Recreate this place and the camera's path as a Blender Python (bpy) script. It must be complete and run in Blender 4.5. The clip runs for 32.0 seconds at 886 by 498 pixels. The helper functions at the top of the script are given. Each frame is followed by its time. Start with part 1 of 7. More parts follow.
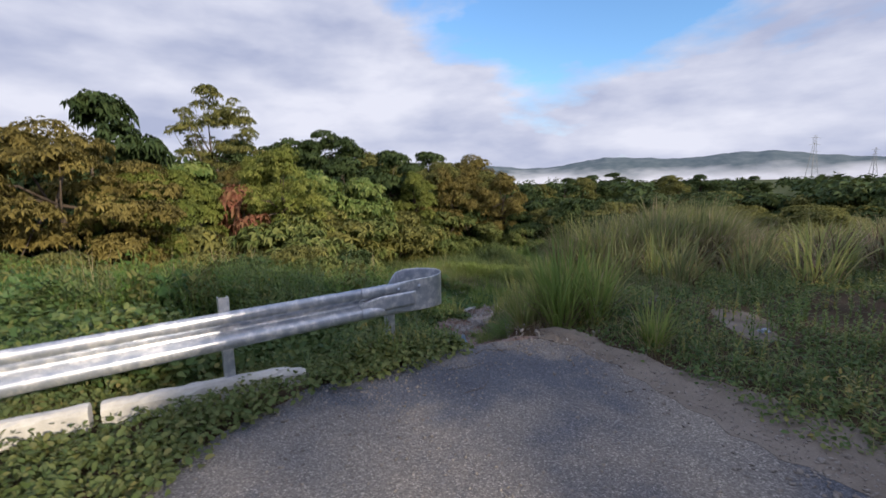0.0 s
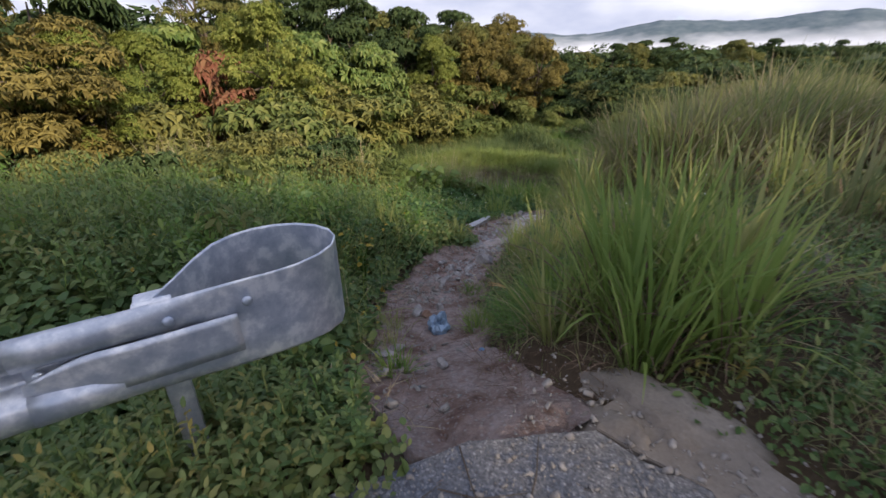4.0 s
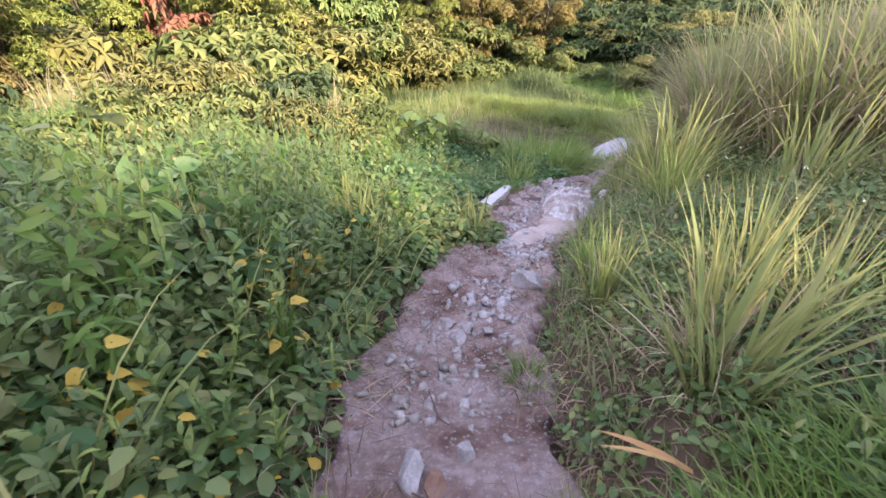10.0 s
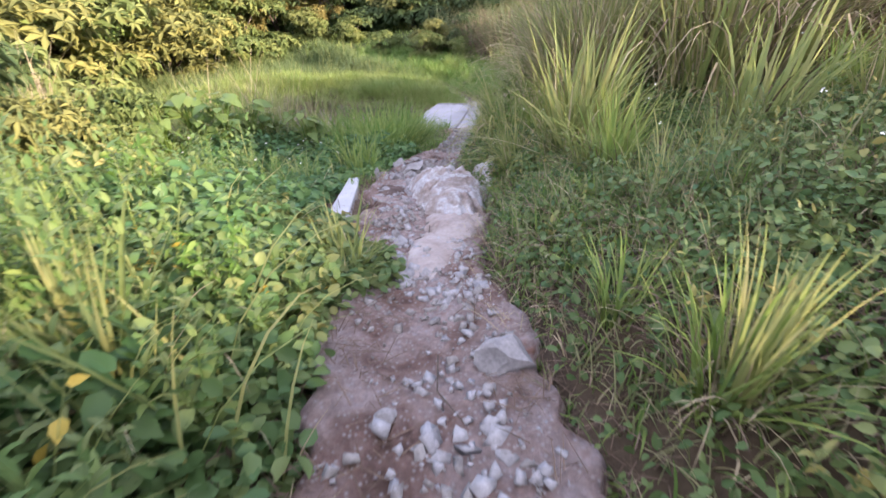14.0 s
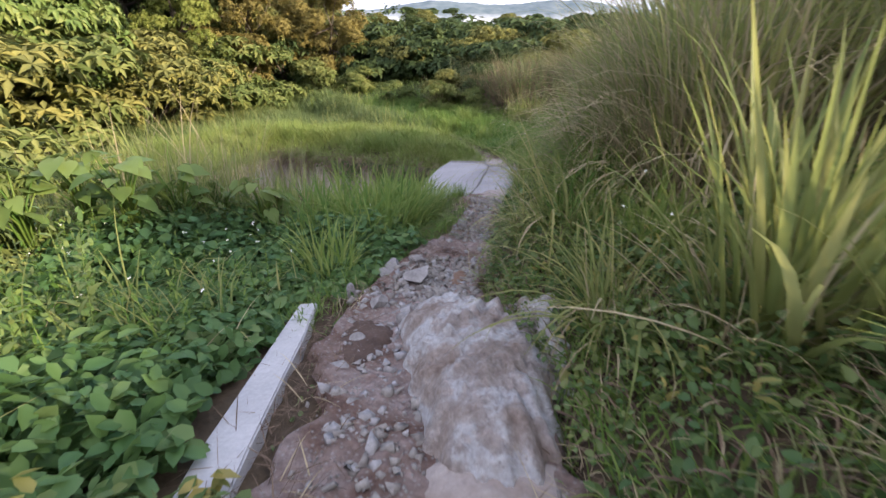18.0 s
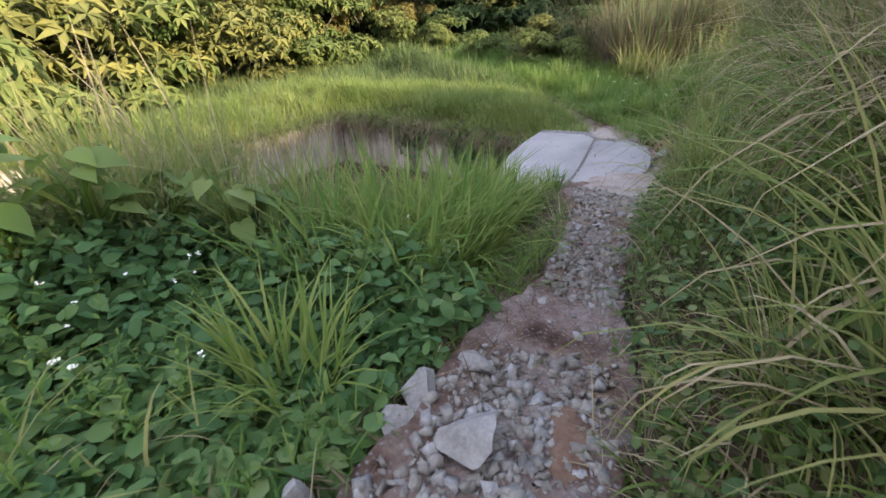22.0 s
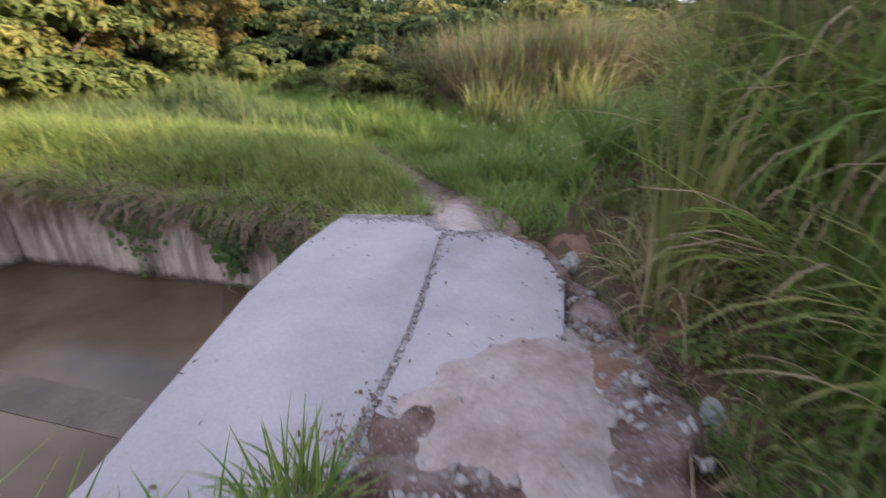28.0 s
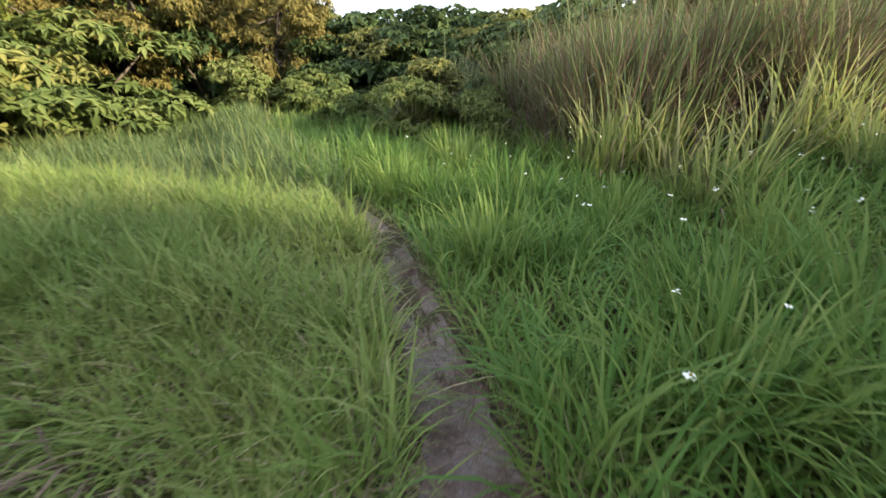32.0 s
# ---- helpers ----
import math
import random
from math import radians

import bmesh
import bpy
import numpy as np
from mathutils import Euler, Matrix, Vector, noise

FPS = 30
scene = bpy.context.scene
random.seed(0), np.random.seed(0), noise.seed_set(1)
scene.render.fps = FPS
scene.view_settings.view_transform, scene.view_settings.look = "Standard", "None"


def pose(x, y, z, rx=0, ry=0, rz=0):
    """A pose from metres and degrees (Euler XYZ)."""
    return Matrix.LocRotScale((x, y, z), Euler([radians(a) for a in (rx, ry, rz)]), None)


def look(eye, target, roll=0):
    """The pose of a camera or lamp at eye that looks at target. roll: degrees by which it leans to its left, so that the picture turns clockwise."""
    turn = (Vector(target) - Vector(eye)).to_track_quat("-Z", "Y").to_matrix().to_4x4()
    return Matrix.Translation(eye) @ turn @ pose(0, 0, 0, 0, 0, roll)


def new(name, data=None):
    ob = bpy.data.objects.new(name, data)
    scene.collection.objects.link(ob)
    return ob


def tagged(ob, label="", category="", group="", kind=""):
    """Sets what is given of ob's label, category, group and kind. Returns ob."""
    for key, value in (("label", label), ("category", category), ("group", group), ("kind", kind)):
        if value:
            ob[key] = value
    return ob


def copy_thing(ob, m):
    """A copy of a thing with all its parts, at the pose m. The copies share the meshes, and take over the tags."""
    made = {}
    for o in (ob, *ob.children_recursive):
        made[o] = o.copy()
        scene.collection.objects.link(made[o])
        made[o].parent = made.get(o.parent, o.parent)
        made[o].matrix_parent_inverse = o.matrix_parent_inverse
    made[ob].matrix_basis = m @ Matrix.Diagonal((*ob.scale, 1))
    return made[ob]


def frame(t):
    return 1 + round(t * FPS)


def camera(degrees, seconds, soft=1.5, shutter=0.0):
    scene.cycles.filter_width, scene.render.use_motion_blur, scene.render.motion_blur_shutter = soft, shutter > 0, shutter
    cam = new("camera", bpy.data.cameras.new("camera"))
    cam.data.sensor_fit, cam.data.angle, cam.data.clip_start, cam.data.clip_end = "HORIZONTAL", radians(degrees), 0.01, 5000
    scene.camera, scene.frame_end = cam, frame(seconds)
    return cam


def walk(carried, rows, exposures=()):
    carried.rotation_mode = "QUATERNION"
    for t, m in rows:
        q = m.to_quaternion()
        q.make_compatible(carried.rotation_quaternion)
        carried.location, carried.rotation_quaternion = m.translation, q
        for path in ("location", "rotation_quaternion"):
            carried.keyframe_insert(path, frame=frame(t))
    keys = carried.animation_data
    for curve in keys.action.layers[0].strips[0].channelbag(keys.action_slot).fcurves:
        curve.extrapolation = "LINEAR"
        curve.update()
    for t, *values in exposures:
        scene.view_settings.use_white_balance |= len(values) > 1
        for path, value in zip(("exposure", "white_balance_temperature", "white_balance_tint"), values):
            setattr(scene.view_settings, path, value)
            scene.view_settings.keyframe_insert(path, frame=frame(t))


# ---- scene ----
cam = camera(90.3, 32.0, soft=1.5, shutter=0.4)

PATH = [
    (0, (0.657, -3.183, 1.652), (0.772, -1.208, 1.36), -1.2),
    (0.5, (0.787, -2.819, 1.617), (0.875, -0.869, 1.185), 1.2),
    (1, (0.887, -2.436, 1.584), (1.011, -0.493, 1.125), 0.9),
    (1.5, (0.979, -2.048, 1.552), (1.103, -0.094, 1.146), 1.1),
    (2, (1.073, -1.649, 1.533), (1.208, 0.315, 1.18), 1.3),
    (2.5, (1.176, -1.236, 1.517), (1.38, 0.725, 1.182), 1.1),
    (3, (1.281, -0.833, 1.482), (1.41, 1.101, 0.99), 3.6),
    (3.5, (1.374, -0.434, 1.438), (1.445, 1.445, 0.756), 0.7),
    (5.5, (1.32, 0.809, 1.202), (1.14, 2.578, 0.286), -2.8),
    (6, (1.26, 0.994, 1.187), (1.271, 2.776, 0.28), -2.1),
    (6.5, (1.242, 1.14, 1.16), (1.319, 2.908, 0.227), -2.4),
    (7, (1.266, 1.301, 1.106), (1.345, 3.033, 0.108), -0.7),
    (7.5, (1.279, 1.508, 1.036), (1.265, 3.274, 0.098), -0.4),
    (8, (1.255, 1.747, 0.954), (1.407, 3.481, -0.031), 0.2),
    (8.5, (1.236, 1.97, 0.892), (1.248, 3.71, -0.093), 1.1),
    (9, (1.214, 2.147, 0.854), (1.313, 3.885, -0.131), -0.2),
    (9.5, (1.195, 2.293, 0.814), (1.309, 4.0, -0.221), -1.4),
    (10, (1.176, 2.442, 0.773), (1.178, 4.176, -0.225), -0.5),
    (10.5, (1.177, 2.615, 0.721), (1.224, 4.351, -0.27), -0.7),
    (11, (1.184, 2.817, 0.656), (1.062, 4.497, -0.423), -2.0),
    (11.5, (1.131, 3.011, 0.582), (1.441, 4.63, -0.551), -3.2),
    (12, (1.048, 3.209, 0.504), (1.455, 4.898, -0.486), -2.8),
    (12.5, (1.004, 3.417, 0.441), (1.708, 5.032, -0.506), -0.5),
    (13, (0.991, 3.637, 0.37), (1.669, 5.169, -0.723), 1.0),
    (13.5, (0.983, 3.891, 0.297), (1.666, 5.338, -0.904), -0.0),
    (14, (1.021, 4.169, 0.238), (1.767, 5.682, -0.836), -0.4),
    (14.5, (1.165, 4.472, 0.172), (2.04, 5.946, -0.858), 0.2),
    (15, (1.248, 4.701, 0.195), (2.062, 6.345, -0.6), 1.2),
    (15.5, (1.331, 4.909, 0.236), (2.32, 6.466, -0.538), 0.9),
    (17.5, (1.837, 5.959, -0.084), (2.686, 7.59, -0.872), -1.6),
    (18, (1.971, 6.24, -0.129), (2.729, 7.859, -1.025), 0.2),
    (18.5, (2.105, 6.529, -0.172), (2.786, 8.222, -0.991), 0.3),
    (19, (2.242, 6.803, -0.234), (2.955, 8.504, -1.006), 1.7),
    (19.5, (2.374, 7.054, -0.293), (3.05, 8.774, -1.06), 0.7),
    (20, (2.473, 7.289, -0.328), (3.098, 9.005, -1.145), -0.2),
    (20.5, (2.555, 7.527, -0.382), (3.215, 9.253, -1.147), 1.5),
    (21, (2.632, 7.77, -0.454), (3.14, 9.549, -1.212), 1.3),
    (21.5, (2.716, 8.009, -0.524), (3.159, 9.76, -1.384), 1.1),
    (22, (2.8, 8.201, -0.574), (3.202, 9.862, -1.613), -2.0),
    (22.5, (2.884, 8.329, -0.596), (3.489, 10.061, -1.393), -0.4),
    (23, (2.907, 8.551, -0.634), (4.194, 9.859, -1.429), -1.0),
    (23.5, (2.916, 8.891, -0.667), (4.33, 10.072, -1.446), -1.0),
    (24, (3.041, 9.218, -0.727), (4.555, 10.291, -1.474), 4.9),
    (24.5, (3.256, 9.503, -0.783), (4.793, 10.559, -1.506), 2.2),
    (25, (3.493, 9.772, -0.834), (4.891, 10.994, -1.577), -0.4),
    (25.5, (3.709, 10.001, -0.885), (5.092, 11.203, -1.687), 2.3),
    (27.5, (4.777, 11.258, -1.329), (6.021, 12.579, -2.17), 2.8),
    (28, (5.08, 11.61, -1.375), (6.066, 13.117, -2.244), 2.7),
    (28.5, (5.353, 11.944, -1.43), (6.034, 13.659, -2.2), -2.1),
    (29, (5.619, 12.272, -1.476), (6.157, 14.01, -2.305), -0.3),
    (29.5, (5.857, 12.661, -1.485), (6.279, 14.413, -2.353), 0.8),
    (30, (6.031, 13.014, -1.468), (6.291, 14.79, -2.35), -0.3),
    (30.5, (6.238, 13.342, -1.428), (5.625, 15.073, -2.223), -2.5),
    (31, (6.549, 13.861, -1.518), (6.296, 15.643, -2.39), -3.9),
    (31.5, (6.996, 14.61, -1.71), (7.457, 16.404, -2.462), -1.8),
    (32, (7.386, 15.191, -1.886), (8.043, 16.92, -2.648), 0.4),
]
walk(cam, [(t, look(eye, target, roll)) for t, eye, target, roll in PATH], exposures=((0,-0.12,6150,11),(2.5,-0.2,6200,11),(3.5,0.0,6250,11),(5.5,1.02,6400,11),(7,1.45,6200,14),(8,1.80,6080,20),(11,1.80,6150,26),(14,1.85,6250,19),(15,1.88,6250,19),(18,1.24,6450,13),(20,1.29,6450,10),(22,1.35,6400,8),(23,1.6,6650,16),(24,1.65,6650,20),(25.5,1.5,6650,20),(28,1.3,6550,17),(30.5,1.48,6550,14),(32,1.28,6350,1)))

# ---- world, sun ----
SUN_ELEVATION, SUN_AZIMUTH = radians(20), radians(138)   # azimuth clockwise from +y
world = bpy.data.worlds.new("sky_world")
scene.world = world
world.use_nodes = True
wn, wl = world.node_tree.nodes, world.node_tree.links
sky = wn.new("ShaderNodeTexSky")
sky.sky_type, sky.sun_disc = "NISHITA", False
sky.sun_elevation, sky.sun_rotation = SUN_ELEVATION, SUN_AZIMUTH
sky.air_density, sky.dust_density, sky.ozone_density = 1.0, 0.6, 1.6
coord = wn.new("ShaderNodeTexCoord")
mapping = wn.new("ShaderNodeMapping")
mapping.inputs["Scale"].default_value = (1.0, 1.0, 2.8)
mapping.inputs["Location"].default_value = (0.35, 0.1, 0.15)
wl.new(coord.outputs["Generated"], mapping.inputs["Vector"])
cloud = wn.new("ShaderNodeTexNoise")
cloud.inputs["Scale"].default_value, cloud.inputs["Detail"].default_value = 2.1, 9
cloud.inputs["Roughness"].default_value, cloud.inputs["Distortion"].default_value = 0.56, 0.15
wl.new(mapping.outputs["Vector"], cloud.inputs["Vector"])
cover = wn.new("ShaderNodeValToRGB")
cover.color_ramp.elements[0].position, cover.color_ramp.elements[1].position = 0.36, 0.50
# one break of blue in the cloud, high ahead
gap = wn.new("ShaderNodeVectorMath")
gap.operation = "DISTANCE"
gap.inputs[1].default_value = (0.235, 0.735, 0.636)
wl.new(coord.outputs["Generated"], gap.inputs[0])
open_sky = wn.new("ShaderNodeMapRange")
open_sky.inputs[1].default_value, open_sky.inputs[2].default_value, open_sky.inputs[3].default_value, open_sky.inputs[4].default_value = 0.23, 0.54, -0.52, 0.12
wl.new(gap.outputs["Value"], open_sky.inputs[0])
amount = wn.new("ShaderNodeMath")
wl.new(cloud.outputs["Fac"], amount.inputs[0])
wl.new(open_sky.outputs[0], amount.inputs[1])
wl.new(amount.outputs[0], cover.inputs["Fac"])
shade = wn.new("ShaderNodeTexNoise")
shade.inputs["Scale"].default_value, shade.inputs["Detail"].default_value = 4.0, 8
wl.new(mapping.outputs["Vector"], shade.inputs["Vector"])
tone = wn.new("ShaderNodeValToRGB")
tone.color_ramp.elements[0].position, tone.color_ramp.elements[1].position = 0.36, 0.66
tone.color_ramp.elements[0].color, tone.color_ramp.elements[1].color = (5.9, 6.3, 8.2, 1), (10.6, 10.5, 11.4, 1)
wl.new(shade.outputs["Fac"], tone.inputs["Fac"])
mixsky = wn.new("ShaderNodeMixRGB")
wl.new(cover.outputs["Color"], mixsky.inputs["Fac"])
lift = wn.new("ShaderNodeMixRGB")
lift.blend_type, lift.inputs["Fac"].default_value = "MULTIPLY", 1.0
lift.inputs["Color2"].default_value = (2.1, 2.6, 3.0, 1)
wl.new(sky.outputs["Color"], lift.inputs["Color1"])
wl.new(lift.outputs["Color"], mixsky.inputs["Color1"])
wl.new(tone.outputs["Color"], mixsky.inputs["Color2"])
wl.new(mixsky.outputs["Color"], wn["Background"].inputs["Color"])
wn["Background"].inputs["Strength"].default_value = 0.085

sun = new("sun", bpy.data.lights.new("sun", "SUN"))
sun.data.energy, sun.data.angle, sun.data.color = 5.0, radians(1.5), (1.0, 0.80, 0.55)
sun_from = Vector((math.sin(SUN_AZIMUTH) * math.cos(SUN_ELEVATION), math.cos(SUN_AZIMUTH) * math.cos(SUN_ELEVATION), math.sin(SUN_ELEVATION)))
sun.matrix_world = look(sun_from * 50, (0, 0, 0))


# ---- materials ----
def material(name, rough=0.8, metal=0.0, spec=0.3):
    m = bpy.data.materials.new(name)
    m.use_nodes = True
    p = m.node_tree.nodes["Principled BSDF"]
    p.inputs["Roughness"].default_value, p.inputs["Metallic"].default_value = rough, metal
    p.inputs["Specular IOR Level"].default_value = spec
    return m, m.node_tree.nodes, m.node_tree.links, p


def ramp(nodes, stops):
    r = nodes.new("ShaderNodeValToRGB")
    while len(r.color_ramp.elements) < len(stops):
        r.color_ramp.elements.new(0.5)
    for e, (at, col) in zip(r.color_ramp.elements, stops):
        e.position, e.color = at, (*col, 1)
    return r


def noise_tex(nodes, links, scale, detail=6, rough=0.6, vector=None):
    n = nodes.new("ShaderNodeTexNoise")
    n.inputs["Scale"].default_value, n.inputs["Detail"].default_value, n.inputs["Roughness"].default_value = scale, detail, rough
    if vector is None:
        vector = nodes.new("ShaderNodeTexCoord").outputs["Object"]
    links.new(vector, n.inputs["Vector"])
    return n


def mixed(nodes, links, fac, a, b, mode="MIX"):
    m = nodes.new("ShaderNodeMixRGB")
    m.blend_type = mode
    for key, v in (("Fac", fac), ("Color1", a), ("Color2", b)):
        if hasattr(v, "is_output"):
            links.new(v, m.inputs[key])
        else:
            m.inputs[key].default_value = v if key == "Fac" else (*v, 1)
    return m.outputs["Color"]


def bumped(nodes, links, p, height, strength, distance):
    b = nodes.new("ShaderNodeBump")
    b.inputs["Strength"].default_value, b.inputs["Distance"].default_value = strength, distance
    links.new(height, b.inputs["Height"])
    links.new(b.outputs["Normal"], p.inputs["Normal"])


def surface(name, large, small, scales=(1.5, 40), rough=0.9, bump=0.5, depth=0.01, spots=None, metal=0.0, spec=0.25):
    """A mineral or metal surface: large patches, fine grain and an optional layer of spots."""
    m, n, l, p = material(name, rough, metal, spec)
    a = noise_tex(n, l, scales[0], 5)
    b = noise_tex(n, l, scales[1], 8, 0.7)
    ra, rb = ramp(n, large), ramp(n, small)
    l.new(a.outputs["Fac"], ra.inputs["Fac"])
    l.new(b.outputs["Fac"], rb.inputs["Fac"])
    col = mixed(n, l, 0.5, ra.outputs["Color"], rb.outputs["Color"], "OVERLAY")
    if spots:
        scale, at, tint, amount = spots
        v = n.new("ShaderNodeTexVoronoi")
        v.inputs["Scale"].default_value = scale
        l.new(n.new("ShaderNodeTexCoord").outputs["Object"], v.inputs["Vector"])
        rv = ramp(n, [(0.0, (amount,) * 3), (at, (0, 0, 0))])
        l.new(v.outputs["Distance"], rv.inputs["Fac"])
        col = mixed(n, l, rv.outputs["Color"], col, tint)
    l.new(col, p.inputs["Base Color"])
    bumped(n, l, p, b.outputs["Fac"], bump, depth)
    return m


def foliage(name, stops, gloss=0.55, through_light=0.35, wide=0.6, patches=0.7):
    """Leaves and blades: colour varies blade by blade, plant by plant and in wide patches; light shines through."""
    m, n, l, p = material(name, gloss, 0, 0.3)
    info = n.new("ShaderNodeObjectInfo")
    geo = n.new("ShaderNodeNewGeometry")
    patch = noise_tex(n, l, wide, 3, 0.5, geo.outputs["Position"])
    add = n.new("ShaderNodeMath")
    add.operation = "MULTIPLY_ADD"
    l.new(geo.outputs["Random Per Island"], add.inputs[0])
    add.inputs[1].default_value = 0.55
    half = n.new("ShaderNodeMath")
    half.operation = "MULTIPLY_ADD"
    l.new(patch.outputs["Fac"], half.inputs[0])
    half.inputs[1].default_value, half.inputs[2].default_value = patches, 0.22 - 0.5 * patches
    l.new(half.outputs[0], add.inputs[2])
    more = n.new("ShaderNodeMath")
    more.operation = "MULTIPLY_ADD"
    l.new(info.outputs["Random"], more.inputs[0])
    more.inputs[1].default_value = 0.2
    l.new(add.outputs[0], more.inputs[2])
    r = ramp(n, [(at, (c[0], c[1], c[2] * (1.16 if c[1] > c[0] else 1.0))) for at, c in stops])
    l.new(more.outputs[0], r.inputs["Fac"])
    l.new(r.outputs["Color"], p.inputs["Base Color"])
    t = n.new("ShaderNodeBsdfTranslucent")
    l.new(mixed(n, l, 0.35, r.outputs["Color"], (0.24, 0.26, 0.10)), t.inputs["Color"])
    mix = n.new("ShaderNodeMixShader")
    mix.inputs["Fac"].default_value = through_light
    l.new(p.outputs["BSDF"], mix.inputs[1])
    l.new(t.outputs["BSDF"], mix.inputs[2])
    l.new(mix.outputs["Shader"], n["Material Output"].inputs["Surface"])
    return m


SOIL = surface("soil", [(0.3, (0.0527, 0.0384, 0.026)), (0.7, (0.105, 0.0806, 0.0558))], [(0.3, (0.25, 0.22, 0.2)), (0.7, (0.7, 0.66, 0.6))], (0.8, 30), 0.95, 0.8, 0.02)
n, l = SOIL.node_tree.nodes, SOIL.node_tree.links
p = n["Principled BSDF"]
earth = p.inputs["Base Color"].links[0].from_socket
where = n.new("ShaderNodeNewGeometry").outputs["Position"]
away = n.new("ShaderNodeVectorMath")
away.operation = "DISTANCE"
l.new(where, away.inputs[0])
away.inputs[1].default_value = (1, 7, -2)
turf = noise_tex(n, l, 0.35, 6, 0.6, where)
sward = ramp(n, [(0.3, (0.026, 0.045, 0.011)), (0.5, (0.055, 0.075, 0.018)), (0.7, (0.09, 0.09, 0.03))])
l.new(turf.outputs["Fac"], sward.inputs["Fac"])
far = ramp(n, [(0.0, (0, 0, 0)), (1.0, (1, 1, 1))])
scaled = n.new("ShaderNodeMapRange")
scaled.inputs[1].default_value, scaled.inputs[2].default_value = 9, 22
l.new(away.outputs["Value"], scaled.inputs[0])
l.new(scaled.outputs[0], far.inputs["Fac"])
l.new(mixed(n, l, far.outputs["Color"], earth, sward.outputs["Color"]), p.inputs["Base Color"])
TRAIL_DIRT = surface("trail_dirt", [(0.28, (0.0648, 0.0384, 0.0288)), (0.40, (0.175, 0.113, 0.0946)), (0.50, (0.259, 0.196, 0.178)), (0.60, (0.324, 0.267, 0.259)), (0.74, (0.214, 0.11, 0.0777))], [(0.25, (0.08, 0.07, 0.066)), (0.48, (0.46, 0.44, 0.43)), (0.75, (0.93, 0.91, 0.90))], (3.1, 21), 0.95, 1.0, 0.05,
                     (38, 0.36, (0.40, 0.38, 0.38), 0.85))
# bluish shade and paler sunlit grey are painted in as patches, besides sandy streaks
ASPHALT = surface("asphalt", [(0.30, (0.09, 0.104, 0.145)), (0.46, (0.152, 0.165, 0.20)), (0.55, (0.26, 0.25, 0.246)), (0.70, (0.36, 0.335, 0.305))], [(0.3, (0.08, 0.08, 0.09)), (0.7, (0.95, 0.94, 0.93))], (0.55, 48), 0.88, 1.0, 0.02,
                  (60, 0.30, (0.40, 0.39, 0.38), 0.9))
n, l = ASPHALT.node_tree.nodes, ASPHALT.node_tree.links
p = n["Principled BSDF"]
binder = p.inputs["Base Color"].links[0].from_socket
stones = n.new("ShaderNodeTexVoronoi")
stones.inputs["Scale"].default_value = 110
l.new(n.new("ShaderNodeTexCoord").outputs["Object"], stones.inputs["Vector"])
each = n.new("ShaderNodeSeparateColor")
l.new(stones.outputs["Color"], each.inputs[0])
chip_tone = ramp(n, [(0.0, (0.28, 0.28, 0.30)), (0.55, (0.62, 0.62, 0.62)), (0.85, (1.0, 1.0, 1.0)), (1.0, (1.9, 1.85, 1.8))])
l.new(each.outputs[0], chip_tone.inputs["Fac"])
l.new(mixed(n, l, 0.55, binder, chip_tone.outputs["Color"], "MULTIPLY"), p.inputs["Base Color"])
SAND = surface("sand", [(0.3, (0.155, 0.134, 0.116)), (0.7, (0.245, 0.22, 0.197))], [(0.3, (0.35, 0.34, 0.33)), (0.7, (0.7, 0.69, 0.68))], (2.0, 60), 0.95, 0.6, 0.01)
CONCRETE = surface("concrete", [(0.28, (0.23, 0.225, 0.24)), (0.45, (0.285, 0.28, 0.298)), (0.7, (0.345, 0.335, 0.355))], [(0.3, (0.42, 0.42, 0.42)), (0.7, (0.62, 0.61, 0.6))], (1.4, 50), 0.85, 0.25, 0.004, (5.5, 0.075, (0.13, 0.12, 0.125), 0.8))
WALL_CONCRETE = surface("stained_concrete", [(0.3, (0.22, 0.19, 0.16)), (0.45, (0.54, 0.485, 0.43)), (0.7, (0.72, 0.66, 0.59))], [(0.3, (0.35, 0.33, 0.31)), (0.7, (0.66, 0.65, 0.63))], (1.7, 24), 0.9, 0.5, 0.01)
# silt along the water's edge on the basin walls
n, l = WALL_CONCRETE.node_tree.nodes, WALL_CONCRETE.node_tree.links
p = n["Principled BSDF"]
clean = p.inputs["Base Color"].links[0].from_socket
place = n.new("ShaderNodeNewGeometry").outputs["Position"]
split_z = n.new("ShaderNodeSeparateXYZ")
l.new(place, split_z.inputs[0])
ragged = noise_tex(n, l, 5, 5, 0.6, place)
level = n.new("ShaderNodeMath")
level.operation = "MULTIPLY_ADD"
l.new(ragged.outputs["Fac"], level.inputs[0])
level.inputs[1].default_value = -0.22
l.new(split_z.outputs["Z"], level.inputs[2])
streak_space = n.new("ShaderNodeMapping")
streak_space.inputs["Scale"].default_value = (4.0, 4.0, 0.45)
l.new(place, streak_space.inputs["Vector"])
streaks = noise_tex(n, l, 1.6, 6, 0.65, streak_space.outputs["Vector"])
run = ramp(n, [(0.42, (0.22, 0.19, 0.16)), (0.56, (1.0, 1.0, 1.0))])
l.new(streaks.outputs["Fac"], run.inputs["Fac"])
clean = mixed(n, l, 0.6, clean, run.outputs["Color"], "MULTIPLY")
silt = n.new("ShaderNodeMapRange")
silt.inputs[1].default_value, silt.inputs[2].default_value, silt.inputs[3].default_value, silt.inputs[4].default_value = -4.68, -4.60, 0.85, 0.0
l.new(level.outputs[0], silt.inputs[0])
l.new(mixed(n, l, silt.outputs[0], clean, (0.055, 0.042, 0.03)), p.inputs["Base Color"])
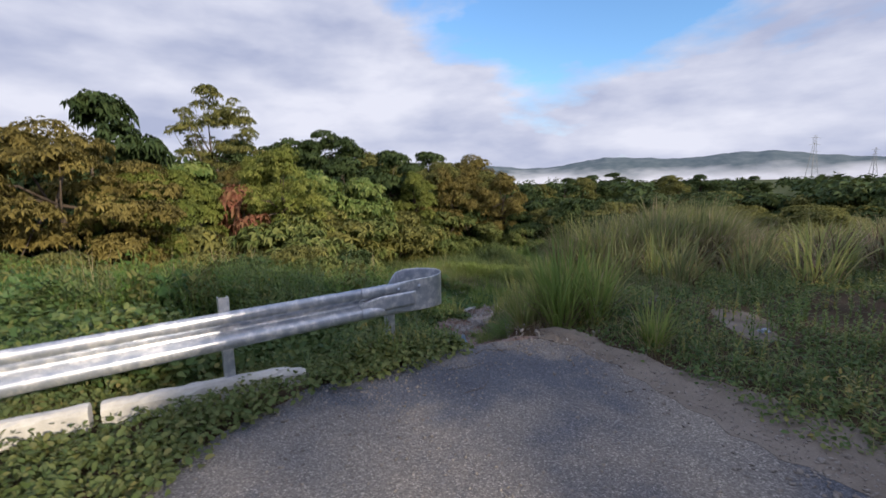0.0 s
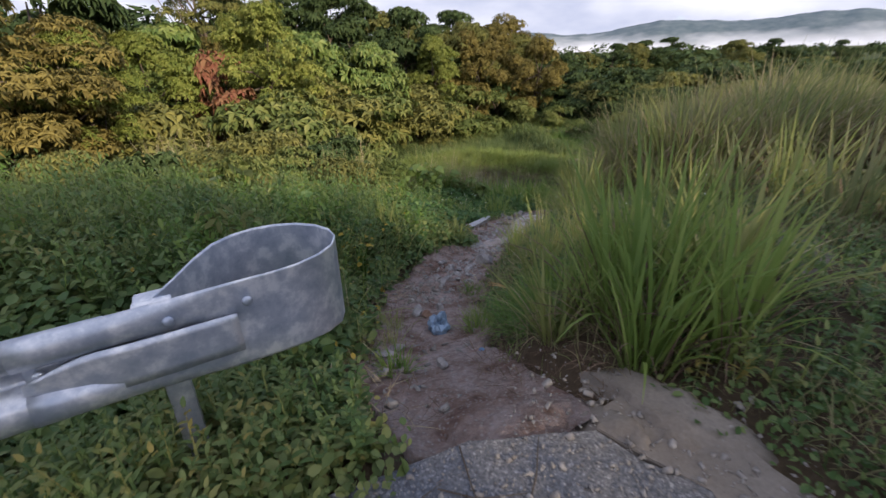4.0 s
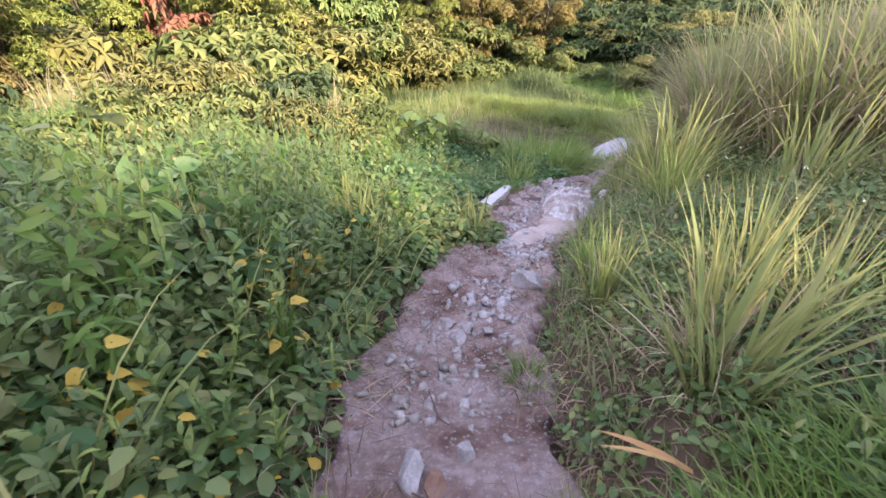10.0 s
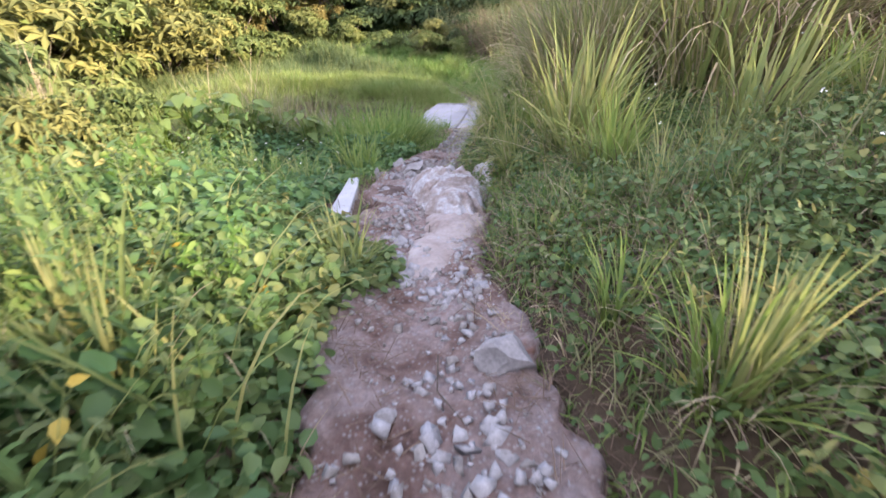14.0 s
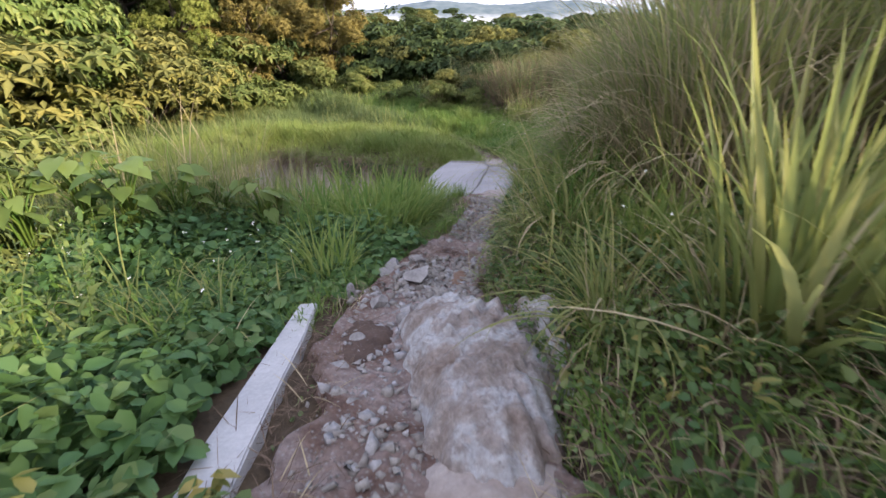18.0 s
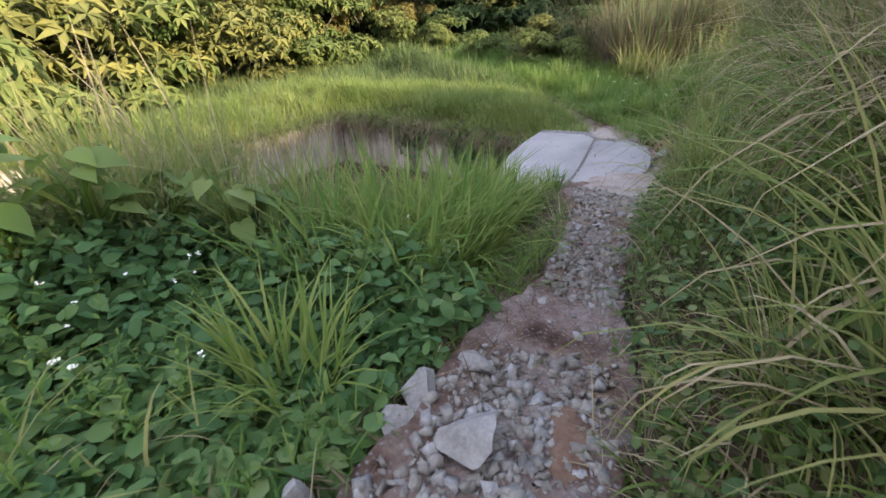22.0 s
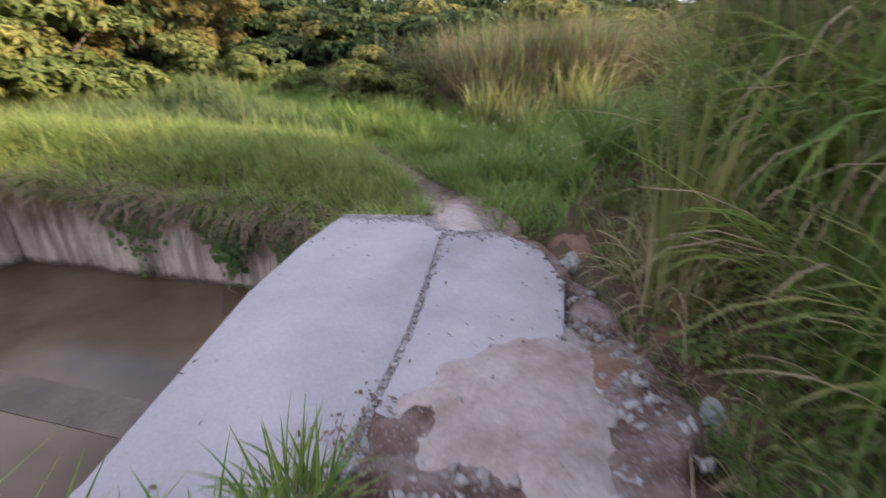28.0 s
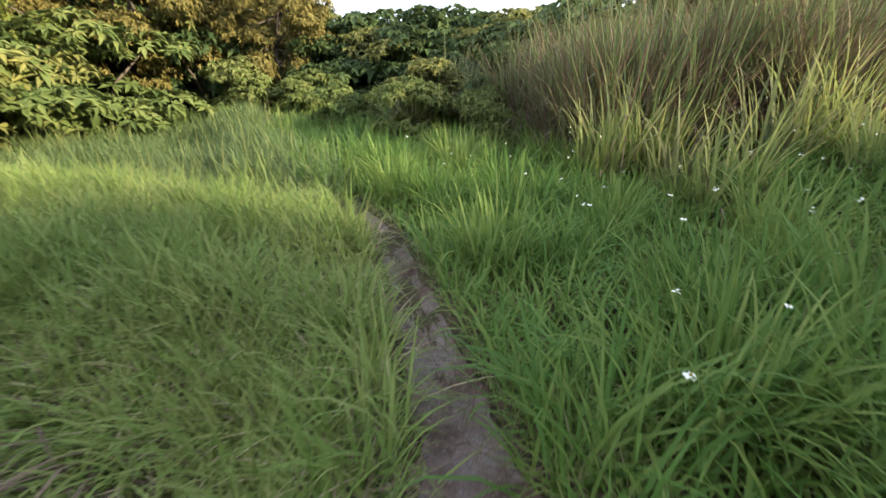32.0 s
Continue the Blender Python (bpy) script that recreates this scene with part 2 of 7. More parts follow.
STONE = surface("stone", [(0.3, (0.19, 0.182, 0.186)), (0.7, (0.335, 0.322, 0.328))], [(0.3, (0.3, 0.3, 0.3)), (0.7, (0.72, 0.71, 0.7))], (7, 60), 0.9, 0.6, 0.008)
# pale blotches stand in for dappled sunlight, painted into the steel's colour
GALVANISED = surface("dappled_galvanised_steel", [(0.36, (0.39, 0.44, 0.54)), (0.50, (0.52, 0.56, 0.64)), (0.62, (0.78, 0.80, 0.85))], [(0.3, (0.42, 0.42, 0.44)), (0.7, (0.58, 0.58, 0.58))], (11, 90), 0.34, 0.10, 0.002, None, 0.62, 0.5)
PAINTED = surface("painted_kerb", [(0.3, (0.451, 0.451, 0.451)), (0.7, (0.64, 0.64, 0.631))], [(0.3, (0.4, 0.4, 0.4)), (0.7, (0.6, 0.6, 0.6))], (6, 60), 0.8, 0.4, 0.005)
STRIP = surface("smooth_concrete", [(0.3, (0.36, 0.36, 0.38)), (0.7, (0.47, 0.47, 0.49))], [(0.3, (0.38, 0.38, 0.38)), (0.7, (0.63, 0.62, 0.61))], (4, 50), 0.85, 0.3, 0.004)
BARK = surface("bark", [(0.3, (0.072, 0.054, 0.042)), (0.7, (0.15, 0.126, 0.102))], [(0.3, (0.3, 0.3, 0.3)), (0.7, (0.7, 0.7, 0.7))], (3, 30), 0.95, 0.8, 0.02)
DAMP = surface("damp_earth", [(0.3, (0.055, 0.036, 0.030)), (0.7, (0.12, 0.082, 0.068))], [(0.3, (0.3, 0.29, 0.28)), (0.7, (0.75, 0.74, 0.73))], (7, 45), 0.9, 0.9, 0.02, (40, 0.22, (0.30, 0.28, 0.28), 0.8))
RED_EARTH = surface("red_earth", [(0.3, (0.150, 0.088, 0.064)), (0.7, (0.235, 0.158, 0.120))], [(0.3, (0.3, 0.28, 0.27)), (0.7, (0.7, 0.68, 0.66))], (5, 40), 0.95, 0.8, 0.015)

WEED = foliage("weed_leaves", [(0.0, (0.040, 0.088, 0.025)), (0.4, (0.082, 0.152, 0.043)), (0.72, (0.155, 0.218, 0.066)), (0.9, (0.235, 0.262, 0.08)), (1.0, (0.37, 0.31, 0.095))], 0.5, 0.38, wide=0.9, patches=1.15)
VINE = foliage("vine_leaves", [(0.0, (0.030, 0.078, 0.026)), (0.45, (0.066, 0.150, 0.042)), (0.8, (0.120, 0.222, 0.064)), (1.0, (0.19, 0.275, 0.09))], 0.5, 0.38, wide=0.9, patches=1.15)
LAWN = foliage("field_grass", [(0.0, (0.100, 0.165, 0.034)), (0.5, (0.190, 0.280, 0.054)), (1.0, (0.325, 0.355, 0.105))], 0.6, 0.4)
MEADOW = foliage("meadow_grass", [(0.0, (0.06, 0.105, 0.032)), (0.5, (0.12, 0.18, 0.055)), (1.0, (0.21, 0.25, 0.10))], 0.6, 0.4)
LUSH = foliage("lush_grass", [(0.0, (0.050, 0.116, 0.020)), (0.5, (0.122, 0.238, 0.040)), (1.0, (0.27, 0.345, 0.080))], 0.5, 0.5)
TALL = foliage("tall_grass", [(0.0, (0.0767, 0.116, 0.044)), (0.4, (0.174, 0.21, 0.08)), (0.75, (0.307, 0.293, 0.152)), (1.0, (0.414, 0.333, 0.232))], 0.55, 0.52)
YOUNG = foliage("young_leaves", [(0.0, (0.0552, 0.0938, 0.0283)), (0.4, (0.11, 0.166, 0.0492)), (0.8, (0.188, 0.226, 0.0745)), (1.0, (0.304, 0.259, 0.104))], 0.55, 0.4)
DEAD = foliage("dead_brown_grass", [(0.0, (0.06, 0.0384, 0.0288)), (0.5, (0.136, 0.092, 0.068)), (1.0, (0.288, 0.208, 0.152))], 0.8, 0.15)
YELLOW = foliage("yellow_green_grass", [(0.0, (0.125, 0.182, 0.050)), (0.5, (0.268, 0.322, 0.092)), (1.0, (0.47, 0.425, 0.18))], 0.5, 0.55)
HERB = foliage("herb_leaves", [(0.0, (0.055, 0.115, 0.030)), (0.5, (0.125, 0.215, 0.052)), (1.0, (0.26, 0.31, 0.085))], 0.5, 0.42, wide=0.8, patches=0.9)
FRESH = foliage("fresh_grass", [(0.0, (0.085, 0.155, 0.035)), (0.5, (0.205, 0.31, 0.06)), (1.0, (0.40, 0.45, 0.12))], 0.45, 0.55)
STRAW = foliage("dry_grass", [(0.0, (0.225, 0.175, 0.115)), (0.5, (0.42, 0.34, 0.222)), (1.0, (0.624, 0.533, 0.357))], 0.7, 0.4)
TREE_DARK = foliage("dark_tree_leaves", [(0.0, (0.0191, 0.0401, 0.0133)), (0.5, (0.0428, 0.0768, 0.0217)), (1.0, (0.0846, 0.125, 0.0377))], 0.7, 0.25, wide=1.1, patches=1.25)
TREE_GREEN = foliage("green_tree_leaves", [(0.0, (0.0552, 0.09, 0.0228)), (0.5, (0.123, 0.168, 0.0398)), (1.0, (0.256, 0.274, 0.0774))], 0.7, 0.3, wide=1.1, patches=1.25)
TREE_LIME = foliage("lime_tree_leaves", [(0.0, (0.085, 0.135, 0.024)), (0.5, (0.20, 0.25, 0.045)), (1.0, (0.36, 0.38, 0.09))], 0.7, 0.35, wide=0.9, patches=0.9)
YELLOW_LEAF = foliage("yellow_leaves", [(0.0, (0.26, 0.19, 0.03)), (0.5, (0.46, 0.33, 0.05)), (1.0, (0.55, 0.44, 0.10))], 0.6, 0.35)
TREE_OLIVE = foliage("olive_tree_leaves", [(0.0, (0.066, 0.080, 0.023)), (0.5, (0.152, 0.166, 0.046)), (1.0, (0.28, 0.27, 0.078))], 0.7, 0.3, wide=1.1, patches=0.85)
TREE_ORANGE = foliage("orange_tree_leaves", [(0.0, (0.066, 0.060, 0.020)), (0.5, (0.175, 0.148, 0.044)), (1.0, (0.31, 0.26, 0.080))], 0.7, 0.3, wide=1.1, patches=1.25)
RUST_LEAF = foliage("rust_brown_leaf", [(0.0, (0.20, 0.09, 0.035)), (0.5, (0.32, 0.16, 0.06)), (1.0, (0.42, 0.27, 0.12))], 0.7, 0.2)
TREE_BIG = foliage("large_tree_leaves", [(0.0, (0.055, 0.11, 0.026)), (0.5, (0.135, 0.21, 0.046)), (1.0, (0.28, 0.33, 0.09))], 0.5, 0.3, wide=0.9, patches=1.0)
TREE_RED = foliage("red_leaves", [(0.0, (0.141, 0.0486, 0.0392)), (0.5, (0.255, 0.0965, 0.0668)), (1.0, (0.298, 0.167, 0.0923))], 0.7, 0.3)
FLOWER = material("white_petal", 0.7)[0]
FLOWER.node_tree.nodes["Principled BSDF"].inputs["Base Color"].default_value = (0.85, 0.85, 0.80, 1)


# ---- the lie of the land ----
TRAIL = np.array([(1.75, -6, 0.0), (1.7, 1.1, 0.0), (1.24, 2.06, -0.36), (1.2, 3.0, -0.7), (1.15, 3.6, -0.86), (1.28, 4.55, -1.05), (1.5, 5.3, -1.15),
                  (2.05, 6.6, -1.42), (2.5, 7.6, -1.64), (2.85, 8.6, -1.86), (3.42, 9.3, -2.0), (4.28, 10.3, -2.2), (5.12, 11.4, -2.44),
                  (6.1, 12.5, -2.82), (6.9, 13.5, -2.9), (7.55, 15.0, -2.95), (7.9, 16.3, -3.12), (8.2, 18.5, -3.22), (7.9, 22.0, -3.28), (7.0, 30.0, -3.3), (6.0, 60.0, -3.3)])
TRAIL_HALF = np.interp(np.arange(21), [0, 1, 2, 3, 5, 6, 7, 8, 9, 10, 11, 12, 13, 14, 15, 16, 17, 18, 20], [0.6, 0.42, 0.44, 0.48, 0.49, 0.46, 0.47, 0.56, 0.5, 0.36, 0.25, 0.28, 0.80, 0.58, 0.34, 0.17, 0.11, 0.1, 0.1])
ROAD = [(-6.5, -9.5), (-1.7, -2.7), (-0.98, -0.95), (-0.72, -0.25), (-0.3, 0.3), (0.3, 0.56), (0.8, 0.96), (1.4, 1.22), (1.95, 1.27), (2.25, 1.0), (2.45, 0.5), (2.58, 0.0), (2.7, -0.6), (3.0, -1.25), (3.4, -2.3), (3.8, -6), (3.0, -12), (-6.5, -16)]
WATER_Z, WALL_TOP = -4.6, -3.48
BASIN = [(6.35, 15.2), (6.5, 16.63), (3.05, 19.65), (-2.1, 16.55), (-6.5, 14.0), (-5.2, 12.2), (0.6, 12.7), (3.9, 12.5), (4.6, 13.15), (5.0, 13.75), (5.36, 14.28), (5.86, 14.82)]
APRON = [(6.35, 15.2), (5.86, 14.82), (5.36, 14.28), (5.0, 13.75), (4.6, 13.15), (3.9, 12.5), (4.5, 12.3), (5.4, 12.75), (5.9, 12.75), (6.75, 12.9), (7.2, 13.33), (7.42, 13.78), (7.35, 14.2), (6.95, 14.45), (7.0, 14.75)]


def step(a, b, v):
    v = np.clip((v - a) / (b - a), 0, 1)
    return v * v * (3 - 2 * v)


def along_trail(x, y):
    """Height of the trail beside each point, its half width, and the signed distance (the walker's right is positive)."""
    best, z, w, side = np.full(x.shape, 1e9), np.zeros(x.shape), np.zeros(x.shape), np.zeros(x.shape)
    for k in range(len(TRAIL) - 1):
        (ax, ay, az), (bx, by, bz) = TRAIL[k], TRAIL[k + 1]
        dx, dy = bx - ax, by - ay
        u = np.clip(((x - ax) * dx + (y - ay) * dy) / (dx * dx + dy * dy), 0, 1)
        px, py = x - ax - u * dx, y - ay - u * dy
        d2 = px * px + py * py
        near = d2 < best
        best = np.where(near, d2, best)
        z = np.where(near, az + u * (bz - az), z)
        w = np.where(near, TRAIL_HALF[k] + u * (TRAIL_HALF[k + 1] - TRAIL_HALF[k]), w)
        side = np.where(near, np.sign(dy * px - dx * py), side)
    return z, w, side * np.sqrt(best)


def outside(poly, x, y):
    """Signed distance to a polygon's edge, positive outside."""
    best, inside = np.full(x.shape, 1e9), np.zeros(x.shape, bool)
    for (ax, ay), (bx, by) in zip(poly, poly[1:] + poly[:1]):
        dx, dy = bx - ax, by - ay
        u = np.clip(((x - ax) * dx + (y - ay) * dy) / (dx * dx + dy * dy), 0, 1)
        best = np.minimum(best, np.hypot(x - ax - u * dx, y - ay - u * dy))
        cross = ((ay > y) != (by > y)) & (x < (bx - ax) * (y - ay) / (by - ay + 1e-12) + ax)
        inside ^= cross
    return np.where(inside, -best, best)


def ripple(x, y, size):
    """Cheap smooth unevenness, between -1 and 1."""
    return (np.sin(x / size + 1.3 * np.sin(y / size * 0.7 + 1)) + np.sin(y / size * 1.1 + 1.7 * np.sin(x / size * 0.6 + 2)) + np.sin((x + y) / size * 0.53 + 4)) / 3


def land(x, y):
    """Height of the ground sheet."""
    x, y = np.asarray(x, float), np.asarray(y, float)
    z, w, d = along_trail(x, y)
    reach = np.hypot(x - 2, y - 8)
    low = -0.12 - 3.1 * step(0.5, 15.5, y + 0.2 * x) + 0.10 * ripple(x, y, 1.3) * step(3, 6, y)
    low = low + 0.35 * step(14, 40, reach) * ripple(x, y, 9) + 10 * step(14, 90, -x + 0.35 * y - 4) 
    low = low + 0.45 * np.exp(-((y - 11.0) / 1.3) ** 2) * step(1.5, 2.8, -d)
    high = -0.05 - 0.105 * np.clip(y - 2.5, 0, 30) + 0.10 * ripple(x, y, 1.1)
    high = high + (-3.2 - high) * step(16, 30, y) * step(12, 4, x - 0.3 * (y - 16))
    high = high + (-2.75 - high) * 0.85 * step(13.6, 17.2, y) * step(24, 14, x)
    high = high + (-3.3 - high) * step(40, 90, y)
    left = step(0.9, 2.3, np.abs(d) / w) * 0.6 + step(0.7, 3.0, np.abs(d)) * 0.4
    right = step(0.9, 2.2, np.abs(d) / w) * 0.42 + step(0.9, 3.6, np.abs(d)) * 0.58
    right = np.where(y > 14, step(0.9, 6.0, np.abs(d)) , right)
    out = np.where(d < 0, z + (low - z) * left, z + (high - z) * right)
    out = out - 0.05 * step(1.1, 0.8, np.abs(d) / w)
    road = outside(ROAD, x, y)
    out = np.where(road < 1.4, out * step(-0.05, 1.4, road) + (1 - step(-0.05, 1.4, road)) * -0.03, out)
    out = np.where((np.abs(d) < w * 1.2) & (y > 1.0), np.minimum(out, z - 0.07), out)
    slab = outside(APRON, x, y)
    out = np.where(slab < 0.5, np.minimum(out, -2.98 + 0.45 * np.maximum(slab, 0)) * (slab < 0.0) + (slab >= 0) * out, out)
    pit = outside(BASIN, x, y)
    out = out - 0.6 * step(2.4, 3.9, pit) * step(0.4, 1.8, -d) * (y > 15.3) * step(40, 26, y)
    near_wall = step(1.6, 0.2, pit) * (y > 15.3)
    out = out + (np.minimum(out, WALL_TOP + 0.05) - out) * near_wall
    return out + (-5.4 - out) * step(0.2, 0.03, pit)


def height(x, y):
    return float(land(np.array([x]), np.array([y]))[0])


# ---- making meshes ----
rng = np.random.default_rng(7)


def quick_mesh(name, verts, faces, mat, smooth=False):
    """A mesh from an array of points and one array of faces that all have the same number of corners."""
    verts, faces = np.asarray(verts, np.float32), np.asarray(faces, np.int32)
    me = bpy.data.meshes.new(name)
    me.vertices.add(len(verts))
    me.vertices.foreach_set("co", verts.ravel())
    me.loops.add(faces.size)
    me.loops.foreach_set("vertex_index", faces.ravel())
    me.polygons.add(len(faces))
    me.polygons.foreach_set("loop_start", np.arange(len(faces), dtype=np.int32) * faces.shape[1])
    if smooth:
        me.polygons.foreach_set("use_smooth", np.ones(len(faces), bool))
    me.update(calc_edges=True)
    me.materials.append(mat)
    return me


def thing(name, label, category, group="", kind="", at=None):
    """A top-level thing: an empty at its base."""
    ob = new(name)
    ob.empty_display_size = 0.1
    if at is not None:
        ob.matrix_world = at if isinstance(at, Matrix) else Matrix.Translation(at)
    return tagged(ob, label, category, group, kind)


def attach(name, me, parent, label=""):
    ob = new(name, me)
    ob.parent = parent
    return tagged(ob, label) if label else ob


def part(name, bm, mat, parent, label="", smooth=False):
    me = bpy.data.meshes.new(name)
    if smooth:
        for f in bm.faces:
            f.smooth = True
    bm.to_mesh(me)
    bm.free()
    me.materials.append(mat)
    return attach(name, me, parent, label)


def ribbons(base, heading, length, width, lean, droop, segments=5, fold=0.0):
    """Grass blades: each starts upright-ish, leans out and droops over, flat or folded along a keel. Arrays of one value a blade."""
    n = len(base)
    s = np.linspace(0, 1, segments + 1)
    out = np.stack([np.cos(heading), np.sin(heading)], 1)
    across = np.stack([-np.sin(heading), np.cos(heading), np.zeros(n)], 1)
    angle = lean[:, None] + droop[:, None] * s[None, :] ** 1.6
    ds = length[:, None] / segments
    h = np.concatenate([np.zeros((n, 1)), np.cumsum(np.sin(angle[:, 1:]) * ds, 1)], 1)
    v = np.concatenate([np.zeros((n, 1)), np.cumsum(np.cos(angle[:, 1:]) * ds, 1)], 1)
    centre = np.zeros((n, segments + 1, 3))
    centre[:, :, :2] = base[:, None, :2] + h[:, :, None] * out[:, None, :]
    centre[:, :, 2] = base[:, None, 2] + v
    taper = np.interp(s, [0, 0.3, 0.7, 1], [0.6, 1.0, 0.7, 0.04])
    half = 0.5 * width[:, None] * taper[None, :]
    a, b = centre - half[:, :, None] * across[:, None, :], centre + half[:, :, None] * across[:, None, :]
    rails = [a, b]
    if fold:
        below = np.concatenate([np.cos(angle)[:, :, None] * out[:, None, :], -np.sin(angle)[:, :, None]], 2)
        rails = [a, centre + below * (half * fold)[:, :, None], b]
    k = len(rails)
    verts = np.stack(rails, 2).reshape(-1, 3)
    start = (np.arange(n) * (segments + 1) * k)[:, None] + (np.arange(segments) * k)[None, :]
    faces = [np.stack([start + c, start + c + 1, start + c + k + 1, start + c + k], 2).reshape(-1, 4) for c in range(k - 1)]
    return verts, np.concatenate(faces)


def leaves(centre, normal, length, width, fold=0.25, broad=True):
    """Leaves with a crease along the middle rib, each lying across its normal."""
    n = len(centre)
    normal = normal / np.linalg.norm(normal, axis=1)[:, None]
    t = rng.normal(size=(n, 3))
    t -= (t * normal).sum(1)[:, None] * normal
    t /= np.linalg.norm(t, axis=1)[:, None]
    c = np.cross(normal, t)
    if broad:
        shape = [(-0.5, 0, 0), (-0.24, 0.44, 0.9), (0.16, 0.42, 1), (0.58, 0, -0.4), (0.16, -0.42, 1), (-0.24, -0.44, 0.9)]
        quads = [(0, 3, 2, 1), (0, 5, 4, 3)]
    else:
        shape = [(-0.5, 0, 0), (0.0, 0.5, 1), (0.5, 0, -0.3), (0.0, -0.5, 1)]
        quads = [(0, 2, 1), (0, 3, 2)]
    verts = np.stack([centre + t * (a * length)[:, None] + c * (b * width)[:, None] + normal * (u * fold * width)[:, None] for a, b, u in shape], 1)
    faces = (np.arange(n) * len(shape))[:, None, None] + np.array(quads)[None]
    return verts.reshape(-1, 3), faces.reshape(-1, len(quads[0]))


def clumped_leaves(clumps, per_unit, size, droop=0.0, narrow=0.55, broad=False):
    """Leaves over the skins of ellipsoid clumps (x, y, z, rx, rz), most of them facing up and out."""
    centres, normals = [], []
    for x, y, z, rx, rz in clumps:
        k = max(20, int(per_unit * rx * rx))
        d = rng.normal(size=(k, 3))
        d[:, 2] = np.abs(d[:, 2]) * 1.1 - 0.35
        d /= np.linalg.norm(d, axis=1)[:, None]
        r = rng.uniform(0.72, 1.08, k)[:, None]
        centres.append(np.array((x, y, z)) + d * r * np.array((rx, rx, rz)))
        normals.append(d * 0.7 + np.array((0, 0, 0.6)) + rng.normal(0, 0.38, (k, 3)))
    centres, normals = np.concatenate(centres), np.concatenate(normals)
    ln = size * rng.uniform(0.65, 1.35, len(centres))
    return leaves(centres, normals, ln, ln * narrow, 0.2, broad)


def rosettes(clumps, per_unit, size, petals=7, narrow=0.42):
    """Whorls of drooping leaves over the skins of ellipsoid clumps, each whorl facing up and out."""
    hubs, axes = [], []
    for x, y, z, rx, rz in clumps:
        k = max(10, int(per_unit * rx * rx))
        d = rng.normal(size=(k, 3))
        d[:, 2] = np.abs(d[:, 2]) * 1.15 - 0.4
        d /= np.linalg.norm(d, axis=1)[:, None]
        hubs.append(np.array((x, y, z)) + d * rng.uniform(0.7, 1.12, (k, 1)) * np.array((rx, rx, rz)))
        axes.append(d * 0.75 + np.array((0, 0, 0.65)) + rng.normal(0, 0.25, (k, 3)))
    hub, axis = np.repeat(np.concatenate(hubs), petals, 0), np.repeat(np.concatenate(axes), petals, 0)
    axis /= np.linalg.norm(axis, axis=1)[:, None]
    n = len(hub)
    t1 = np.cross(axis, np.array((0.31, 0.87, 0.38)))
    t1 /= np.linalg.norm(t1, axis=1)[:, None]
    t2 = np.cross(axis, t1)
    a = np.tile(np.arange(petals) * math.tau / petals, n // petals) + rng.normal(0, 0.35, n)
    way = np.cos(a)[:, None] * t1 + np.sin(a)[:, None] * t2
    side = np.cross(axis, way)
    ln = (np.repeat(rng.uniform(0.6, 1.3, n // petals), petals) * size * rng.uniform(0.7, 1.2, n))[:, None]
    sag = rng.uniform(0.15, 0.6, n)[:, None]
    mid_rib = hub + way * ln * 0.5 + axis * ln * 0.05
    tip = hub + way * ln - axis * ln * 0.15 - np.array((0, 0, 1.0)) * ln * sag * 0.6
    edge_lift = axis * ln * 0.07
    verts = np.stack([hub, mid_rib + side * ln * narrow * 0.5 + edge_lift, tip, mid_rib - side * ln * narrow * 0.5 + edge_lift], 1).reshape(-1, 3)
    faces = (np.arange(n) * 4)[:, None, None] + np.array([(0, 2, 1), (0, 3, 2)])[None]
    return verts, faces.reshape(-1, 3)


def limb(bm, points, radii, sides=7):
    """A tapered round branch through points."""
    rings = []
    for k, (p, r) in enumerate(zip(points, radii)):
        p = Vector(p)
        d = (Vector(points[min(k + 1, len(points) - 1)]) - Vector(points[max(k - 1, 0)])).normalized()
        side = d.orthogonal().normalized()
        up = d.cross(side)
        rings.append([bm.verts.new(p + r * (math.cos(a) * side + math.sin(a) * up)) for a in np.linspace(0, math.tau, sides, endpoint=False)])
    for a, b in zip(rings, rings[1:]):
        for k in range(sides):
            bm.faces.new((a[k], a[(k + 1) % sides], b[(k + 1) % sides], b[k]))
    bm.faces.new(rings[-1])
    bm.faces.new(rings[0][::-1])


# ---- ground, road, trail ----
def spread(fine_from, fine_to, cell, out):
    core = np.arange(fine_from, fine_to + cell / 2, cell)
    grow = np.cumsum(cell * 1.16 ** np.arange(1, 60))
    grow = np.append(grow[grow < out], out)
    return np.concatenate([core[0] - grow[::-1], core, core[-1] + grow])


gx, gy = spread(-6.6, 11.0, 0.13, 2600), spread(-4.0, 25.0, 0.13, 2600)
GX, GY = np.meshgrid(gx, gy)
GZ = land(GX.ravel(), GY.ravel())
GZ = GZ + 0.012 * ripple(GX.ravel(), GY.ravel(), 0.11)
cols, rows_ = len(gx), len(gy)
corner = (np.arange(rows_ - 1)[:, None] * cols + np.arange(cols - 1)[None, :]).ravel()
ground = new("ground", quick_mesh("ground", np.stack([GX.ravel(), GY.ravel(), GZ], 1), np.stack([corner, corner + 1, corner + cols + 1, corner + cols], 1), SOIL, True))
tagged(ground, "brown earth falling from the road to a low field", "ground", kind="structure")


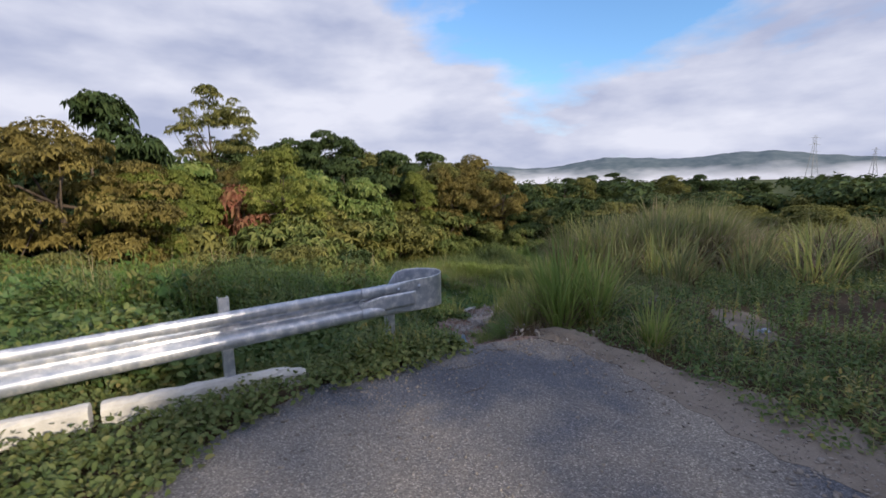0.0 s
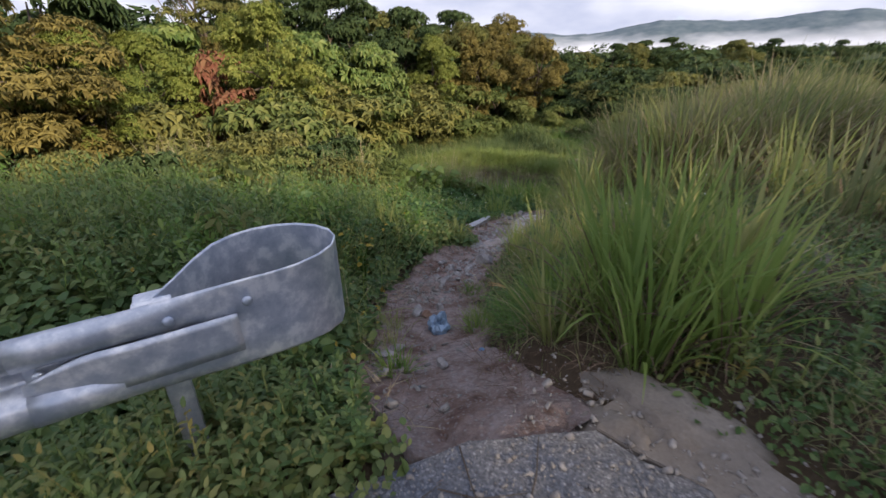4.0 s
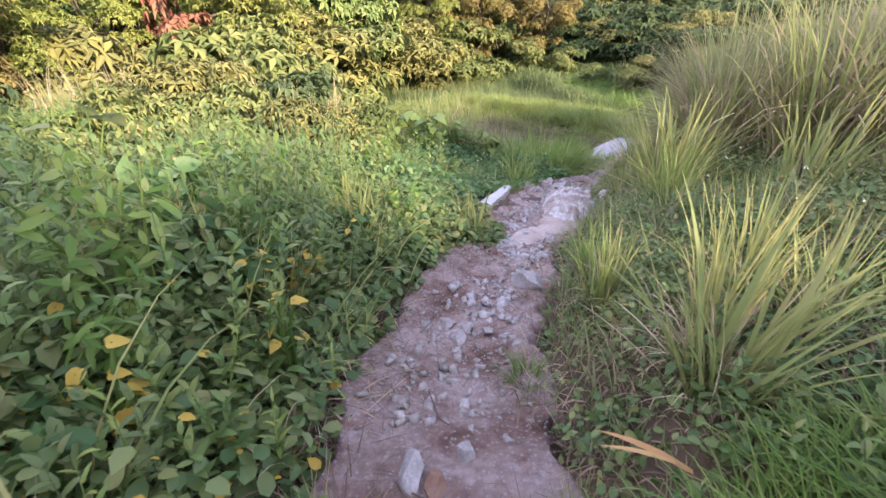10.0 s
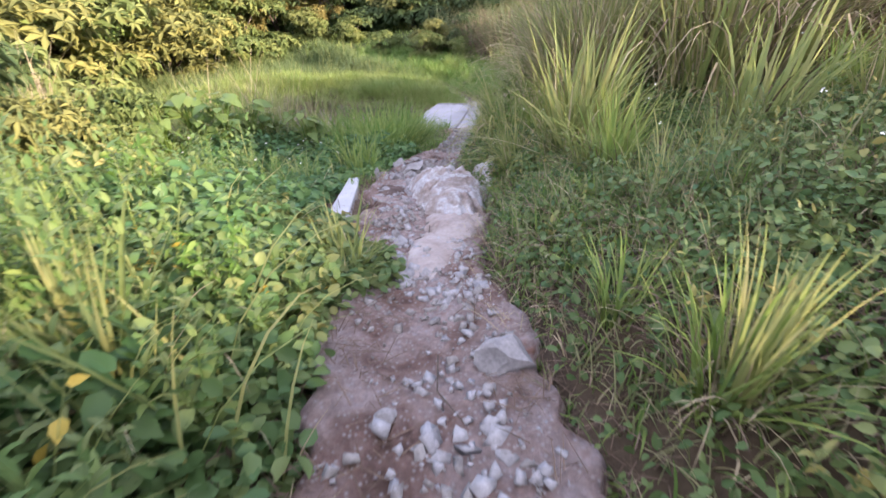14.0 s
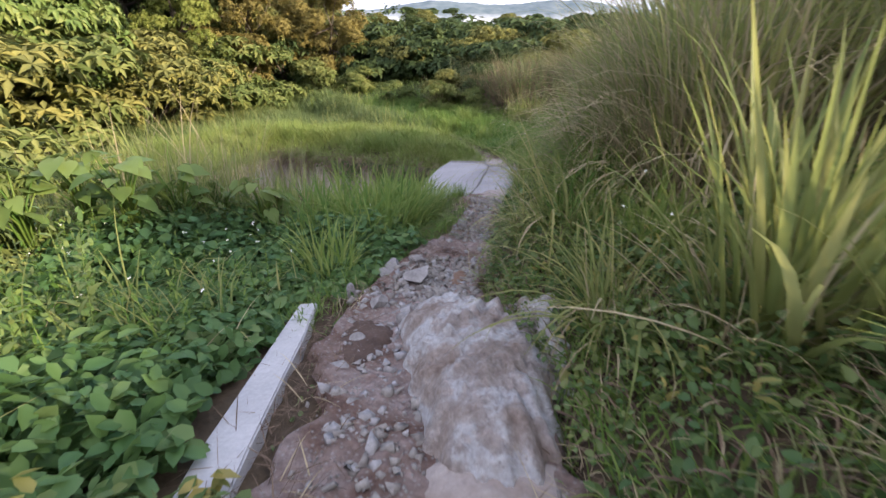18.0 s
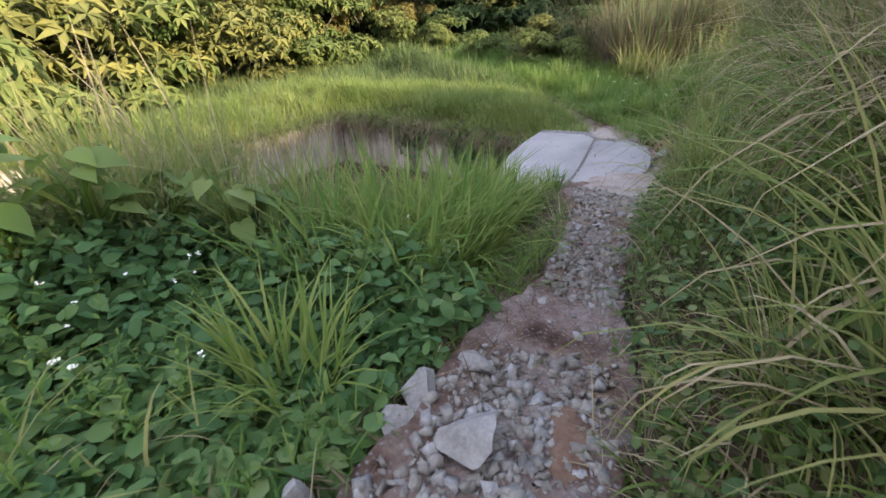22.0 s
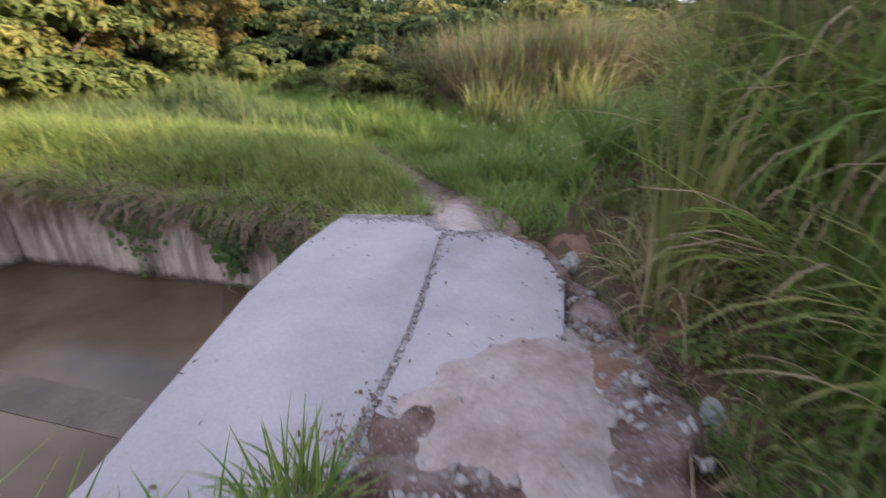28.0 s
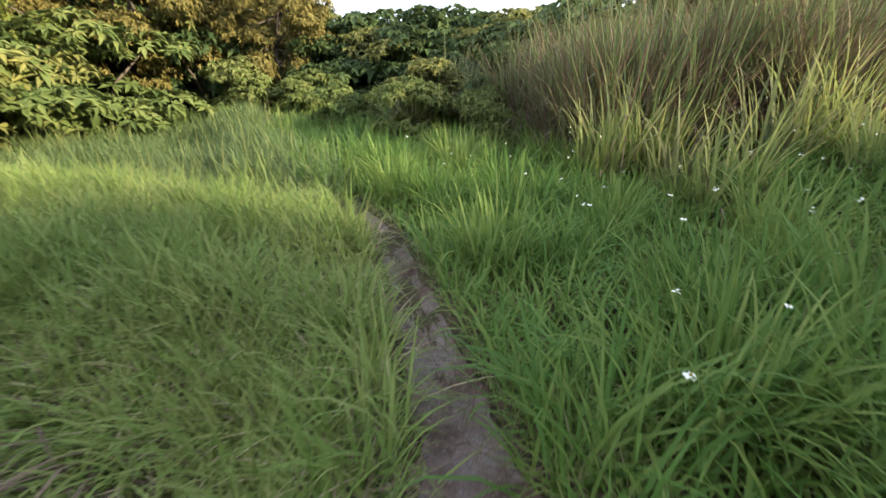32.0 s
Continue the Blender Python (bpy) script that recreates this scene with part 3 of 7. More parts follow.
def slab_mesh(name, poly, top, depth, mat, wobble=0.0, bevel=0.02):
    """A flat slab with a bevelled upper rim; the outline is broken by wobble."""
    bm = bmesh.new()
    pts = []
    for (ax, ay), (bx, by) in zip(poly, poly[1:] + poly[:1]):
        k = max(1, int(math.hypot(bx - ax, by - ay) / 0.14)) if wobble else 1
        k = min(k, 40)
        pts += [(ax + (bx - ax) * j / k + rng.normal(0, wobble), ay + (by - ay) * j / k + rng.normal(0, wobble)) for j in range(k)]
    face = bm.faces.new([bm.verts.new((x, y, top(x, y) if callable(top) else top)) for x, y in pts])
    if face.normal.z < 0:
        face.normal_flip()
    got = bmesh.ops.extrude_face_region(bm, geom=[face])
    low = [v for v in got["geom"] if isinstance(v, bmesh.types.BMVert)]
    for v in low:
        v.co.z -= depth
    bmesh.ops.recalc_face_normals(bm, faces=bm.faces)
    if bevel:
        rim = [e for e in bm.edges if all(v not in low for v in e.verts)]
        bmesh.ops.bevel(bm, geom=rim, offset=bevel, segments=2, affect="EDGES")
    me = bpy.data.meshes.new(name)
    bm.to_mesh(me)
    bm.free()
    me.materials.append(mat)
    return me


road = new("road", slab_mesh("road", ROAD, 0.0, 0.12, ASPHALT, 0.025, 0.012))
tagged(road, "worn grey asphalt road that breaks off at the weeds", "road", kind="structure")

# the trail: a rough strip a little proud of the ground sheet
mid = []
for k in range(1, len(TRAIL) - 2):
    a, b = TRAIL[k], TRAIL[k + 1]
    n = max(2, int(np.linalg.norm(b - a) / 0.05))
    mid += [(*(a + (b - a) * j / n), TRAIL_HALF[k] + (TRAIL_HALF[k + 1] - TRAIL_HALF[k]) * j / n) for j in range(n)]
mid = np.array(mid)
mid[:, :3] = np.stack([np.convolve(np.pad(mid[:, c], 8, "edge"), np.ones(17) / 17, "valid") for c in range(3)], 1)
mid = mid[mid[:, 1] < 19.6]
tangent = np.gradient(mid[:, :2], axis=0)
tangent /= np.linalg.norm(tangent, axis=1)[:, None]
across = np.stack([tangent[:, 1], -tangent[:, 0]], 1)
strips = 27
u = np.linspace(-1, 1, strips)
edge = 1 + 0.22 * ripple(mid[:, 0] * 3, mid[:, 1] * 3, 0.5) + 0.10 * ripple(mid[:, 0] * 9, mid[:, 1] * 9, 0.4)
px = mid[:, 0, None] + across[:, 0, None] * u[None] * (mid[:, 3] * edge)[:, None]
py = mid[:, 1, None] + across[:, 1, None] * u[None] * (mid[:, 3] * edge)[:, None]
pz = mid[:, 2, None] + 0.05 * np.abs(u[None]) ** 2 * 1.2 - 0.02 + 0.026 * ripple(px * 1.0, py * 1.0, 0.15) + 0.014 * ripple(px + 5, py, 0.05) + rng.normal(0, 0.005, px.shape)
pz = np.where(np.abs(u[None]) > 0.97, pz - 0.10, pz) - 0.055 * step(15.2, 16.4, py)
slab_side = outside(APRON, px, py)
pz = np.where(((slab_side < 0.03) & (py > 12.85 + 0.1 * ripple(px, py, 0.2))) | (slab_side < -0.12), -3.0, pz)
first = (np.arange(len(mid) - 1)[:, None] * strips + np.arange(strips - 1)[None]).ravel()
trail = new("trail", quick_mesh("trail", np.stack([px, py, pz], 2).reshape(-1, 3), np.stack([first, first + 1, first + strips + 1, first + strips], 1), TRAIL_DIRT, True))
tagged(trail, "trodden pale earth and rubble footpath", "path", kind="structure")


def trail_height(x, y):
    z, w, d = along_trail(np.array([x]), np.array([y]))
    return float(z[0])


# ---- basin, water, apron ----
def basin_walls():
    whole = thing("basin_wall", "stained grey concrete retaining wall round a muddy basin", "wall", kind="structure")
    for (ax, ay), (bx, by) in zip(BASIN, BASIN[1:] + BASIN[:1]):
        n = max(1, int(round(math.hypot(bx - ax, by - ay) / 1.25)))
        d = Vector((bx - ax, by - ay, 0)).normalized()
        out = Vector((d.y, -d.x, 0))
        if outside(BASIN, np.array([(ax + bx) / 2 + out.x * 0.1]), np.array([(ay + by) / 2 + out.y * 0.1]))[0] < 0:
            out = -out
        for k in range(n):
            bm = bmesh.new()
            p, q = Vector((ax, ay, 0)).lerp(Vector((bx, by, 0)), k / n), Vector((ax, ay, 0)).lerp(Vector((bx, by, 0)), (k + 1) / n)
            p, q = p + d * 0.006, q - d * 0.006
            high = WALL_TOP if (ay + by) / 2 > 15.3 else (-3.0 if by > 12.4 else -3.1)
            box = [bm.verts.new((c.x, c.y, z)) for z in (-5.6, high) for c in (p, q, q + out * 0.22, p + out * 0.22)]
            for f in ((0, 1, 2, 3), (4, 5, 6, 7), (0, 1, 5, 4), (1, 2, 6, 5), (2, 3, 7, 6), (3, 0, 4, 7)):
                bm.faces.new([box[j] for j in f])
            bmesh.ops.recalc_face_normals(bm, faces=bm.faces)
            bmesh.ops.bevel(bm, geom=[e for e in bm.edges if abs(e.verts[0].co.z - e.verts[1].co.z) < 0.01 and e.verts[0].co.z > -4], offset=0.02, segments=2, affect="EDGES")
            part("wall_panel", bm, WALL_CONCRETE, whole)


basin_walls()

m, n_, l_, p_ = material("muddy_water", 0.13, 0, 0.22)
w1 = noise_tex(n_, l_, 0.7, 4)
r1 = ramp(n_, [(0.35, (0.07, 0.052, 0.033)), (0.65, (0.12, 0.092, 0.062))])
l_.new(w1.outputs["Fac"], r1.inputs["Fac"])
l_.new(r1.outputs["Color"], p_.inputs["Base Color"])
w2 = noise_tex(n_, l_, 5, 3)
bumped(n_, l_, p_, w2.outputs["Fac"], 0.06, 0.02)
WATER = m
me = slab_mesh("water", BASIN, WATER_Z, 0.3, WATER, 0, 0)
water = tagged(new("water", me), "still brown muddy water in a concrete basin", "water", kind="structure")

MUD = surface("wet_mud", [(0.3, (0.06, 0.05, 0.04)), (0.7, (0.13, 0.105, 0.08))], [(0.3, (0.35, 0.34, 0.33)), (0.7, (0.65, 0.64, 0.63))], (2, 30), 0.35, 0.3, 0.01)
sill = new("sunken_sill", slab_mesh("sunken_sill", [(-1.2, 15.1), (2.95, 17.15), (4.75, 15.4), (4.45, 15.12), (2.85, 16.66), (-0.9, 14.75)], WATER_Z + 0.008, 0.2, MUD, 0.0, 0.004))
tagged(sill, "dark silted concrete sill just under the muddy water", "sill", kind="structure")

apron = thing("concrete_apron", "smooth pale concrete apron with a long joint beside the basin", "slab", kind="structure")
left_part = [APRON[0], *APRON[1:6], APRON[6], (5.384, 12.758), (6.034, 13.397), (6.938, 14.462), APRON[14]]
right_part = [(5.416, 12.742), (5.9, 12.75), *APRON[9:13], (6.966, 14.439), (6.066, 13.383)]
for poly in (left_part, right_part):
    attach("concrete_slab", slab_mesh("concrete_slab", poly, lambda x, y: -2.865 + 0.03 * math.sin(x * 2.0), 0.4, CONCRETE, 0, 0.007), apron)
attach("joint_filler", slab_mesh("joint_filler", [(5.372, 12.772), (5.428, 12.730), (6.08, 13.37), (6.98, 14.426), (6.924, 14.474), (6.022, 13.41)], lambda x, y: -2.884 + 0.03 * math.sin(x * 2.0), 0.1, STONE, 0, 0.0), apron, "grey grit filling the joint")


# ---- guardrail and kerb by the road ----
RAIL_U = Vector((0.841, 0.541, 0))
RAIL_N = Vector((-0.541, 0.841, 0))           # away from the road
RAIL_O = Vector((0.675, 1.285, 0.525))           # last bolt, mid height of the beam
W_PROFILE = [(-0.155, 0.028), (-0.145, 0.012), (-0.12, 0.0), (-0.08, 0.0), (-0.055, 0.012), (-0.03, 0.072), (-0.015, 0.083), (0.015, 0.083), (0.03, 0.072), (0.055, 0.012), (0.08, 0.0), (0.12, 0.0), (0.145, 0.012), (0.155, 0.028)]


def sheet(rows, thick, mat, name, parent, label=""):
    """A bent steel sheet through rows of points, with thickness."""
    bm = bmesh.new()
    grid = [[bm.verts.new(p) for p in row] for row in rows]
    for a, b in zip(grid, grid[1:]):
        for k in range(len(a) - 1):
            bm.faces.new((a[k], a[k + 1], b[k + 1], b[k]))
    bmesh.ops.recalc_face_normals(bm, faces=bm.faces)
    bmesh.ops.solidify(bm, geom=bm.faces[:], thickness=thick)
    return part(name, bm, mat, parent, label, smooth=True)


def box_part(name, lo, hi, mat, parent, label="", bevel=0.004, turn=None):
    bm = bmesh.new()
    bmesh.ops.create_cube(bm, size=1)
    for v in bm.verts:
        v.co = Vector((lo[k] + (hi[k] - lo[k]) * (v.co[k] + 0.5) for k in range(3)))
    if bevel:
        bmesh.ops.bevel(bm, geom=bm.edges[:], offset=bevel, segments=2, affect="EDGES")
    if turn is not None:
        bmesh.ops.transform(bm, matrix=turn, verts=bm.verts)
    return part(name, bm, mat, parent, label)


def guardrail():
    rail = thing("guardrail", "galvanised steel crash barrier with a curled end beside the road", "guardrail", at=(0, 0, 0))
    place_at = lambda s, n, z: RAIL_O + RAIL_U * s + RAIL_N * n + Vector((0, 0, z))
    sheet([[place_at(s, d, z) for z, d in W_PROFILE] for s in np.linspace(-9.5, -0.42, 24)], 0.004, GALVANISED, "beam", rail)
    # end piece: the W flattens out and curls round to the back
    rows = []
    for s in np.linspace(-0.66, 0.08, 9):
        f = float(step(-0.45, 0.0, s))
        rows.append([place_at(s, d * (1 - f) - 0.006 + 0.012 * f, z * (1 + 0.08 * f)) for z, d in W_PROFILE])
    bend = [(0.08, 0.0), (0.17, 0.012), (0.27, 0.035), (0.345, 0.085), (0.385, 0.165), (0.39, 0.26), (0.36, 0.36), (0.29, 0.44), (0.19, 0.48), (0.10, 0.485), (0.01, 0.455), (-0.07, 0.40), (-0.15, 0.32), (-0.22, 0.235), (-0.30, 0.16), (-0.40, 0.10), (-0.50, 0.075)]
    bend = [tuple(np.mean([bend[max(k - 1, 0)], bend[k], bend[min(k + 1, len(bend) - 1)]], axis=0)) for k in range(len(bend))]
    for k, (s, d_) in enumerate(bend[1:], 1):
        pinch = 1.08 + 0.10 * float(step(0, 4, k)) - 0.70 * float(step(10.5, 16, k))
        rows.append([place_at(s, d_, z * pinch) for z, d in W_PROFILE])
    sheet(rows, 0.004, GALVANISED, "end_loop", rail, "dull steel end loop with sun dapples painted into its colour")
    # a pointed tongue of the end piece laps over the beam's valley
    tongue = []
    for s in np.linspace(-0.66, -0.06, 13):
        wide = 0.062 * float(step(-0.70, -0.46, s)) + 0.004
        tongue.append([place_at(s, 0.030 - 0.036 * float(step(-0.66, -0.36, s)), z - 0.012) for z in np.linspace(-wide - 0.02, wide, 6)])
    sheet(tongue, 0.004, GALVANISED, "end_tongue", rail, "flat pointed steel tongue lapping the beam")
    frame_turn = Matrix((( *RAIL_U, 0), (*RAIL_N, 0), (0, 0, 1, 0), (0, 0, 0, 1))).transposed()
    for s in (-0.30, -1.83, -3.7, -5.6, -7.5, -9.4):
        foot = place_at(s, 0, 0)
        turn = Matrix.Translation((foot.x, foot.y, 0)) @ frame_turn
        top = 0.53 if s > -1 else 0.78
        post = box_part("post", (-0.04, 0.10, -0.5), (0.04, 0.115, top), GALVANISED, rail, "grey steel channel post", 0.003, turn)
        box_part("post_flange", (-0.04, 0.117, -0.5), (-0.032, 0.18, top), GALVANISED, post, "", 0.002, turn)
        box_part("post_flange", (0.032, 0.117, -0.5), (0.04, 0.18, top), GALVANISED, post, "", 0.002, turn)
    turn = Matrix.Translation(RAIL_O) @ frame_turn
    box_part("bracket", (-0.36, 0.03, -0.02), (-0.26, 0.26, 0.10), GALVANISED, rail, "folded pale steel spacer bracket", 0.006, turn)
    box_part("bracket", (-0.36, 0.05, 0.102), (-0.24, 0.16, 0.112), GALVANISED, rail, "folded pale steel spacer bracket", 0.003, turn)
    for s, z, d in ((-1.83, 0.0, 0.075), (-0.62, 0.0, 0.05), (-0.02, 0.09, -0.012), (-0.26, 0.09, -0.006), (-0.55, 0.0, 0.06), (-3.7, 0.0, 0.075)):
        bm = bmesh.new()
        bmesh.ops.create_uvsphere(bm, u_segments=12, v_segments=6, radius=0.019)
        p = place_at(s, d, z)
        bmesh.ops.transform(bm, matrix=Matrix.Translation(p) @ frame_turn @ Matrix.Diagonal((1, 0.55, 1, 1)), verts=bm.verts)
        part("bolt", bm, GALVANISED, rail, "round steel bolt head", True)
    for s in (-1.83, -0.58, -3.7):
        box_part("washer_plate", (s - 0.05, 0.066, -0.02), (s + 0.05, 0.074, 0.02), GALVANISED, rail, "", 0.002, turn)


guardrail()


def kerb(a, b, broken):
    """One length of rounded white kerb lying in the weeds."""
    ob = thing("kerb_stone", "chipped white painted concrete kerb in the weeds", "kerb", "kerb along the road", at=(a[0], a[1], 0.03))
    bm = bmesh.new()
    d = Vector((b[0] - a[0], b[1] - a[1], 0))
    length = d.length
    turn = Matrix.Rotation(math.atan2(d.y, d.x), 4, "Z")
    profile = [(-0.062, -0.10), (-0.064, 0.03), (-0.056, 0.055), (-0.035, 0.075), (0, 0.082), (0.035, 0.075), (0.056, 0.055), (0.064, 0.03), (0.062, -0.10)]
    cuts = np.linspace(0, length, 26)
    grid = []
    for k, s in enumerate(cuts):
        end = broken * max(0, (s - length + 0.25) / 0.25)
        grid.append([bm.verts.new((s + (rng.normal(0, 0.02) if end else 0), y * (1 - 0.25 * end) + rng.normal(0, 0.003), z - (0.05 * end if z > 0 else 0) + rng.normal(0, 0.003))) for y, z in profile])
    for p, q in zip(grid, grid[1:]):
        for k in range(len(profile) - 1):
            bm.faces.new((p[k], p[k + 1], q[k + 1], q[k]))
    bm.faces.new(grid[0][::-1])
    bm.faces.new(grid[-1])
    bmesh.ops.recalc_face_normals(bm, faces=bm.faces)
    bmesh.ops.transform(bm, matrix=turn, verts=bm.verts)
    part("kerb_body", bm, PAINTED, ob, smooth=False)


kerb((-1.71, 0.03), (-0.36, 0.60), 1)
for k in range(4):
    kerb((-1.75 - 1.38 * (k + 1), 0.0 - 0.60 * (k + 1)), (-1.75 - 1.38 * k - 0.03, 0.0 - 0.60 * k), 0)

# ---- plants: prototypes ----
def blades_mesh(name, count, spread_r, length, width, lean, droop, mat, segments=6):
    """A tuft: most blades lean out from the middle; a few stand far above the rest or lie flat."""
    r = spread_r * np.sqrt(rng.uniform(0, 1, count))
    a = rng.uniform(0, math.tau, count)
    base = np.stack([r * np.cos(a), r * np.sin(a), np.full(count, -0.04)], 1)
    heading = a + rng.normal(0, 0.8, count)
    ln = length * (0.3 + 0.85 * rng.random(count) ** 0.8)
    tilt = np.abs(rng.normal(lean, lean * 0.75, count)) + 0.25 * lean * np.sin(3 * a + rng.uniform(0, 6))
    v, f = ribbons(base, heading, ln, width * rng.uniform(0.5, 1.35, count), np.clip(tilt, 0, 1.4), np.clip(rng.normal(droop, droop * 0.65, count), 0.03, 2.7), segments, 0.45)
    return quick_mesh(name, v, f, mat)


def tussock(kind, green, dry, label):
    ob = thing("grass_tussock", label, "grass", "grass tussocks " + kind)
    attach("green_tuft", green, ob)
    if dry:
        attach("dry_tuft", dry, ob, "straw-coloured dry blades")
    ob.location = (0, 0, -60)
    return ob


PROTO = {
    "bright": [tussock("bright", blades_mesh("bright_blades", 62, 0.15, 1.08, 0.030, 0.22, 0.5, g_), blades_mesh("bright_fine", 40, 0.2, 0.8, 0.012, 0.4, 0.9, m_), "bright yellow-green clump of long grass") for g_, m_ in ((YELLOW, STRAW), (FRESH, DEAD), (FRESH, STRAW))],
    "tall": [tussock("tall", blades_mesh("tall_blades", 170, 0.30, 1.85, 0.020, 0.15, 0.75, m_, 7), blades_mesh("tall_dry", 60, 0.34, 1.5, 0.016, 0.22, 1.7, STRAW, 7), "tall clump of green and straw grass on the bank") for m_ in (TALL, YELLOW, TALL)],
    "lush": [tussock("lush", blades_mesh("lush_blades", 130, 0.24, 0.85, 0.025, 0.18, 0.95, m_), blades_mesh("lush_dry", 20, 0.2, 0.5, 0.012, 0.5, 1.2, STRAW), "lush green clump of broad grass beside the path") for m_ in (LUSH, FRESH)],
    "straw": [tussock("straw", blades_mesh("straw_green", 70, 0.3, 1.5, 0.020, 0.18, 0.8, YELLOW), blades_mesh("straw_blades", 150, 0.36, 1.75, 0.014, 0.16, 1.8, m_, 7), "dry brown clump of dead grass") for m_ in (STRAW, DEAD, STRAW)],
    "arch": [tussock("arch", blades_mesh("arch_blades", 120, 0.22, 1.3, 0.017, 0.34, 1.45, m_, 7), blades_mesh("arch_dry", 22, 0.24, 1.05, 0.015, 0.45, 1.6, STRAW, 6), "overhanging green grass with long arching blades") for m_ in (FRESH, YELLOW, LUSH)],
    "field": [tussock("field", blades_mesh("field_blades", 150, 0.26, 0.75, 0.014, 0.35, 0.9, LAWN), blades_mesh("field_dry", 60, 0.26, 0.5, 0.008, 0.6, 1.3, DEAD), "yellow-green grass clump beside the basin") for _ in range(2)],
    "reed": [tussock("reed", blades_mesh("reed_blades", 60, 0.28, 1.5, 0.014, 0.10, 0.6, YELLOW, 6), blades_mesh("reed_dry", 16, 0.30, 1.65, 0.012, 0.08, 0.55, STRAW, 6), "thin pale reeds before the basin") for _ in range(2)],
    "golden": [tussock("golden", blades_mesh("golden_blades", 95, 0.26, 1.9, 0.017, 0.13, 0.6, YELLOW, 7), blades_mesh("golden_dry", 150, 0.28, 1.75, 0.014, 0.16, 1.1, STRAW, 7), "tall golden-green clump of grass above the path") for _ in range(2)],
    "hanging": [tussock("hanging", blades_mesh("hanging_green", 70, 0.26, 1.75, 0.020, 0.12, 0.7, TALL, 7), blades_mesh("hanging_straw", 175, 0.26, 1.55, 0.015, 0.14, 2.25, STRAW, 8), "tall clump of grass with pale dry blades hanging down") for _ in range(2)],
    "upright": [tussock("upright", blades_mesh("upright_blades", 60, 0.15, 1.5, 0.026, 0.08, 0.28, YELLOW, 7), blades_mesh("upright_dry", 40, 0.18, 0.9, 0.014, 0.35, 1.4, STRAW, 6), "tall upright clump of yellow-green grass") for _ in range(2)],
    "thin": [tussock("thin", blades_mesh("thin_blades", 50, 0.12, 0.85, 0.012, 0.22, 0.6, YELLOW), blades_mesh("thin_dry", 22, 0.16, 0.6, 0.008, 0.3, 1.0, STRAW), "thin yellowing clump of grass among weeds") for _ in range(2)],
}


def plant(kind, x, y, size=1.0, turn=None, sink=0.0):
    z = height(x, y)
    src = PROTO[kind][int(rng.integers(len(PROTO[kind])))]
    ob = copy_thing(src, Matrix.Translation((x, y, z - sink)) @ Matrix.Rotation(rng.uniform(0, math.tau) if turn is None else turn, 4, "Z"))
    ob.scale = (size * rng.uniform(0.92, 1.08), size * rng.uniform(0.92, 1.08), size)
    return ob


def scatter(n, x0, x1, y0, y1, keep):
    x, y = rng.uniform(x0, x1, n), rng.uniform(y0, y1, n)
    z, w, d = along_trail(x, y)
    bare = np.hypot((x - 7.58) / 0.16, (y - 13.9) / 0.4) < 0.95 + 0.3 * ripple(x, y, 0.1)   # trodden red earth
    ok = ~bare & keep(x, y, d, w, outside(ROAD, x, y), outside(BASIN, x, y), outside(APRON, x, y))
    return x[ok], y[ok], d[ok], w[ok]


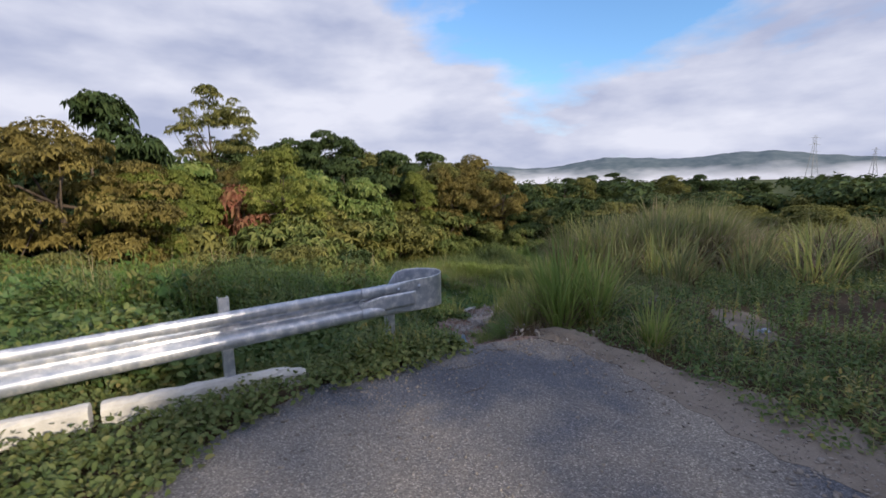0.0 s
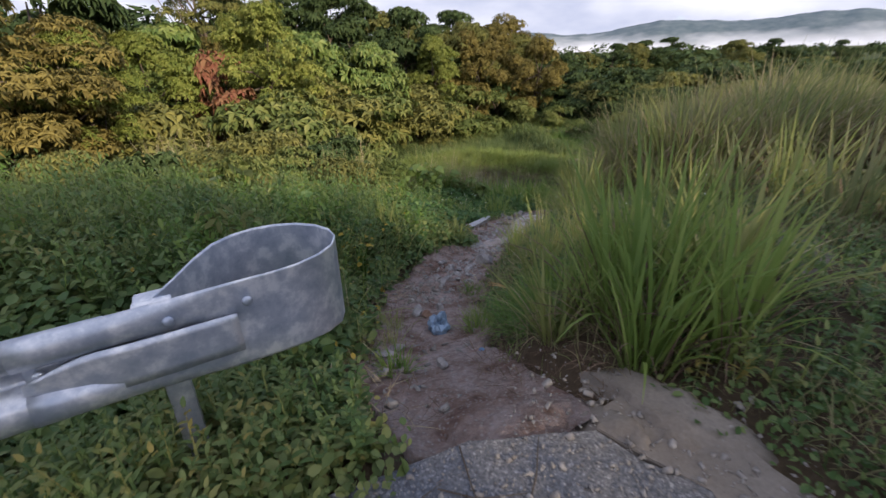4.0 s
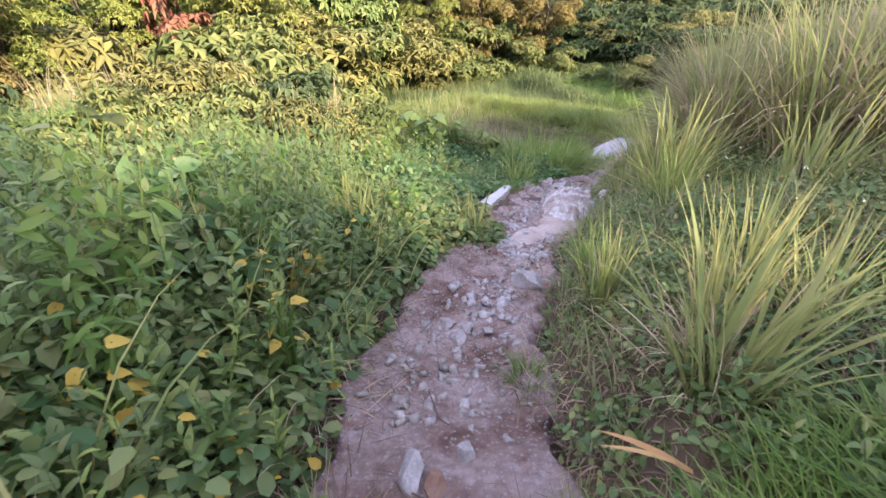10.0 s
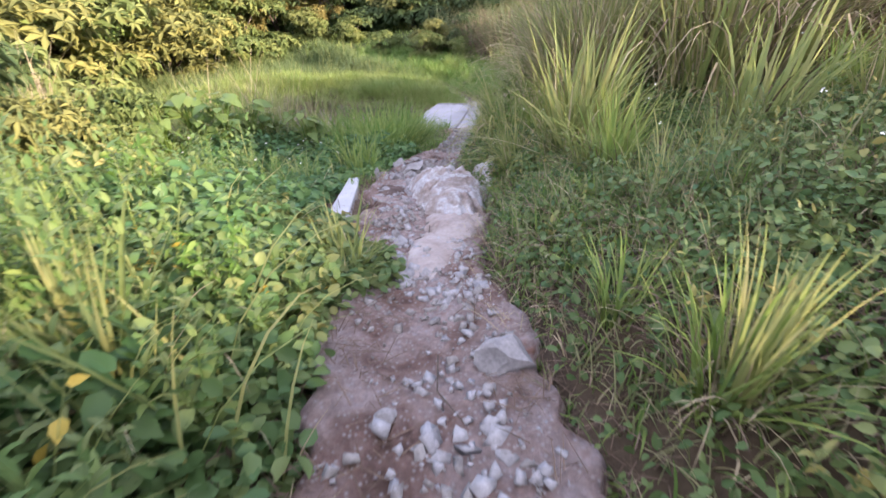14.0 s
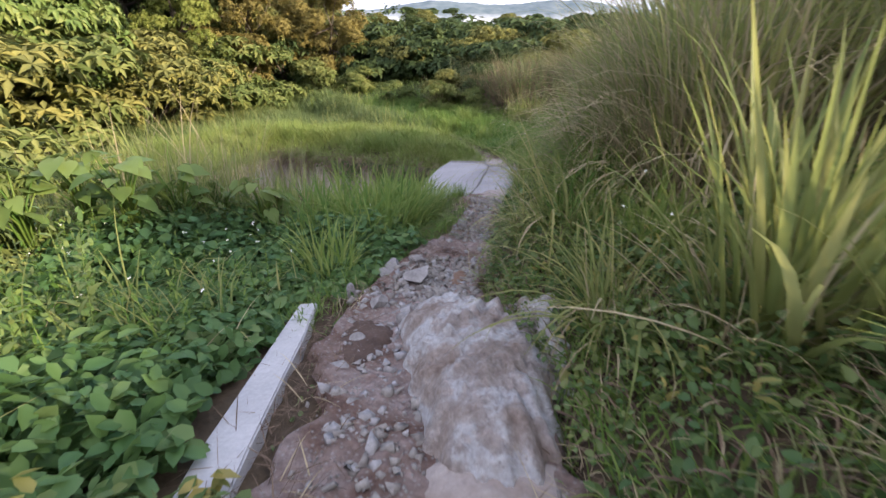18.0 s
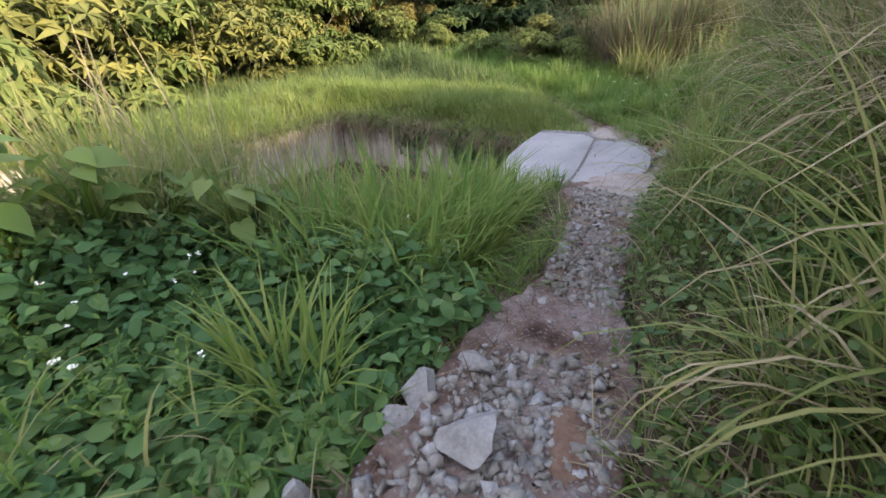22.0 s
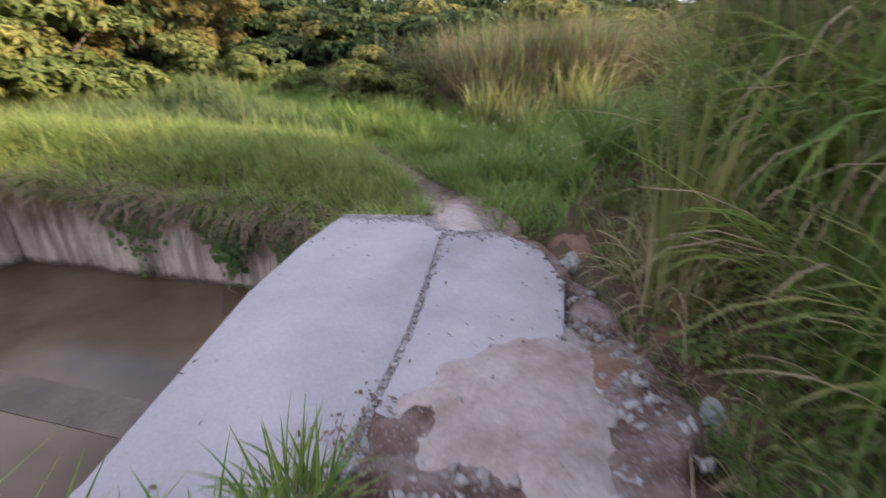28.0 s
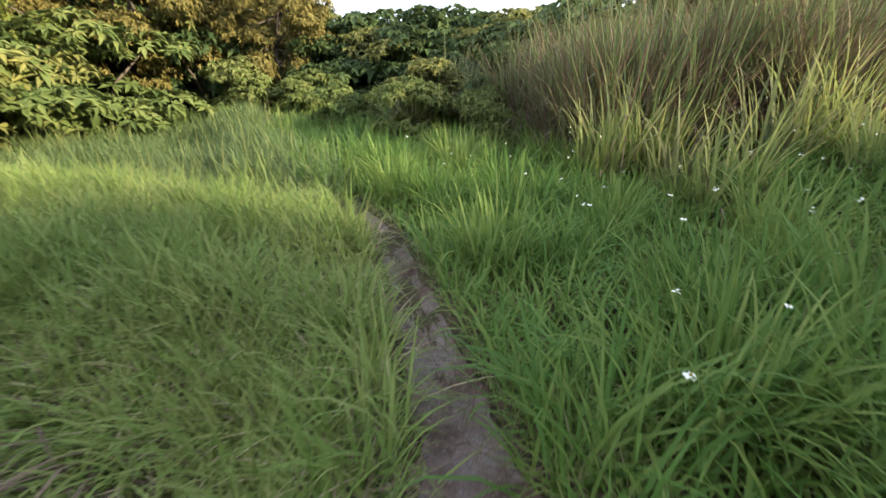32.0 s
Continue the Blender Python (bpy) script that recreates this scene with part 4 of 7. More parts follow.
# tussocks that stand out along the walk
for kind, x, y, size in (
        ("bright", 2.36, 2.05, 1.1), ("bright", 2.62, 2.4, 1.0), ("bright", 2.3, 1.68, 0.8), ("bright", 1.98, 2.1, 0.6), ("bright", 2.05, 2.45, 0.5), ("bright", 2.75, 1.8, 0.9), ("bright", 2.9, 2.2, 0.9), ("thin", 2.95, 0.85, 0.8), ("bright", 3.0, 0.9, 0.55),
        ("bright", 2.2, 3.62, 0.72),  ("thin", 2.9, 4.05, 0.8), ("thin", 2.75, 3.9, 0.7), ("upright", 2.14, 4.55, 0.40), ("bright", 2.10, 4.58, 0.45), ("upright", 2.75, 4.35, 0.5), ("thin", 2.62, 4.2, 0.7), ("bright", 2.2, 5.05, 0.36), ("upright", 2.34, 3.9, 0.52), ("straw", 2.2, 3.7, 0.24), ("bright", 0.48, 5.48, 0.7), ("upright", 0.44, 5.55, 0.45),
         ("bright", 4.9, 9.1, 0.9), ("golden", 4.55, 7.95, 0.95), ("golden", 4.8, 8.4, 0.95), ("arch", 4.5, 8.7, 1.0), ("golden", 4.95, 9.05, 0.9), ("straw", 5.6, 9.7, 0.85), ("golden", 4.9, 8.3, 1.1), ("golden", 4.7, 7.7, 1.0), ("arch", 3.95, 8.45, 0.75),
        ("bright", 2.45, 2.55, 0.9), ("bright", 2.75, 2.8, 0.9), ("bright", 2.25, 2.35, 0.7), ("bright", 3.1, 2.7, 0.9), ("bright", 3.2, 6.1, 0.6), ("thin", 3.0, 5.6, 0.8), ("thin", 3.6, 6.5, 0.9), 
        ("bright", -2.6, 2.9, 0.9), ("straw", -2.9, 3.2, 0.6), ("bright", -3.2, 2.9, 1.0), ("bright", -3.5, 3.5, 1.0), ("straw", -3.8, 3.0, 0.65), ("bright", -2.2, 3.4, 0.8), ("thin", -1.4, 3.4, 0.9),
        ("reed", 3.1, 12.15, 0.62), ("straw", 3.45, 12.2, 0.42), ("reed", 2.7, 12.2, 0.7), ("lush", 3.3, 11.9, 1.0), ("lush", 3.9, 12.0, 0.8), ("reed", 2.3, 12.1, 0.75), ("straw", 2.9, 11.9, 0.5), ("lush", 2.6, 11.7, 1.1), ("reed", 3.65, 12.25, 0.45),
        ("lush", 1.58, 2.95, 0.32), ("lush", 1.64, 3.12, 0.28), ("thin", 0.93, 2.62, 0.4), ("thin", 0.9, 3.05, 0.35), ("lush", 1.02, 2.1, 0.3), ("lush", 1.6, 4.1, 0.28), ("lush", 4.3, 12.0, 1.0), ("lush", 4.48, 12.27, 0.8), ("lush", 4.64, 12.42, 0.62), ("lush", 4.15, 12.2, 1.0), ("lush", 4.05, 11.95, 1.05), ("reed", 3.85, 12.25, 0.5), ("straw", 3.6, 12.1, 0.42), ("lush", 3.95, 11.7, 0.95), ("thin", 0.15, 4.3, 1.0), ("thin", 0.28, 4.42, 0.8), ("thin", 0.35, 5.0, 0.8), ("thin", 0.05, 5.55, 1.0), ("bright", 0.0, 5.7, 0.6), ("thin", 0.1, 6.3, 0.9), ("thin", 0.55, 2.5, 0.5), ("thin", 0.75, 3.2, 0.4), ("thin", 1.05, 6.05, 0.55), ("thin", 1.6, 3.15, 0.35), ("thin", 1.65, 3.3, 0.3),
        ("lush", 2.49, 9.61, 0.78), ("lush", 3.17, 10.56, 1.10), ("lush", 3.37, 10.81, 1.23), ("lush", 3.62, 11.06, 1.23), ("lush", 3.72, 11.31, 1.04), ("lush", 3.97, 11.56, 0.91), ("lush", 4.27, 11.86, 0.78), ("lush", 3.2, 11.1, 1.30), ("lush", 2.8, 10.6, 1.17), ("lush", 2.4, 10.9, 1.17), ("lush", 3.7, 11.6, 1.17), ("lush", 4.6, 12.05, 0.45), ("lush", 5.2, 12.55, 0.4), ("lush", 4.95, 12.4, 0.45),
        ("hanging", 5.15, 8.8, 1.0), ("hanging", 5.5, 9.25, 1.05), ("hanging", 5.85, 9.75, 1.0), ("hanging", 4.75, 8.4, 0.95), ("hanging", 6.2, 10.3, 1.0), ("hanging", 6.7, 10.9, 0.95),
        ("upright", 7.34, 12.7, 0.95), ("upright", 7.5, 12.85, 0.7), ("bright", 3.58, 6.85, 1.08), ("bright", 3.72, 6.95, 0.95), ("bright", 3.5, 6.98, 0.8), ("bright", 1.48, 6.42, 0.52), ("lush", 7.0, 11.7, 0.9), ("arch", 6.75, 11.5, 0.8), ("lush", 6.5, 11.3, 0.85), ("thin", 7.5, 13.1, 0.8), ("straw", 7.6, 12.95, 0.32), ("straw", 7.3, 12.55, 0.3), ("lush", 7.95, 12.9, 0.6), ("lush", 8.15, 13.4, 0.75), ("lush", 7.95, 12.2, 0.8), ("lush", 8.3, 12.7, 0.9), ("field", 7.85, 13.5, 0.5), ("lush", 8.2, 14.0, 0.8)):
    plant(kind, x, y, size)

# the bank to the right of the path
x, y, d, w = scatter(520, 3.0, 12.0, 6.4, 13.4, lambda x, y, d, w, r, b, a: (d > 1.5) & (d < 5.0) & (b > 1) & (a > 0.3) & (x + y > 11.0) & (np.hypot(x - 4.0, y - 7.0) > 0.85) & (np.hypot(x - 7.4, y - 12.5) > 0.95))
BANK = [(x[k], y[k], rng.uniform(0.8, 1.15)) for k in range(len(x))]
for x_, y_, s_ in [q for q in BANK[:115] if along_trail(np.array([q[0]]), np.array([q[1]]))[2][0] < 2.6]:
    plant("straw" if rng.random() < (0.6 if along_trail(np.array([x_]), np.array([y_]))[2][0] > 1.9 else 0.12) else "tall", x_, y_, s_)
x, y, d, w = scatter(900, 3.2, 8.0, 7.4, 13.0, lambda x, y, d, w, r, b, a: (d > w + 0.25) & (d < w + 1.0) & (a > 0.3))
for k in range(min(len(x), 40)):
    plant(rng.choice(["arch", "lush", "thin"], p=[0.4, 0.35, 0.25]), x[k], y[k], rng.uniform(0.4, 0.62))
x, y, d, w = scatter(900, 3.2, 8.6, 8.2, 12.9, lambda x, y, d, w, r, b, a: (d > 1.2) & (d < 2.0) & (a > 0.3))
for k in range(min(len(x), 30)):
    plant("arch", x[k], y[k], rng.uniform(0.75, 1.1))


x, y, d, w = scatter(900, 7.6, 12.5, 14.6, 22.0, lambda x, y, d, w, r, b, a: (d > 0.45) & (d < 3.4) & (a > 0.2))
for k in range(min(len(x), 44)):
    plant("lush", x[k], y[k], rng.uniform(0.6, 0.95))
x, y, d, w = scatter(900, 4.5, 8.2, 15.4, 22.0, lambda x, y, d, w, r, b, a: (d < -0.4) & (b > 0.45))
for k in range(min(len(x), 24)):
    plant("field", x[k], y[k], rng.uniform(0.5, 0.8))


x, y, d, w = scatter(400, 2.0, 6.5, 3.2, 8.6, lambda x, y, d, w, r, b, a: (d > w + 0.5) & (d < 3.2))
for k in range(min(len(x), 18)):
    plant(rng.choice(["thin", "bright"], p=[0.65, 0.35]), x[k], y[k], rng.uniform(0.4, 0.65))


def tussock_field(name, label, spots, mats):
    """Many tussocks joined: those that stand off from the path."""
    for mat, count, length, width, lean, droop in mats:
        cx, cy, cs = (np.repeat(np.array(v), count) for v in zip(*spots))
        r, a = 0.3 * cs * np.sqrt(rng.uniform(0, 1, len(cx))), rng.uniform(0, math.tau, len(cx))
        px_, py_ = cx + r * np.cos(a), cy + r * np.sin(a)
        v, f = ribbons(np.stack([px_, py_, land(px_, py_) - 0.04], 1), a + rng.normal(0, 0.7, len(a)), length * cs * rng.uniform(0.45, 1.1, len(a)), width * rng.uniform(0.6, 1.3, len(a)), np.abs(rng.normal(lean, 0.12, len(a))), np.clip(rng.normal(droop, 0.4, len(a)), 0.05, 2.4), 4)
        tagged(new(name, quick_mesh(name, v, f, mat)), label, "grass", kind="stuff")


FAR_BANK = [q for q in BANK[:115] if along_trail(np.array([q[0]]), np.array([q[1]]))[2][0] >= 2.6]
tussock_field("bank_tall_grass", "tall green and straw grass higher on the bank", FAR_BANK[::2], ((TALL, 120, 1.85, 0.028, 0.15, 0.8), (YELLOW, 40, 1.7, 0.026, 0.15, 0.7), (STRAW, 80, 1.6, 0.020, 0.22, 1.6)))
tussock_field("bank_dry_grass", "tall dead grass higher on the bank", FAR_BANK[1::2], ((STRAW, 110, 1.8, 0.021, 0.18, 1.5), (DEAD, 50, 1.6, 0.020, 0.2, 1.4), (YELLOW, 60, 1.7, 0.024, 0.16, 0.8)))
# a stand of reeds closes the field on the right: brown and matted below, green above
spots = []
for _ in range(120):
    x_ = 11.3 + 6.4 * rng.random() ** 1.2
    spots.append((x_, 19.5 - 0.24 * (x_ - 10.8) + 3.2 * rng.random() ** 1.4 + rng.normal(0, 0.3), rng.uniform(0.75, 1.1)))
tussock_field("reed_stand", "tall reeds with a matted brown foot along the field", spots, ((DEAD, 110, 1.35, 0.018, 0.30, 1.6), (DEAD, 75, 2.1, 0.018, 0.14, 0.8), (STRAW, 6, 2.0, 0.016, 0.16, 0.9), (MEADOW, 36, 2.1, 0.024, 0.10, 0.5), (TALL, 6, 2.4, 0.022, 0.08, 0.35)))
spots = []
for _ in range(60):
    t = rng.uniform(0, 1)
    spots.append((12.2 + 3.6 * t + rng.normal(0, 0.9), 22.5 + 8 * t + rng.normal(0, 0.8), rng.uniform(0.7, 1.1)))
tussock_field("field_brush", "tall dead grass along the right of the field", spots, ((DEAD, 80, 1.5, 0.018, 0.22, 1.2), (TALL, 90, 1.7, 0.020, 0.18, 0.7)))
# drier grass over the upper ground
x, y, d, w = scatter(1500, 3.2, 26.0, 0.8, 26.0, lambda x, y, d, w, r, b, a: (d > 2.2) & (r > 0.5) & (y + 0.25 * x > 4.2) & (rng.random(len(x)) < np.clip(1.2 - 0.02 * d, 0.2, 1)))
spots = [(x[k], y[k], rng.uniform(0.6, 1.05)) for k in range(min(len(x), 330))]
tussock_field("upper_grass", "dry and green grass over the upper ground", spots[:130], ((TALL, 60, 1.5, 0.028, 0.16, 0.6), (DEAD, 30, 1.1, 0.020, 0.3, 1.3)))
tussock_field("upper_straw", "dead brown grass over the upper ground", spots[130:220], ((DEAD, 50, 1.3, 0.024, 0.2, 1.1), (STRAW, 34, 1.35, 0.020, 0.22, 1.1), (TALL, 30, 1.3, 0.024, 0.2, 0.8)))
tussock_field("upper_green_grass", "yellow-green grass over the upper ground", spots[220:], ((YELLOW, 60, 1.3, 0.028, 0.16, 0.45), (DEAD, 30, 0.9, 0.018, 0.3, 1.2)))
# reeds left of the path before the basin
x, y, d, w = scatter(1400, -6.0, 2.9, 9.6, 12.6, lambda x, y, d, w, r, b, a: (d < -1.7) & (b > 0.3) & ((y > 11.35 - 0.1 * x) | (x < -0.6)))
for k in range(min(len(x), 48)):
    plant("reed" if rng.random() < 0.78 else "bright", x[k], y[k], rng.uniform(0.75, 1.25))
tussock_field("basin_reeds", "thin pale reeds before the basin", [(x[k], y[k], rng.uniform(0.8, 1.2)) for k in range(40, min(len(x), 115))], ((YELLOW, 70, 1.3, 0.013, 0.12, 0.7), (STRAW, 14, 1.35, 0.009, 0.1, 0.6), (LUSH, 70, 0.95, 0.014, 0.2, 0.9)))


# ---- plants: carpets ----
def carpet(name, label, mat, verts, faces, category="grass"):
    return tagged(new(name, quick_mesh(name, verts, faces, mat)), label, category, kind="stuff")


def grass_carpet(name, label, mat, n, box, keep, length, width, segments=3, lean=0.3, droop=0.9, low=0.45):
    x, y, d, w = scatter(n, *box, keep)
    k = len(x)
    base = np.stack([x, y, land(x, y) - 0.02], 1)
    tall = length * (low + (1 - low) * (0.5 + 0.5 * ripple(x, y, 0.45))) * rng.uniform(0.6, 1.2, k) * (0.8 + 0.35 * ripple(x + 3, y, 0.17))
    tall = tall * np.where(y > 15.3, 0.35 + 0.65 * step(0.05, 0.9, outside(BASIN, x, y)), 1.0)
    v, f = ribbons(base, rng.uniform(0, math.tau, k), tall, width * rng.uniform(0.6, 1.4, k), np.abs(rng.normal(lean, 0.2, k)), np.abs(rng.normal(droop, 0.4, k)), segments)
    return carpet(name, label, mat, v, f)


on_verge = lambda x, y: (np.hypot((x - 4.05) / 0.55, (y - 3.45) / 0.8) > 0.75 + 0.35 * rng.random(len(x))) & (np.hypot((x - 4.5) / 0.4, (y - 1.6) / 0.7) > 0.75 + 0.35 * rng.random(len(x)))
in_field = lambda x, y, d, w, b, a: ((d < -0.22) | ((y > 20.0) & (d < 0.1))) & (b > 0.04) & (a > 0.02)
grass_carpet("field_grass", "bright yellow-green grass along the basin's far rim", LAWN, 150000, (-10, 9, 15.0, 25), lambda x, y, d, w, r, b, a: in_field(x, y, d, w, b, a) & (b < 3.4 + 0.5 * ripple(x, y, 0.8)) & (rng.random(len(x)) < np.clip(1.25 - (y - 15) * 0.045, 0.3, 1)), 0.72, 0.012, 4)
grass_carpet("field_dead", "brown dead blades low in the grass of the rim", DEAD, 15000, (-6, 9, 15.0, 22), lambda x, y, d, w, r, b, a: in_field(x, y, d, w, b, a) & (b < 1.2) & (rng.random(len(x)) < 1.1 - b), 0.5, 0.010, 4, 0.6, 1.4)
grass_carpet("low_field_grass", "dull green grass of the lower field behind the rim", MEADOW, 90000, (-12, 10, 17.0, 32), lambda x, y, d, w, r, b, a: in_field(x, y, d, w, b, a) & (b > 3.0) & (rng.random(len(x)) < np.clip(1.3 - (y - 17) * 0.05, 0.3, 1)), 0.80, 0.018, 4, 0.25, 0.8)
grass_carpet("low_field_stalks", "pale seed stalks over the lower field", YELLOW, 5000, (-10, 9, 18.0, 30), lambda x, y, d, w, r, b, a: in_field(x, y, d, w, b, a) & (b > 3.2) & (ripple(x, y, 0.9) > -0.1), 1.15, 0.014, 4, 0.15, 0.5, 0.6)
grass_carpet("lush_grass", "deep green grass beside the narrow path", LUSH, 110000, (7.0, 20, 13.6, 28), lambda x, y, d, w, r, b, a: ((d > 0.18) | ((y > 20.0) & (d > -0.3))) & (a > 0.12) & (rng.random(len(x)) < np.clip(1.3 - (y - 14) * 0.06 - (x - 8) * 0.03, 0.15, 1)), 0.66, 0.016, 4)
grass_carpet("far_grass", "pale green grass of the far field", LAWN, 60000, (-30, 40, 29, 70), lambda x, y, d, w, r, b, a: (np.abs(d) > 0.3), 0.8, 0.05, 2)
grass_carpet("path_grass", "short green grass at the edge of the path", LUSH, 30000, (1.0, 7.0, 8.6, 13.2), lambda x, y, d, w, r, b, a: (d < -w * 1.02) & (d > -1.9) & (b > 0.25) & (a > 0.03), 0.34, 0.009, 4)
grass_carpet("verge_grass", "thin dry grass on the upper ground", TALL, 90000, (1.5, 16, -3.0, 16), lambda x, y, d, w, r, b, a: on_verge(x, y) & (d > w * 1.05) & (r > 0.4) & (rng.random(len(x)) < np.clip(1.1 - d * 0.08, 0.2, 1)) & (ripple(x, y, 0.6) > -0.35), 0.32, 0.007, 3)


def off_strip(x, y):
    """Distance from the line of the white concrete strip."""
    return outside([(2.23, 8.95), (1.87, 8.05), (1.35, 6.5), (1.34, 6.5), (1.86, 8.05)], x, y)


def off_kerb(x, y):
    """Distance from the line of the kerb, positive towards the weeds."""
    return 0.921 * (y - 0.6) - 0.389 * (x + 0.36)


def stalk_carpet(name, label, mat, n, box, keep, tall, size, narrow, pairs=8):
    """Upright weeds: a stem with arching leaves up it, joined."""
    x, y, d, w = scatter(n, *box, keep)
    n = len(x)
    rise = tall * (0.45 + 0.55 * step(0.0, 0.9, np.abs(d) - w)) * rng.uniform(0.55, 1.15, n) * (0.85 + 0.3 * ripple(x, y, 0.6))
    tilt, way = np.abs(rng.normal(0.16, 0.12, n)), rng.uniform(0, math.tau, n)
    base = np.stack([x, y, land(x, y) - 0.03], 1)
    v0, f0 = ribbons(base, way, rise * 1.02, np.full(n, 0.011), tilt, np.full(n, 0.05), 3)
    f = np.linspace(0.16, 1.0, pairs * 2)[None, :] * np.ones((n, 1))
    foot = np.stack([x[:, None] + np.sin(tilt + 0.03)[:, None] * np.cos(way)[:, None] * rise[:, None] * f, y[:, None] + np.sin(tilt + 0.03)[:, None] * np.sin(way)[:, None] * rise[:, None] * f, base[:, 2, None] + np.cos(tilt + 0.03)[:, None] * rise[:, None] * f], 2).reshape(-1, 3)
    turn = (rng.uniform(0, math.tau, (n, 1)) + np.arange(pairs * 2)[None] * 2.2 + rng.normal(0, 0.3, (n, pairs * 2))).ravel()
    ln = (size * (1.15 - 0.6 * f) * rng.uniform(0.7, 1.25, f.shape)).ravel()
    v1, f1 = ribbons(foot, turn, ln, ln * narrow, rng.uniform(0.5, 1.1, len(ln)) - 0.35 * (f.ravel() > 0.9), rng.uniform(0.4, 1.2, len(ln)), 3)
    return carpet(name, label, mat, np.concatenate([v0, v1]), np.concatenate([f0, f1 + len(v0)]), "weeds")


def weed_carpet(name, label, mat, n, box, keep, size, tall, each=14):
    x, y, d, w = scatter(n, *box, keep)
    rise = tall * (0.35 + 0.65 * step(0.0, 0.8, np.abs(d) - w)) * (0.72 + 0.55 * ripple(x, y, 0.42)) * rng.uniform(0.55, 1.25, len(x))
    h = rng.uniform(0.12, 1.0, (len(x), each)) ** 0.7 * rise[:, None]
    out = 0.13 * rng.uniform(0.2, 1, h.shape)
    a = rng.uniform(0, math.tau, h.shape)
    c = np.stack([x[:, None] + out * np.cos(a), y[:, None] + out * np.sin(a), land(x, y)[:, None] + h], 2).reshape(-1, 3)
    nrm = np.stack([0.45 * np.cos(a), 0.45 * np.sin(a), np.ones(h.shape)], 2).reshape(-1, 3) + rng.normal(0, 0.45, (c.shape[0], 3))
    ln = size * rng.uniform(0.55, 1.4, len(c))
    v, f = leaves(c, nrm, ln, ln * 0.72, 0.16)
    return carpet(name, label, mat, v, f, "weeds")


weed_carpet("weeds", "dense green broad-leaved weeds left of the path", WEED, 9500, (-4.2, 2.2, 0.5, 7.2), lambda x, y, d, w, r, b, a: (y < 6.6 - 0.5 * d - 0.6) & (d < -w * 1.02) & (r > 1.0) & (off_strip(x, y) > 0.3), 0.066, 0.52, 14)
weed_carpet("roadside_weeds", "green creeping weeds over the road edge", YOUNG, 11500, (-7.5, 1.4, -4.2, 2.6), lambda x, y, d, w, r, b, a: (r > -0.10 - 0.12 * ripple(x, y, 0.3)) & (r < 2.6) & (d < -0.5) & ((np.abs(off_kerb(x, y)) > 0.15) | (x > -0.3)), 0.046, 0.2, 12)
stalk_carpet("roadside_stalks", "small upright leafy weeds by the road", WEED, 1500, (-7.5, 1.4, -4.2, 2.8), lambda x, y, d, w, r, b, a: (r > 0.05) & (r < 2.4) & (d < -0.6) & ((off_kerb(x, y) > 0.15) | (x > -0.3)), 0.32, 0.055, 0.42, 6)
grass_carpet("roadside_grass", "thin grass among the roadside weeds", LUSH, 5000, (-7.5, 1.4, -4.2, 2.8), lambda x, y, d, w, r, b, a: (r > 0.05) & (r < 2.4) & (d < -0.6) & ((off_kerb(x, y) > 0.15) | (x > -0.3)), 0.36, 0.006, 4, 0.35, 0.9)
weed_carpet("strip_weeds", "green weeds over the end of the concrete strip", WEED, 420, (1.05, 1.7, 6.1, 7.35), lambda x, y, d, w, r, b, a: (d < -0.18) & (off_strip(x, y) > -1), 0.07, 0.42, 14)
weed_carpet("vines", "dark green creeper leaves beside the concrete strip", VINE, 9800, (-3.4, 3.4, 5.8, 12.3), lambda x, y, d, w, r, b, a: (d < -w * 1.12) & (b > 0.3) & ((off_strip(x, y) > 0.20) & ((y > 8.9) | (x < 0.36 * y - 1.13))), 0.082, 0.44, 13)
weed_carpet("bank_weeds", "small green weeds at the foot of the bank", WEED, 10500, (1.6, 9.5, 2.6, 13.6), lambda x, y, d, w, r, b, a: (d > w * 1.03) & (d < 2.8) & (a > 0.1), 0.038, 0.30, 12)
weed_carpet("bank_creeper", "broader green leaves at the foot of the bank", WEED, 3000, (2.6, 9.5, 7.0, 13.2), lambda x, y, d, w, r, b, a: (d > w * 1.1) & (d < 1.9) & (a > 0.15) & (ripple(x, y, 0.4) > 0), 0.052, 0.36, 11)
weed_carpet("bank_foot", "small bright weeds along the foot of the bank", YOUNG, 5200, (2.8, 8.0, 7.6, 12.8), lambda x, y, d, w, r, b, a: (d > w * 1.0) & (d < w + 0.75) & (a > 0.1), 0.034, 0.26, 11)
weed_carpet("edge_weeds", "low weeds creeping in over the path edges", WEED, 5200, (0.3, 7.5, 1.6, 12.6), lambda x, y, d, w, r, b, a: (np.abs(d) > w * (0.72 + 0.3 * rng.random(len(x)))) & (np.abs(d) < w * 1.2) & (a > 0.1) & (r > 0.25) & (off_strip(x, y) > 0.16) & (ripple(x, y, 0.3) > -0.2), 0.03, 0.16, 7)
weed_carpet("verge_weeds", "sparse grey-green weeds on the dry upper ground", WEED, 9000, (2.3, 11.0, -3.5, 7.0), lambda x, y, d, w, r, b, a: (d > w) & (r > 0.3) & (ripple(x, y, 0.55) > -0.6) & on_verge(x, y), 0.036, 0.14, 9)
left_side = lambda x, y, d, w, r, b, a: (d < -w - 0.2) & (r > 0.5) & (b > 0.3) & (off_strip(x, y) > 0.35) & ((y < 6.4) | ((d < -1.7) & (y < 9.2)))
stalk_carpet("leafy_weeds", "upright leafy green weeds left of the path", HERB, 4400, (-4.6, 2.6, 2.2, 12.4), left_side, 1.1, 0.10, 0.40, 9)
